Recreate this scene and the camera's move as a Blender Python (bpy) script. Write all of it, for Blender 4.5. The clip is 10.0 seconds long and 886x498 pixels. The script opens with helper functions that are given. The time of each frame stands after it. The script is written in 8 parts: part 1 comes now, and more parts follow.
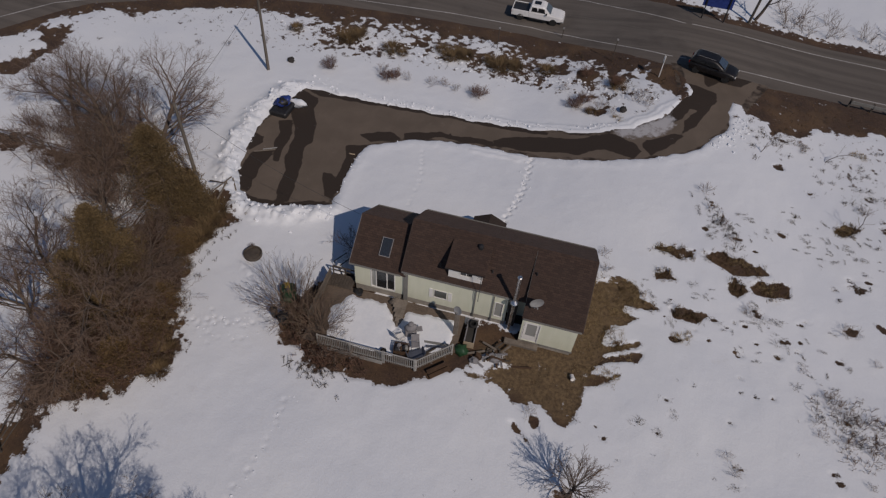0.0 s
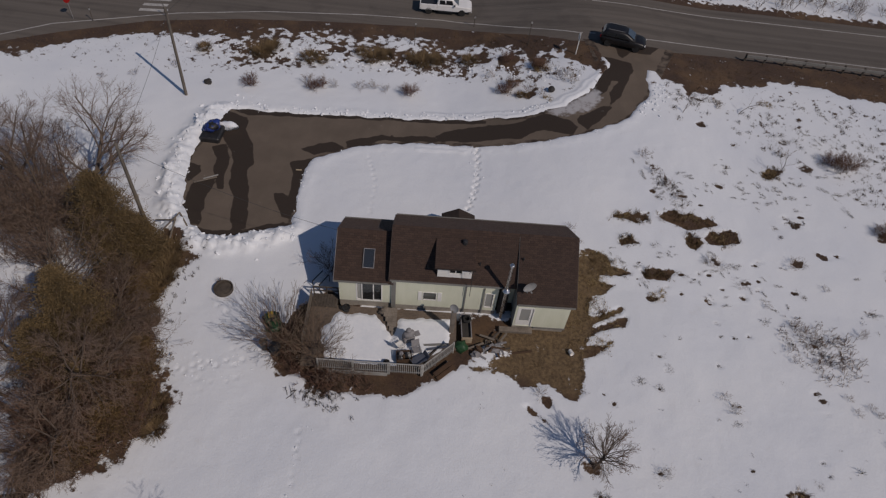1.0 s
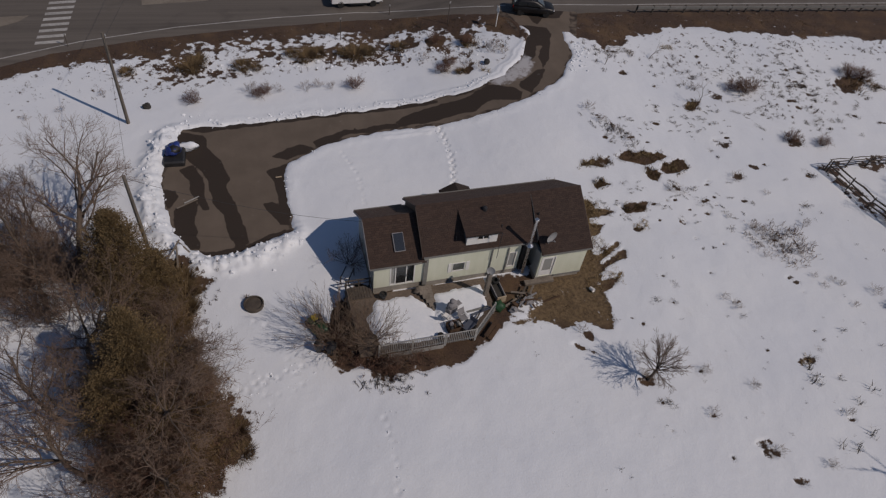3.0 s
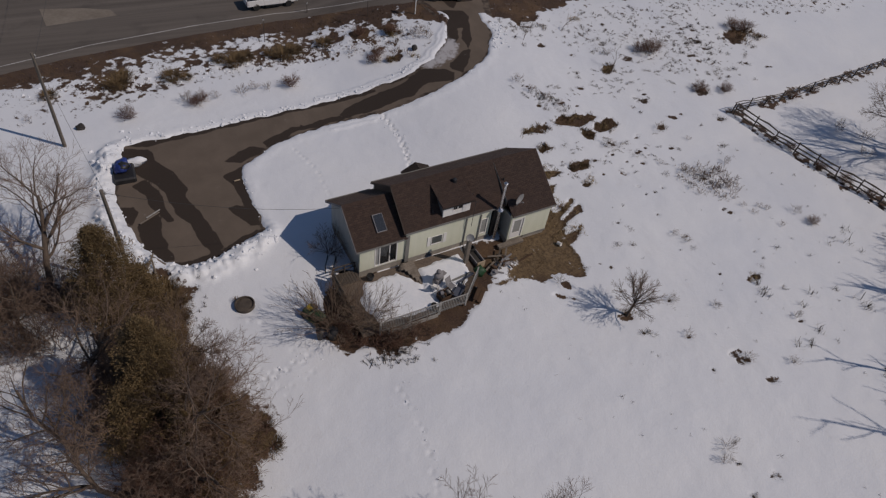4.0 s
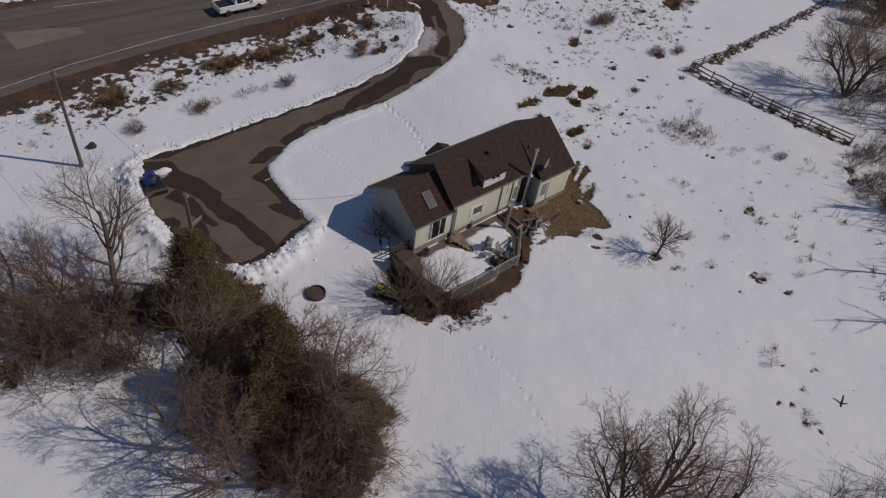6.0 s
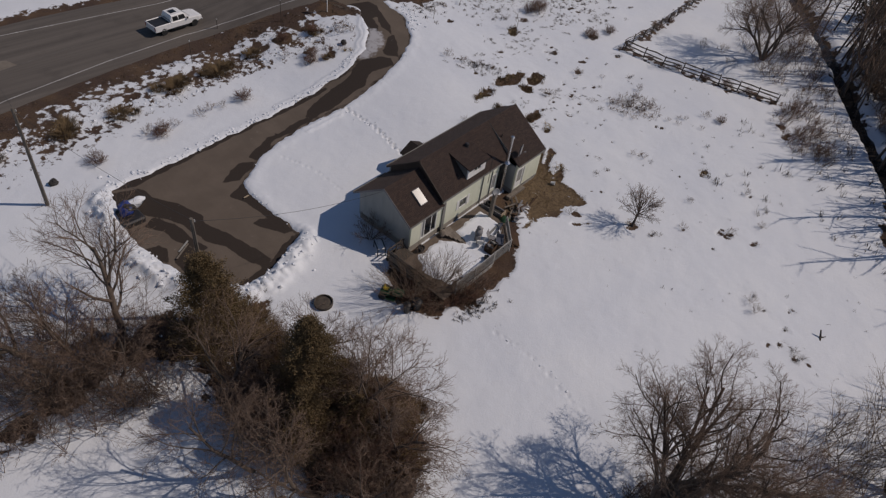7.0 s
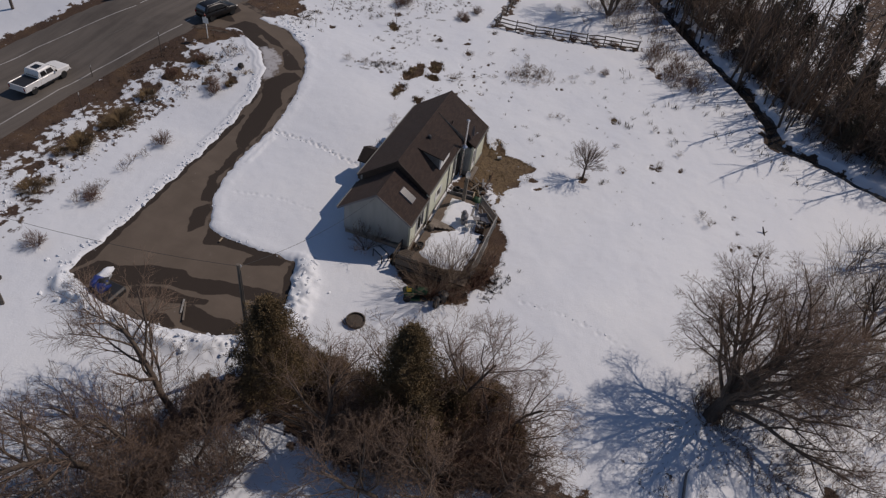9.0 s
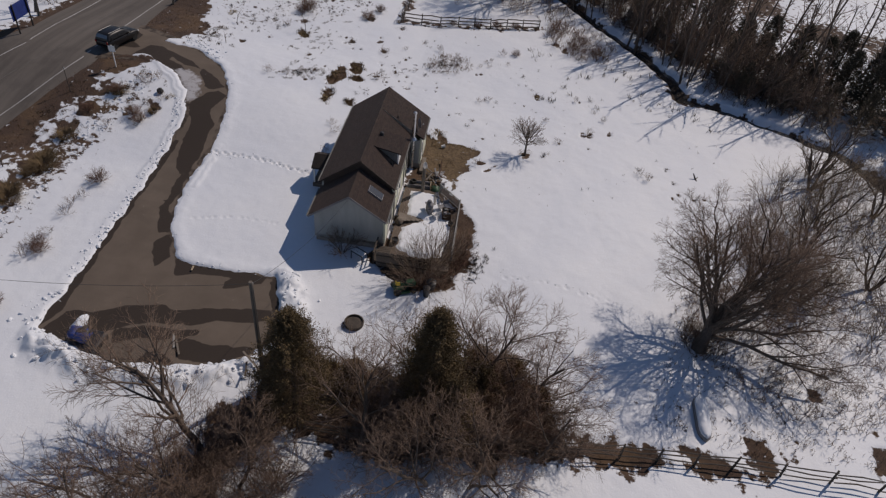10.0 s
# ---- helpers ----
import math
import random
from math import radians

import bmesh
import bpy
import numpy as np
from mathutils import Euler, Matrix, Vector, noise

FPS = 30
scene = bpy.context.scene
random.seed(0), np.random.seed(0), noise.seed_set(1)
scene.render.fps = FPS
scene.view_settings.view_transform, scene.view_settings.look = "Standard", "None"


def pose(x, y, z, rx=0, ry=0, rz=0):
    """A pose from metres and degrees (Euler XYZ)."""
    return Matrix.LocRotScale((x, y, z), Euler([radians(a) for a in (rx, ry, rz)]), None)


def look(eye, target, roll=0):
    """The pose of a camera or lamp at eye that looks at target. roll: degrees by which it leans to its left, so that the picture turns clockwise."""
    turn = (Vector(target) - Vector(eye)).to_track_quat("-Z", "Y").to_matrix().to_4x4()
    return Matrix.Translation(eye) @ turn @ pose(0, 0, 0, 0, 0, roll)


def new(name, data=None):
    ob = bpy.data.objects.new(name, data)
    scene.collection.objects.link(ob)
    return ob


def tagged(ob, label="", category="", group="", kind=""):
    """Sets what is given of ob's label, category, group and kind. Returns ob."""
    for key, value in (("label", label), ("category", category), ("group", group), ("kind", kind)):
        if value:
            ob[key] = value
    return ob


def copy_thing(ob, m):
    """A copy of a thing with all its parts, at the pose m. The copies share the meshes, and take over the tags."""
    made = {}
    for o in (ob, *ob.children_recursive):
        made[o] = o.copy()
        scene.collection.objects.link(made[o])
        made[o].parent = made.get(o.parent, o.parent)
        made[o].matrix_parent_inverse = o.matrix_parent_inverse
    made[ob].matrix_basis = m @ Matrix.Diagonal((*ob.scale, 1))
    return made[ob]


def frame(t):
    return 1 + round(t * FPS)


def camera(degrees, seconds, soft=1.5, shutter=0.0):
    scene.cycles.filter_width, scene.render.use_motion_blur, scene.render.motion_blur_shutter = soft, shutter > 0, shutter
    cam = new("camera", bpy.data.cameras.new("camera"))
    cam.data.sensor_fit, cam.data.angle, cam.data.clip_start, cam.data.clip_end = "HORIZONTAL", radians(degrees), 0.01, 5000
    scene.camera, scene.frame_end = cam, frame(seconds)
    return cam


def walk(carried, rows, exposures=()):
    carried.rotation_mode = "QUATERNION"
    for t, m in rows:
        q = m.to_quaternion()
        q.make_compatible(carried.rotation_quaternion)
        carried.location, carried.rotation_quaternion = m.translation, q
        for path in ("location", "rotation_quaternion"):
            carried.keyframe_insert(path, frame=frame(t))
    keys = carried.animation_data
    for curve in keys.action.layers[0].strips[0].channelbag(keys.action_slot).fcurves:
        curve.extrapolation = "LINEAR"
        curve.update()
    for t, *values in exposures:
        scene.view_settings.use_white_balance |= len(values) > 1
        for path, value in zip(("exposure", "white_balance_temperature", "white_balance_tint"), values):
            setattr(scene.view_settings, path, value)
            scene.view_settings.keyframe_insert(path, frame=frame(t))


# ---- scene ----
cam = camera(67.4, 10.0, 1.25)
PATH = [
    (0, (12.943, -26.156, 38.421), (12.606, -24.903, 36.9), 5.0),
    (0.5, (9.807, -26.575, 38.233), (9.567, -25.297, 36.714), 5.6),
    (1, (6.868, -27.189, 38.228), (6.852, -25.878, 36.718), 6.4),
    (1.5, (3.91, -27.793, 38.122), (4.071, -26.481, 36.621), 7.0),
    (2, (0.851, -28.256, 38.08), (1.075, -26.951, 36.582), 7.7),
    (2.2, (-0.292, -28.425, 37.938), (-0.051, -27.118, 36.443), 7.8),
    (3.3, (-6.626, -29.472, 37.852), (-6.123, -28.22, 36.376), 8.7),
    (3.5, (-7.91, -29.694, 37.721), (-7.345, -28.459, 36.253), 8.9),
    (4, (-10.967, -30.091, 37.42), (-10.273, -28.904, 35.967), 9.1),
    (4.5, (-13.816, -30.309, 37.269), (-13.015, -29.178, 35.827), 9.1),
    (5, (-16.657, -30.023, 37.138), (-15.786, -28.931, 35.707), 9.1),
    (5.5, (-19.529, -29.194, 36.989), (-18.617, -28.127, 35.564), 9.5),
    (5.7, (-20.54, -28.759, 36.945), (-19.619, -27.699, 35.521), 9.6),
    (6.8, (-26.042, -25.618, 36.879), (-24.981, -24.675, 35.47), 9.5),
    (7, (-27.072, -24.909, 36.702), (-25.952, -24.022, 35.303), 9.4),
    (7.5, (-29.613, -22.48, 36.272), (-28.378, -21.724, 34.892), 9.5),
    (8, (-31.812, -19.993, 35.969), (-30.524, -19.308, 34.6), 9.3),
    (8.5, (-33.699, -17.458, 35.675), (-32.351, -16.868, 34.321), 9.0),
    (9, (-35.507, -14.72, 35.22), (-34.094, -14.256, 33.883), 8.5),
    (9.5, (-37.201, -11.957, 34.864), (-35.733, -11.633, 33.545), 7.7),
    (10, (-38.676, -9.182, 34.586), (-37.169, -9.016, 33.282), 6.7),
]
walk(cam, [(t, look(eye, target, roll)) for t, eye, target, roll in PATH], [(0.0, -0.2, 6850, 18), (5.5, -0.14, 6850, 18), (7.0, -0.1, 6850, 18), (10.0, 0.08, 6850, 18)])


# ---- light ----
SUN_AZ = math.atan2(-0.619, 0.786)
SUN_EL = radians(44.5)
world = bpy.data.worlds.new("sky")
scene.world = world
world.use_nodes = True
wn, wl = world.node_tree.nodes, world.node_tree.links
sky = wn.new("ShaderNodeTexSky")
sky.sky_type, sky.sun_disc = "NISHITA", False
sky.sun_elevation, sky.sun_rotation = SUN_EL, math.pi / 2 - SUN_AZ
sky.air_density, sky.dust_density, sky.ozone_density = 1.0, 0.0, 4.0
wn["Background"].inputs["Strength"].default_value = 0.053
wl.new(sky.outputs["Color"], wn["Background"].inputs["Color"])
sun = new("sun", bpy.data.lights.new("sun", "SUN"))
sun.data.energy, sun.data.angle, sun.data.color = 2.32, radians(0.55), (1.0, 0.935, 0.835)
sun.matrix_world = look((60 * math.cos(SUN_AZ), 60 * math.sin(SUN_AZ), 60 * math.tan(SUN_EL)), (0, 0, 0))


# ---- materials ----
class Nodes:
    """A small builder of node materials."""

    def __init__(self, name, rough=0.8, metal=0.0):
        self.m = bpy.data.materials.new(name)
        self.m.use_nodes = True
        self.n, self.l = self.m.node_tree.nodes, self.m.node_tree.links
        self.bsdf = self.n["Principled BSDF"]
        self.bsdf.inputs["Roughness"].default_value = rough
        self.bsdf.inputs["Metallic"].default_value = metal
        self.tc = self.n.new("ShaderNodeTexCoord").outputs["Object"]

    def put(self, socket, value):
        if isinstance(value, bpy.types.NodeSocket):
            self.l.new(value, socket)
        elif isinstance(value, tuple) and len(value) == 3 and socket.type == "RGBA":
            socket.default_value = (*value, 1)
        else:
            socket.default_value = value

    def mapped(self, scale):
        node = self.n.new("ShaderNodeMapping")
        self.l.new(self.tc, node.inputs["Vector"])
        node.inputs["Scale"].default_value = scale
        return node.outputs["Vector"]

    def noise(self, scale, detail=4.0, rough=0.55, stretch=None):
        node = self.n.new("ShaderNodeTexNoise")
        self.l.new(self.mapped(stretch) if stretch else self.tc, node.inputs["Vector"])
        node.inputs["Scale"].default_value, node.inputs["Detail"].default_value = scale, detail
        node.inputs["Roughness"].default_value = rough
        return node.outputs["Fac"]

    def ramp(self, fac, lo, hi, a=0.0, b=1.0):
        node = self.n.new("ShaderNodeMapRange")
        self.put(node.inputs["Value"], fac)
        for key, v in (("From Min", lo), ("From Max", hi), ("To Min", a), ("To Max", b)):
            node.inputs[key].default_value = v
        return node.outputs["Result"]

    def mix(self, fac, a, b):
        node = self.n.new("ShaderNodeMix")
        node.data_type = "RGBA"
        self.put(node.inputs["Factor"], fac)
        self.put(node.inputs["A"], a)
        self.put(node.inputs["B"], b)
        return node.outputs["Result"]

    def math(self, op, a, b=0.0):
        node = self.n.new("ShaderNodeMath")
        node.operation = op
        self.put(node.inputs[0], a)
        self.put(node.inputs[1], b)
        return node.outputs[0]

    def attr(self, name):
        node = self.n.new("ShaderNodeAttribute")
        node.attribute_name = name
        return node.outputs["Fac"]

    def rand(self):
        return self.n.new("ShaderNodeObjectInfo").outputs["Random"]

    def island(self):
        return self.n.new("ShaderNodeNewGeometry").outputs["Random Per Island"]

    def bump(self, height, strength=0.4, distance=0.02):
        node = self.n.new("ShaderNodeBump")
        node.inputs["Strength"].default_value, node.inputs["Distance"].default_value = strength, distance
        self.put(node.inputs["Height"], height)
        self.l.new(node.outputs["Normal"], self.bsdf.inputs["Normal"])
        return self

    def color(self, value):
        self.put(self.bsdf.inputs["Base Color"], value)
        return self

    def rough(self, value):
        self.put(self.bsdf.inputs["Roughness"], value)
        return self


def plain(name, a, b, scale=8.0, rough=0.7, metal=0.0, bump=0.2, dist=0.01, stretch=None):
    """A surface of two mottled tones with a fine relief."""
    k = Nodes(name, rough, metal)
    big = k.noise(scale * 0.15, 3)
    fine = k.noise(scale, 5, 0.6, stretch)
    k.color(k.mix(k.ramp(k.math("ADD", k.math("MULTIPLY", big, 0.5), k.math("MULTIPLY", fine, 0.5)), 0.35, 0.65), a, b))
    k.rough(k.ramp(fine, 0.3, 0.7, rough - 0.08, min(1, rough + 0.08)))
    return k.bump(fine, bump, dist).m


def by_island(name, a, b, rough=0.85):
    """Loose pieces of one mesh, each with its own tone."""
    k = Nodes(name, rough)
    n = k.noise(3.0, 3)
    return k.color(k.mix(k.math("ADD", k.math("MULTIPLY", k.island(), 0.7), k.math("MULTIPLY", n, 0.3)), a, b)).m


def ground_material():
    k = Nodes("snow_and_dead_grass", 0.75)
    bare = k.attr("bare")
    edge = k.noise(1.35, 5, 0.56)
    fine = k.noise(9.0, 4, 0.6)
    grit = k.noise(45.0, 3, 0.6)
    wobble = k.math("ADD", k.math("MULTIPLY", edge, 2.3), k.math("MULTIPLY", fine, 0.45))
    mask = k.ramp(k.math("ADD", bare, k.math("MULTIPLY", k.math("SUBTRACT", wobble, 1.375), k.ramp(bare, 0.0, 0.12, 0.62, 1.0))), 0.44, 0.60)
    drift = k.noise(0.12, 3)
    snow = k.mix(k.ramp(drift, 0.3, 0.7), (0.695, 0.728, 0.775), (0.775, 0.80, 0.822))
    snow = k.mix(k.ramp(fine, 0.35, 0.75, 0.0, 0.35), snow, (0.635, 0.672, 0.73))
    snow = k.mix(k.ramp(k.noise(0.5, 5, 0.7), 0.62, 0.85, 0, 0.35), snow, (0.55, 0.52, 0.48))
    patch = k.noise(0.35, 5, 0.65)
    soil = k.mix(k.ramp(fine, 0.35, 0.65), (0.036, 0.021, 0.015), (0.085, 0.049, 0.031))
    soil = k.mix(k.ramp(patch, 0.46, 0.62), soil, k.mix(fine, (0.075, 0.044, 0.025), (0.135, 0.08, 0.041)))
    soil = k.mix(k.ramp(k.noise(1.4, 4), 0.5, 0.7, 0, 0.7), soil, (0.034, 0.022, 0.017))
    straw = k.mix(k.ramp(grit, 0.52, 0.8, 0, 0.35), soil, (0.17, 0.11, 0.066))
    matted = k.mix(k.ramp(k.noise(4.0, 5, 0.65), 0.35, 0.65), (0.085, 0.056, 0.03), (0.21, 0.145, 0.075))
    straw = k.mix(k.math("MULTIPLY", k.attr("turf"), 0.8), straw, matted)
    k.color(k.mix(mask, snow, straw))
    k.rough(k.ramp(mask, 0, 1, 0.6, 0.95))
    relief = k.math("ADD", k.math("MULTIPLY", k.noise(0.8, 4), 1.6), k.math("ADD", k.math("MULTIPLY", fine, 0.5), k.math("MULTIPLY", k.math("MULTIPLY", grit, mask), 0.9)))
    k.bump(relief, 0.5, 0.06)
    return k.m


def asphalt_material(name, a, b, streak):
    k = Nodes(name, 0.85)
    wear = k.noise(0.9, 4, 0.6, streak)
    grit = k.noise(60, 3)
    blot = k.noise(0.35, 5)
    col = k.mix(k.ramp(wear, 0.35, 0.65), a, b)
    col = k.mix(k.ramp(grit, 0.3, 0.7, 0, 0.35), col, tuple(v * 1.45 for v in b))
    col = k.mix(k.ramp(blot, 0.55, 0.75, 0, 0.4), col, tuple(v * 0.6 for v in a))
    return k.color(col).bump(grit, 0.3, 0.008).m


def driveway_material():
    k = Nodes("gravel_with_meltwater", 0.9)
    wet = k.attr("wet")
    wob = k.noise(1.1, 6, 0.6)
    mask = k.ramp(k.math("ADD", wet, k.math("SUBTRACT", k.math("MULTIPLY", wob, 0.7), 0.35)), 0.42, 0.56)
    grit = k.noise(35, 4, 0.7)
    dry = k.mix(k.ramp(k.noise(0.4, 4), 0.35, 0.65), (0.13, 0.102, 0.08), (0.165, 0.13, 0.103))
    dry = k.mix(k.ramp(grit, 0.35, 0.7, 0, 0.5), dry, (0.09, 0.075, 0.06))
    damp = k.mix(k.ramp(grit, 0.3, 0.7), (0.03, 0.022, 0.0175), (0.05, 0.0375, 0.0295))
    streak = k.ramp(k.noise(0.8, 4, 0.6, (1.0, 0.25, 1)), 0.45, 0.75, 0, 0.4)
    dry = k.mix(streak, dry, (0.105, 0.085, 0.068))
    left = k.ramp(k.math("ADD", k.attr("slush"), k.math("MULTIPLY", k.math("SUBTRACT", k.noise(1.6, 6, 0.7), 0.5), 2.4)), 0.4, 1.0, 0, 0.75)
    k.color(k.mix(left, k.mix(mask, dry, damp), (0.5, 0.5, 0.52)))
    k.rough(k.ramp(mask, 0, 1, 0.92, 0.8))
    k.bsdf.inputs["Specular IOR Level"].default_value = 0.25
    return k.bump(grit, 0.4, 0.012).m


def shingle_material():
    k = Nodes("brown_asphalt_shingle", 0.92)
    brick = k.n.new("ShaderNodeTexBrick")
    k.l.new(k.n.new("ShaderNodeUVMap").outputs["UV"], brick.inputs["Vector"])
    brick.offset = 0.37
    for key, v in (("Scale", 1.0), ("Mortar Size", 0.008), ("Brick Width", 0.31), ("Row Height", 0.145), ("Bias", -0.1)):
        brick.inputs[key].default_value = v
    for key, v in (("Color1", (0.054, 0.031, 0.023, 1)), ("Color2", (0.088, 0.052, 0.038, 1)), ("Mortar", (0.022, 0.015, 0.012, 1))):
        brick.inputs[key].default_value = v
    patch = k.noise(0.6, 4)
    col = k.mix(k.ramp(patch, 0.3, 0.7, 0, 0.45), brick.outputs["Color"], (0.055, 0.037, 0.03))
    col = k.mix(k.ramp(k.noise(50, 3), 0.58, 0.85, 0, 0.3), col, (0.13, 0.09, 0.07))
    col = k.mix(k.ramp(k.noise(5, 4, 0.7), 0.66, 0.76, 0, 0.35), col, (0.2, 0.17, 0.14))
    k.bsdf.inputs["Diffuse Roughness"].default_value = 1.0
    rough = k.math("ADD", k.math("MULTIPLY", brick.outputs["Fac"], -0.5), k.math("MULTIPLY", k.noise(26, 4, 0.7), 2.2))
    return k.color(col).bump(rough, 0.9, 0.03).m


def siding_material(name, a, b):
    k = Nodes(name, 0.62)
    wave = k.n.new("ShaderNodeTexWave")
    wave.wave_type, wave.bands_direction, wave.wave_profile = "BANDS", "Z", "SAW"
    k.l.new(k.tc, wave.inputs["Vector"])
    wave.inputs["Scale"].default_value = 0.314 / 0.11
    streak = k.noise(2.0, 4, 0.6, (1, 1, 0.18))
    col = k.mix(k.ramp(streak, 0.35, 0.7), a, b)
    col = k.mix(k.ramp(k.noise(0.9, 4), 0.55, 0.8, 0, 0.25), col, tuple(v * 0.72 for v in b))
    return k.color(col).bump(wave.outputs["Fac"], 0.6, 0.012).m


def bark_material(name, a, b):
    k = Nodes(name, 0.9)
    n = k.noise(14, 5, 0.65, (1, 1, 0.3))
    col = k.mix(k.ramp(n, 0.3, 0.7), a, b)
    col = k.mix(k.math("MULTIPLY", k.rand(), 0.4), col, tuple(v * 0.7 for v in a))
    return k.color(col).bump(n, 0.6, 0.02).m


def glass_material(name, tint=(0.02, 0.025, 0.03), rough=0.05):
    k = Nodes(name, rough)
    k.color(tint)
    k.bsdf.inputs["Specular IOR Level"].default_value = 0.7
    k.bsdf.inputs["Transmission Weight"].default_value = 0.35
    return k.m


def foliage_material(name, a, b):
    k = Nodes(name, 0.8)
    n = k.noise(1.2, 3)
    col = k.mix(k.ramp(k.math("ADD", k.math("MULTIPLY", k.island(), 0.4), k.math("MULTIPLY", n, 0.6)), 0.2, 0.8), a, b)
    return k.color(col).m


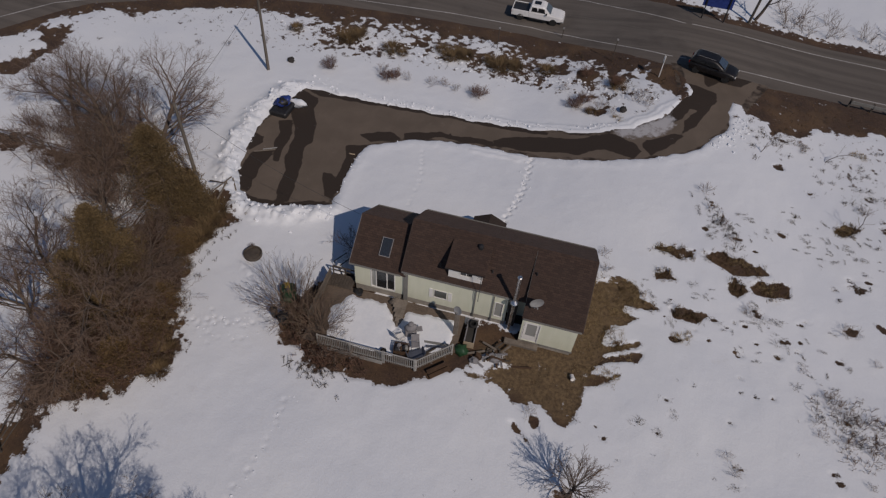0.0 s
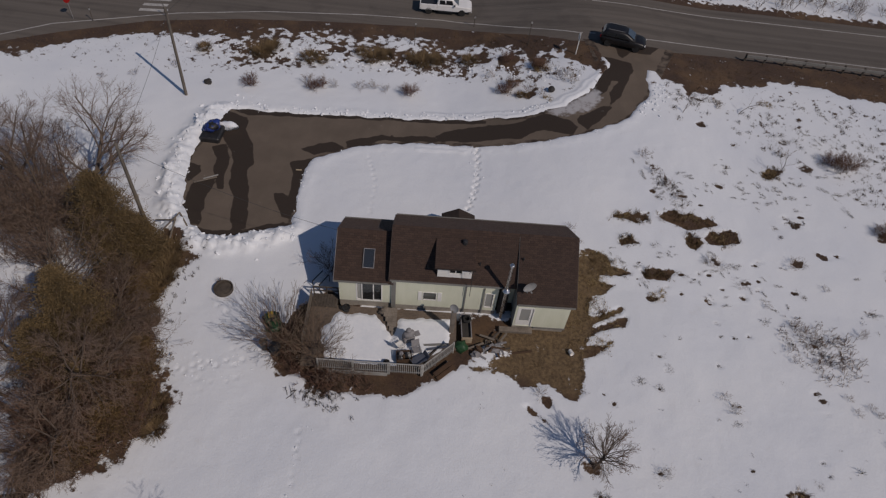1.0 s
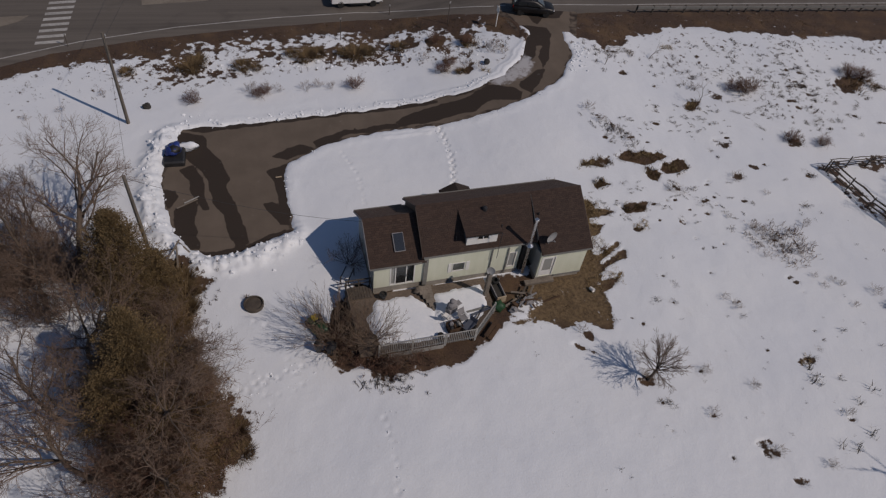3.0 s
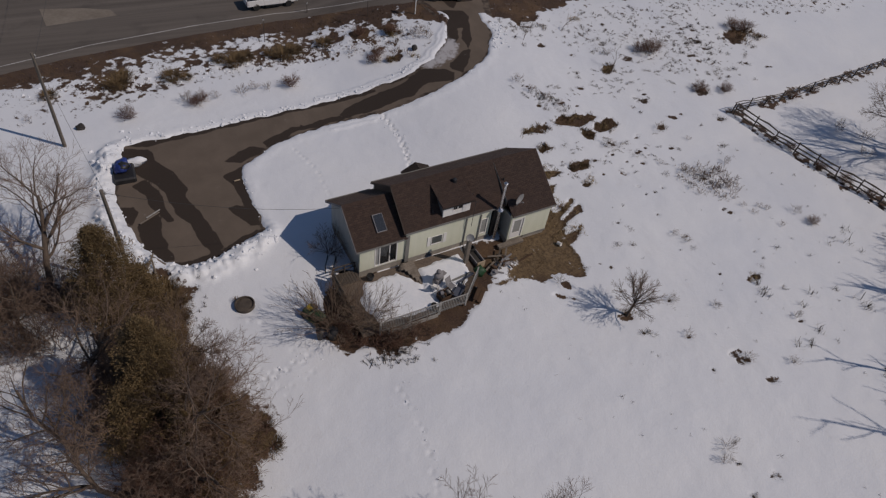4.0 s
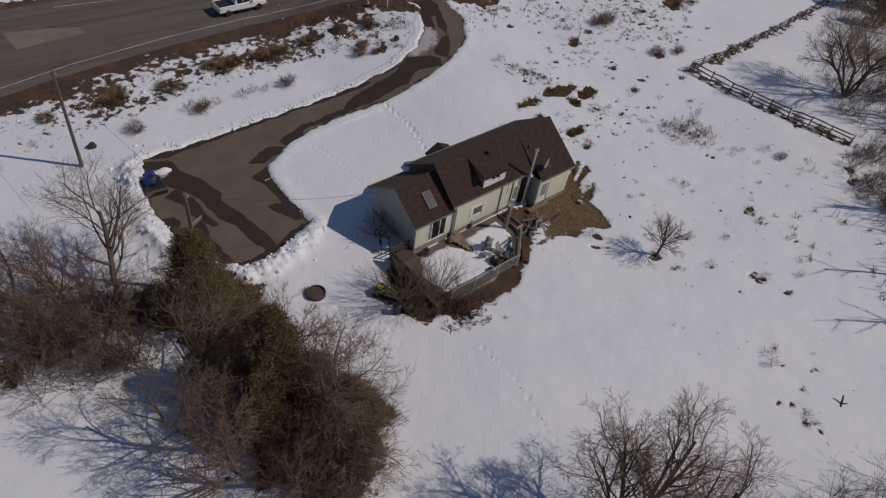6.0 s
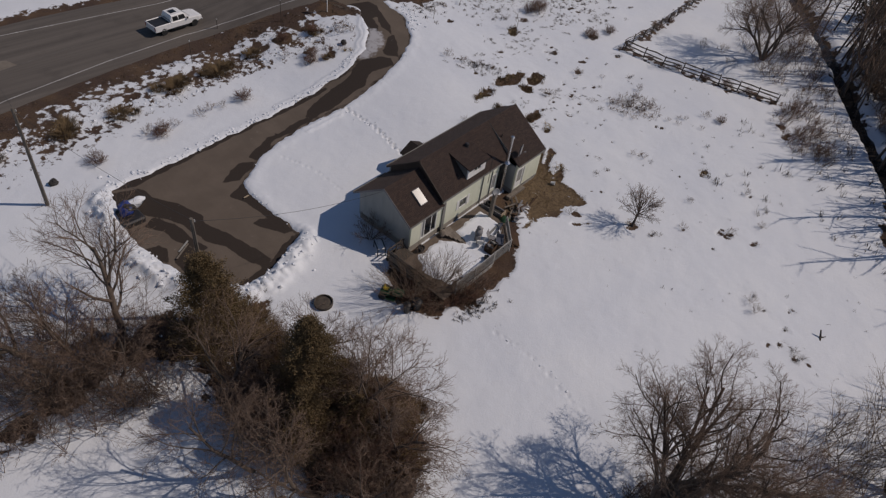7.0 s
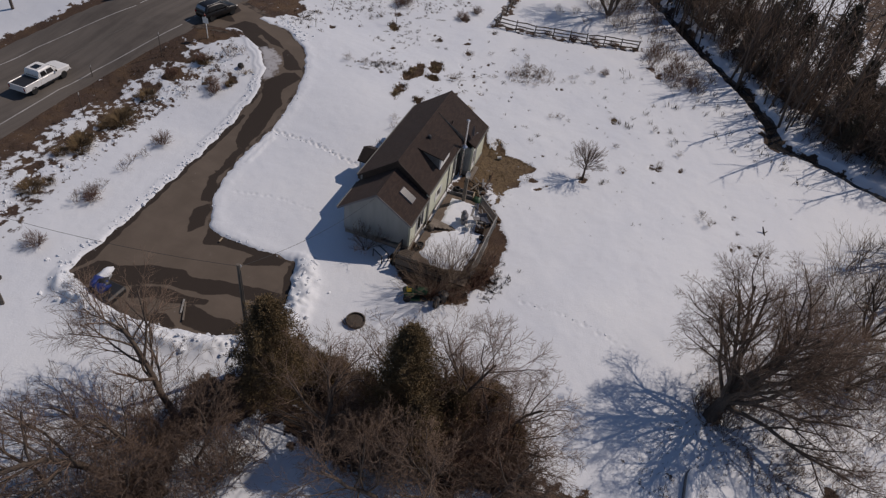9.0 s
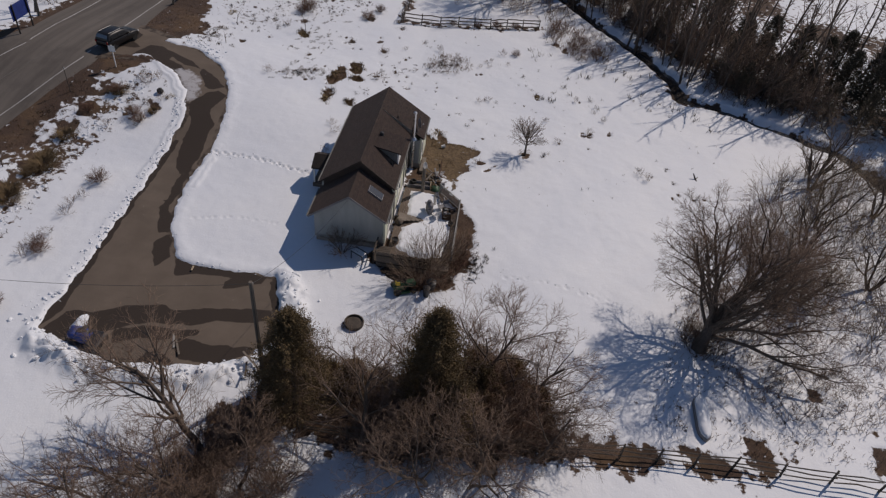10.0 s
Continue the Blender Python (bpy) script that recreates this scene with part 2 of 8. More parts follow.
M = {
    "ground": ground_material(),
    "road": asphalt_material("worn_road_asphalt", (0.074, 0.063, 0.054), (0.124, 0.107, 0.092), (0.03, 1.1, 1)),
    "paint": plain("road_paint", (0.24, 0.23, 0.215), (0.5, 0.485, 0.46), 5, 0.7),
    "oldpaint": plain("worn_off_road_paint", (0.09, 0.08, 0.07), (0.15, 0.135, 0.12), 4, 0.8),
    "grit": plain("pale_road_grit", (0.15, 0.125, 0.10), (0.22, 0.19, 0.155), 3, 0.95, bump=0.4),
    "drive": driveway_material(),
    "shingle": shingle_material(),
    "siding": siding_material("pale_green_vinyl_siding", (0.66, 0.68, 0.53), (0.73, 0.74, 0.60)),
    # same siding, greyer and darker: shade painted in for walls turned from the sun
    "gable": siding_material("shaded_vinyl_siding", (0.36, 0.375, 0.355), (0.43, 0.445, 0.42)),
    "trim": plain("white_trim_paint", (0.70, 0.69, 0.66), (0.8, 0.79, 0.76), 6, 0.5),
    "greytrim": plain("grey_trim_and_cheek_shade", (0.16, 0.16, 0.15), (0.24, 0.235, 0.22), 6, 0.6),
    "fascia": plain("dark_brown_fascia_and_wall_shade", (0.05, 0.034, 0.026), (0.085, 0.06, 0.046), 6, 0.7),
    "concrete": plain("stained_concrete", (0.22, 0.2, 0.17), (0.38, 0.345, 0.3), 5, 0.9, bump=0.4),
    "glass": glass_material("dark_window_glass"),
    "skyglass": glass_material("skylight_glass", (0.05, 0.06, 0.075), 0.2),
    "paleglass": glass_material("curtained_window_glass", (0.45, 0.46, 0.44)),
    "midglass": glass_material("screened_window_glass", (0.13, 0.14, 0.13)),
    "dark": plain("dark_interior", (0.03, 0.028, 0.025), (0.05, 0.045, 0.04), 3, 0.9),
    "steel": plain("stainless_flue", (0.55, 0.55, 0.55), (0.68, 0.68, 0.68), 9, 0.28, 0.95, 0.05),
    "grey": plain("grey_metal", (0.25, 0.25, 0.25), (0.36, 0.36, 0.355), 6, 0.5, 0.3),
    "black": plain("black_plastic", (0.012, 0.012, 0.013), (0.028, 0.028, 0.03), 6, 0.5),
    "wood": plain("weathered_grey_wood", (0.12, 0.10, 0.08), (0.23, 0.195, 0.16), 10, 0.9, bump=0.5, stretch=(1, 1, 0.15)),
    "rail": plain("peeling_white_rail_paint", (0.20, 0.195, 0.18), (0.43, 0.42, 0.395), 14, 0.75, bump=0.3),
    "deckwood": plain("brown_deck_board", (0.088, 0.066, 0.05), (0.165, 0.126, 0.096), 8, 0.85, bump=0.4),
    "log": plain("old_fence_rail_wood", (0.05, 0.04, 0.032), (0.11, 0.09, 0.072), 8, 0.95, bump=0.6),
    "pole": plain("creosoted_pole_wood", (0.10, 0.085, 0.07), (0.17, 0.145, 0.12), 6, 0.9, bump=0.5, stretch=(1, 1, 0.1)),
    "bark": bark_material("dark_bark", (0.075, 0.056, 0.043), (0.16, 0.122, 0.096)),
    "twig": bark_material("winter_twigs", (0.125, 0.082, 0.06), (0.27, 0.188, 0.138)),
    "paletwig": bark_material("pale_willow_twigs", (0.125, 0.09, 0.06), (0.235, 0.172, 0.115)),
    "tussock": by_island("grey_brown_tussock", (0.05, 0.038, 0.028), (0.15, 0.115, 0.085), 0.9),
    "tuft": by_island("brown_olive_tuft", (0.085, 0.057, 0.028), (0.23, 0.155, 0.078), 0.9),
    "redtwig": by_island("reddish_dead_brush", (0.09, 0.048, 0.034), (0.21, 0.118, 0.08), 0.9),
    "cedar": foliage_material("winter_cedar_foliage", (0.072, 0.051, 0.024), (0.195, 0.13, 0.058)),
    "rustcedar": foliage_material("rusty_bush_foliage", (0.07, 0.045, 0.02), (0.21, 0.13, 0.055)),
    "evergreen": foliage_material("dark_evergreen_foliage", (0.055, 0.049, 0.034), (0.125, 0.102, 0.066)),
    "willow": bark_material("brown_willow_twigs", (0.128, 0.083, 0.06), (0.26, 0.177, 0.128)),
    "grass": by_island("dry_grass_blades", (0.06, 0.036, 0.02), (0.22, 0.14, 0.068), 0.9),
    "straw": by_island("golden_straw_blades", (0.16, 0.11, 0.05), (0.42, 0.31, 0.16), 0.9),
    "slate": plain("dull_blue_grey_paint", (0.06, 0.07, 0.095), (0.10, 0.11, 0.14), 6, 0.6),
    "weed": by_island("dark_weed_stalks", (0.03, 0.024, 0.018), (0.12, 0.09, 0.06), 0.9),
    "snow": plain("packed_snow", (0.70, 0.735, 0.78), (0.80, 0.82, 0.845), 6, 0.65, bump=0.5, dist=0.03),
    "water": plain("dark_creek_water", (0.02, 0.018, 0.017), (0.035, 0.031, 0.028), 2, 0.22, bump=0.1),
    "green": plain("green_paint", (0.012, 0.045, 0.018), (0.02, 0.075, 0.03), 5, 0.5),
    "yellow": plain("yellow_vinyl", (0.55, 0.40, 0.03), (0.65, 0.48, 0.05), 5, 0.5),
    "blue": plain("blue_tarpaulin", (0.012, 0.028, 0.15), (0.025, 0.055, 0.25), 4, 0.5, bump=0.6, dist=0.05),
    "carblack": plain("dusty_black_car_paint", (0.006, 0.005, 0.006), (0.014, 0.012, 0.012), 5, 0.42, 0.0, 0.02),
    "carglass": glass_material("smoked_car_glass", (0.006, 0.006, 0.007), 0.35),
    "darkstone": plain("wet_dark_stone", (0.016, 0.014, 0.013), (0.05, 0.044, 0.04), 5, 0.8, bump=0.6, dist=0.03),
    "carwhite": plain("white_car_paint", (0.74, 0.74, 0.73), (0.80, 0.80, 0.79), 2, 0.3, 0.0, 0.02),
    "tyre": plain("tyre_rubber", (0.012, 0.012, 0.012), (0.022, 0.022, 0.022), 20, 0.9),
    "lamp": plain("headlight_lens", (0.5, 0.5, 0.5), (0.6, 0.6, 0.6), 5, 0.15),
    "redlamp": plain("tail_light_lens", (0.25, 0.01, 0.01), (0.32, 0.015, 0.012), 5, 0.25),
    "tan": plain("tan_weathered_timber", (0.32, 0.25, 0.17), (0.45, 0.36, 0.25), 9, 0.85, bump=0.4, stretch=(1, 1, 0.2)),
    "rust": plain("rusty_steel", (0.06, 0.035, 0.022), (0.12, 0.07, 0.04), 7, 0.9, 0.2),
    "cover": plain("faded_grey_cover", (0.17, 0.165, 0.17), (0.27, 0.26, 0.265), 5, 0.85, bump=0.4),
    "wire": plain("wire_sheath", (0.03, 0.03, 0.03), (0.05, 0.05, 0.05), 5, 0.6),
}


# ---- mesh helpers ----
class Shape:
    """Vertices and faces of one part, put together from simple solids."""

    def __init__(self):
        self.v, self.f = [], []

    def add(self, verts, faces):
        o = len(self.v)
        self.v += [tuple(p) for p in verts]
        self.f += [tuple(o + i for i in face) for face in faces]
        return self

    def box(self, lo, hi, m=None, cut=0.0):
        (x0, y0, z0), (x1, y1, z1) = lo, hi
        if cut:
            c = min(cut, 0.45 * min(x1 - x0, y1 - y0, z1 - z0))
            bm = bmesh.new()
            bmesh.ops.create_cube(bm, size=1)
            bmesh.ops.transform(bm, matrix=Matrix.LocRotScale(((x0 + x1) / 2, (y0 + y1) / 2, (z0 + z1) / 2), None, (x1 - x0, y1 - y0, z1 - z0)), verts=bm.verts)
            bmesh.ops.bevel(bm, geom=list(bm.edges), offset=c, segments=1, affect="EDGES")
            bm.verts.index_update()
            verts, faces = [v.co.copy() for v in bm.verts], [[v.index for v in fc.verts] for fc in bm.faces]
            bm.free()
        else:
            verts = [Vector(p) for p in ((x0, y0, z0), (x1, y0, z0), (x1, y1, z0), (x0, y1, z0), (x0, y0, z1), (x1, y0, z1), (x1, y1, z1), (x0, y1, z1))]
            faces = [(0, 3, 2, 1), (4, 5, 6, 7), (0, 1, 5, 4), (1, 2, 6, 5), (2, 3, 7, 6), (3, 0, 4, 7)]
        return self.add([m @ p for p in verts] if m else verts, faces)

    def tube(self, points, radii, sides=6, cap=True):
        """A round bar along points; radii: one number or one for each point."""
        points = [Vector(p) for p in points]
        if not isinstance(radii, (list, tuple)):
            radii = [radii] * len(points)
        rings, side = [], None
        for i, p in enumerate(points):
            d = (points[min(i + 1, len(points) - 1)] - points[max(i - 1, 0)]).normalized()
            side = (side - d * side.dot(d)).normalized() if side and (side - d * side.dot(d)).length > 1e-4 else d.orthogonal().normalized()
            up = d.cross(side)
            rings.append([p + (side * math.cos(a) + up * math.sin(a)) * radii[i] for a in (math.tau * k / sides for k in range(sides))])
        faces = [(i * sides + k, i * sides + (k + 1) % sides, (i + 1) * sides + (k + 1) % sides, (i + 1) * sides + k) for i in range(len(points) - 1) for k in range(sides)]
        if cap:
            faces += [tuple(range(sides))[::-1], tuple((len(points) - 1) * sides + k for k in range(sides))]
        return self.add([p for ring in rings for p in ring], faces)

    def lathe(self, profile, sides=16, m=None):
        """Turns (radius, height) pairs about z."""
        verts = [Vector((r * math.cos(math.tau * k / sides), r * math.sin(math.tau * k / sides), z)) for r, z in profile for k in range(sides)]
        faces = [(i * sides + k, i * sides + (k + 1) % sides, (i + 1) * sides + (k + 1) % sides, (i + 1) * sides + k) for i in range(len(profile) - 1) for k in range(sides)]
        faces += [tuple(range(sides))[::-1], tuple((len(profile) - 1) * sides + k for k in range(sides))]
        return self.add([m @ p for p in verts] if m else verts, faces)

    def prism(self, outline, lo, hi, axis="y", m=None):
        """A flat outline drawn out along an axis: (a, b) pairs are x, z for y; y, z for x; x, y for z."""
        put = {"y": lambda a, b, c: (a, c, b), "x": lambda a, b, c: (c, a, b), "z": lambda a, b, c: (a, b, c)}[axis]
        n = len(outline)
        verts = [Vector(put(a, b, c)) for c in (lo, hi) for a, b in outline]
        faces = [tuple(range(n)), tuple(range(n, 2 * n))[::-1]] + [(k, n + k, n + (k + 1) % n, (k + 1) % n) for k in range(n)]
        return self.add([m @ p for p in verts] if m else verts, faces)

    def lump(self, centre, size, rng, rough=0.25, rings=4, sides=7):
        """An uneven rounded lump."""
        verts, faces = [], []
        for i in range(1, rings):
            a = math.pi * i / rings
            for k in range(sides):
                b = math.tau * (k + 0.5 * (i % 2)) / sides
                s = 1 + rng.uniform(-rough, rough)
                verts.append((centre[0] + size[0] * s * math.sin(a) * math.cos(b), centre[1] + size[1] * s * math.sin(a) * math.sin(b), centre[2] + size[2] * s * math.cos(a)))
        top, bottom = len(verts), len(verts) + 1
        verts += [(centre[0], centre[1], centre[2] + size[2]), (centre[0], centre[1], centre[2] - size[2])]
        for k in range(sides):
            faces.append((top, k, (k + 1) % sides))
            faces.append((bottom, (rings - 2) * sides + (k + 1) % sides, (rings - 2) * sides + k))
            for i in range(rings - 2):
                faces.append((i * sides + k, (i + 1) * sides + k, (i + 1) * sides + (k + 1) % sides, i * sides + (k + 1) % sides))
        return self.add(verts, faces)


def mesh_of(name, verts, faces, material, smooth=False):
    me = bpy.data.meshes.new(name)
    me.from_pydata(verts, [], faces)
    me.materials.append(material)
    bm = bmesh.new()
    bm.from_mesh(me)
    if len(bm.faces) < 6000:
        bmesh.ops.recalc_face_normals(bm, faces=bm.faces)
    bm.to_mesh(me)
    bm.free()
    if smooth:
        me.polygons.foreach_set("use_smooth", [True] * len(me.polygons))
    me.update()
    return me


def part(name, shape, material, parent=None, label="", m=None, smooth=False):
    ob = new(name, mesh_of(name, shape.v, shape.f, material, smooth))
    if parent:
        ob.parent = parent
    if m:
        ob.matrix_basis = m
    return tagged(ob, label) if label else ob


def thing(name, m, label, category, group="", kind=""):
    ob = new(name)
    ob.matrix_basis = m
    ob.empty_display_size = 0.2
    return tagged(ob, label, category, group, kind)


# ---- plan of the land ----
def lattice(x, y, scale, seed):
    """Smooth value noise in 0..1 on arrays."""
    rng = np.random.RandomState(seed)
    table = rng.rand(256, 256)
    u, v = x / scale, y / scale
    i, j = np.floor(u).astype(int), np.floor(v).astype(int)
    a, b = u - i, v - j
    a, b = a * a * (3 - 2 * a), b * b * (3 - 2 * b)
    g = lambda p, q: table[p % 256, q % 256]
    return (g(i, j) * (1 - a) + g(i + 1, j) * a) * (1 - b) + (g(i, j + 1) * (1 - a) + g(i + 1, j + 1) * a) * b


def fbm(x, y, scale, octaves=4, seed=1):
    total, weight, out = 0.0, 1.0, 0.0
    for o in range(octaves):
        out = out + weight * lattice(x + 17.3 * o, y - 9.1 * o, scale / 2**o, seed + o)
        total, weight = total + weight, weight * 0.5
    return out / total


def inside_by(x, y, poly):
    """Distance to a polygon's edge, positive inside."""
    d2, odd = np.full(x.shape, 1e9), np.zeros(x.shape, bool)
    for (ax, ay), (bx, by) in zip(poly, poly[1:] + poly[:1]):
        ex, ey = bx - ax, by - ay
        s = np.clip(((x - ax) * ex + (y - ay) * ey) / (ex * ex + ey * ey), 0, 1)
        d2 = np.minimum(d2, (x - ax - s * ex) ** 2 + (y - ay - s * ey) ** 2)
        if ay != by:
            odd ^= ((ay > y) != (by > y)) & (x < (bx - ax) * (y - ay) / (by - ay) + ax)
    return np.where(odd, 1, -1) * np.sqrt(d2)


def from_line(x, y, line):
    d2 = np.full(x.shape, 1e9)
    for (ax, ay), (bx, by) in zip(line, line[1:]):
        ex, ey = bx - ax, by - ay
        s = np.clip(((x - ax) * ex + (y - ay) * ey) / (ex * ex + ey * ey), 0, 1)
        d2 = np.minimum(d2, (x - ax - s * ex) ** 2 + (y - ay - s * ey) ** 2)
    return np.sqrt(d2)


def step(d, lo, hi):
    t = np.clip((d - lo) / (hi - lo), 0, 1)
    return t * t * (3 - 2 * t)


DRIVE = [(-14.0, 19.4), (-14.6, 17.0), (-15.3, 13.8), (-14.8, 10.4), (-13.8, 7.0), (-12.7, 5.3), (-11.1, 4.7), (-9.2, 5.0), (-6.9, 5.9), (-5.5, 6.7),
         (-5.8, 9.8), (-5.9, 12.8), (-5.6, 14.2), (-3.8, 15.7), (-1.4, 16.9), (1.1, 17.6), (4.6, 18.2), (9.2, 18.4), (13.9, 19.3), (17.5, 20.4),
         (20.1, 21.9), (21.6, 23.3), (23.5, 26.2), (24.6, 29.5), (26.5, 34.4), (26.3, 36.2), (18.3, 36), (19.2, 33), (19.7, 30.5), (19.4, 28.3),
         (18.3, 25.9), (15.8, 23.6), (12.4, 22.2), (8.4, 21.6), (4.4, 21.1), (-0.9, 20.5), (-6.5, 20.0), (-11.0, 19.6)]
ROAD_S = [(-160, -60), (-70, -12), (-50, 11), (-46.1, 16.8), (-43.4, 21.4), (-41.3, 24.3), (-34, 28.6), (-26.5, 32.4), (-18, 34.7), (-8, 36.3), (3.3, 37.6), (7, 37.5), (13, 36.3), (17.1, 35.0), (26.2, 34.9), (31.8, 35.8), (38.5, 36.0), (72.1, 35.4), (153.7, 33.5)]
ROAD_N = [(153.7, 43.6), (72.1, 44.6), (38.5, 44.6), (22.7, 44), (7.9, 48.2), (-8, 49.2), (-20, 48.5), (-32, 46.6), (-44, 42.0), (-58, 33.0), (-90, 12.0), (-165, -22)]
ROAD = ROAD_S + ROAD_N
CREEK = [(110, 24), (85, 6), (70, -6.5), (62.5, -11.6), (54.5, -16.4), (47.5, -21.6), (40, -26.2), (35.4, -26.9), (34.2, -31.0), (31.2, -37.4), (28.8, -43.0), (22.0, -46.5), (8, -55), (-20, -70)]
YARD = [(-4.2, -3.6), (-3.4, -6.2), (-0.4, -6.9), (2.5, -6.8), (5.2, -6.3), (7.9, -4.9), (9.0, -4.3), (9.9, -4.8), (11.3, -4.6), (13.8, -4.3), (15.6, -4.8), (16.5, -5.0), (16.8, -3.3), (16.9, -1.4), (17.6, 1.1),
        (18.3, 4.6), (17.7, 6.8), (16.2, 7.2), (15.0, 7.2), (15.0, 0.5), (0, -0.5), (-1.2, 0.6), (-3.2, -1.4)]
VERGE = [(-60, -4), (-46, 12), (-44.2, 14.7), (-43.1, 17.1), (-42, 19.7), (-40, 22.3), (-36, 24.6), (-30.5, 27.4), (-22.7, 30.3), (-19.4, 30.9), (-14.8, 31.4), (-12.1, 32.4), (-8.0, 33.5), (-4.8, 33.8), (-1.5, 34.1), (1.0, 33.8), (6.7, 32.8), (10.1, 33.0), (13.0, 31.8), (17.6, 31.4), (18.4, 30.6), (18.6, 29.0), (20.2, 28.8), (20.4, 32.6), (18.6, 34.6), (7, 37.7), (-8, 37.0), (-18, 36.0), (-26, 33.5), (-40, 26), (-44, 22.2), (-47.5, 16.2), (-62, -3)]
VERGE_E = [(26.4, 35.8), (23.9, 33.2), (24.2, 30.4), (25.8, 29.1), (27.1, 28.8), (27.6, 27.4), (29.2, 27.6), (31.5, 30.1), (34.5, 31.0), (37.8, 31.6), (44.9, 30.6), (52.4, 29.3), (59.8, 28.4), (69.5, 27.5), (96.5, 27), (144.6, 27.9), (144.1, 37.3)]
# brown bank west of the field
BANK_W = [[(-39.8, 13.2), (-40.5, 15.9), (-42.5, 17.6), (-41.4, 18.9), (-39.7, 19.4), (-39.3, 17.9), (-38.3, 16.3), (-38.3, 14.8), (-38.9, 13.3)], [(-40.0, 10.0), (-38.9, 11.4), (-39.3, 12.6), (-40.9, 12.4), (-41.4, 11.5)]]
ROW_W = [(-12.0, 2.2), (-12.7, -0.5), (-13.6, -2.7), (-12.6, -3.7), (-11.0, -5.0), (-9.9, -6.1), (-9.3, -8.4), (-8.6, -11.3), (-10.0, -13.2), (-12.7, -14.4), (-14.0, -16.0), (-13.9, -19.5), (-13.2, -26.4), (-12.6, -28.6),
         (-14.0, -28.5), (-14.9, -18), (-17.2, -10), (-18.2, -4), (-17.6, 0.6), (-20.0, 3.0), (-26, 3.0), (-34, 2.8), (-50, 2.2), (-50, 3.2), (-34, 3.8), (-26, 4.3), (-20, 5.4), (-16.5, 5.2), (-14.0, 4.6)]
PATCHES = [(-10.4, -35.5, 1.6, 1.0, 0.3), (-6.5, -31.5, 1.2, 0.8, 0.6),
           (17.2, -9.8, 0.9, 1.0, 0.0), (14.4, -6.0, 1.4, 0.5, -0.6), (15.2, -26.2, 1.3, 0.9, 0.3), (-13.5, 29.2, 1.5, 1.4, 0.0), (-2.4, 30.7, 2.2, 1.5, 0.2), (2.9, 31.0, 2.4, 1.4, 0.2), (10.5, 31.2, 1.0, 0.7, 0.1), (13.3, 30.0, 1.1, 0.7, 0.1),
           (-8.6, 29.5, 1.7, 0.9, 0.0), (-6.4, 30.6, 1.0, 0.8, 0.0), (7.2, 31.2, 1.4, 0.9, 0.1), (12.6, 25.5, 0.8, 0.6, 0.1), (44.5, -11.5, 2.0, 0.8, 0.6), (-11.6, -27.2, 1.6, 1.2, 0.2),
           (-11.9, 1.9, 1.1, 0.7, 0.5), (22.2, 3.6, 0.8, 0.5, 0.2), (13.8, -7.0, 1.3, 0.35, -0.55), (54.2, 20.7, 2.2, 1.4, 0.2)]
WET = [[(-14.8, 18.0), (-14.4, 19.4), (-12.2, 18.6), (-11.9, 17.0), (-10.8, 15.2), (-10.0, 12.8), (-10.4, 11.9), (-9.7, 9.9), (-9.1, 7.8), (-8.5, 5.6), (-9.5, 5.0), (-10.2, 7.0), (-10.5, 8.9), (-11.4, 10.2), (-11.7, 12.5), (-12.5, 14.3), (-13.8, 16.2)],
       [(-14.2, 14.3), (-13.0, 14.8), (-12.0, 12.9), (-12.0, 11.7), (-11.6, 9.5), (-12.0, 9.5), (-13.0, 11.3), (-13.1, 12.9)],
       [(-15.1, 12.0), (-14.1, 12.0), (-13.9, 11.1), (-14.5, 9.7), (-15.1, 10.7)],
       [(-14.2, 8.6), (-14.2, 9.7), (-12.7, 10.8), (-12.5, 10.2), (-12.5, 8.5), (-12.4, 6.7), (-12.1, 5.4), (-13.3, 5.4), (-13.6, 6.8)],
       [(-13.3, 5.4), (-12.0, 5.3), (-11.0, 4.9), (-8.5, 5.6), (-5.9, 6.9), (-5.6, 6.2), (-10.6, 4.1)]]
WET += [[(-6.6, 14.0), (-5.5, 14.2), (-5.5, 13.5), (-5.4, 10.0), (-5.5, 8.3), (-5.6, 7.2), (-6.4, 7.2), (-6.5, 7.9), (-7.2, 8.6), (-7.5, 9.7), (-6.8, 9.8), (-6.3, 9.4), (-6.3, 10.4), (-6.7, 12.6), (-7.3, 13.5)],
        [(-6.6, 15.3), (-5.4, 16.2), (-3.9, 16.7), (-3.2, 16.2), (-3.7, 15.6), (-5.4, 14.7), (-5.8, 14.9)],
       [(-3.2, 16.9), (-1.8, 17.6), (-0.3, 18.5), (0.5, 18.4), (0.5, 19.0), (1.0, 18.4), (4.6, 19.0), (4.8, 18.3), (2.0, 17.8), (0.3, 17.7), (-1.5, 16.8), (-2.8, 16.3)],
       [(4.4, 19.1), (5.2, 19.9), (7.6, 20.7), (11.7, 21.6), (14.3, 22.8), (15.4, 22.5), (16.6, 21.9), (17.2, 21.2), (16.6, 20.2), (15.2, 20.3), (13.3, 20.6), (12.1, 19.4), (10.5, 19.2), (8.1, 18.8), (6.1, 18.5), (4.7, 18.4)]]
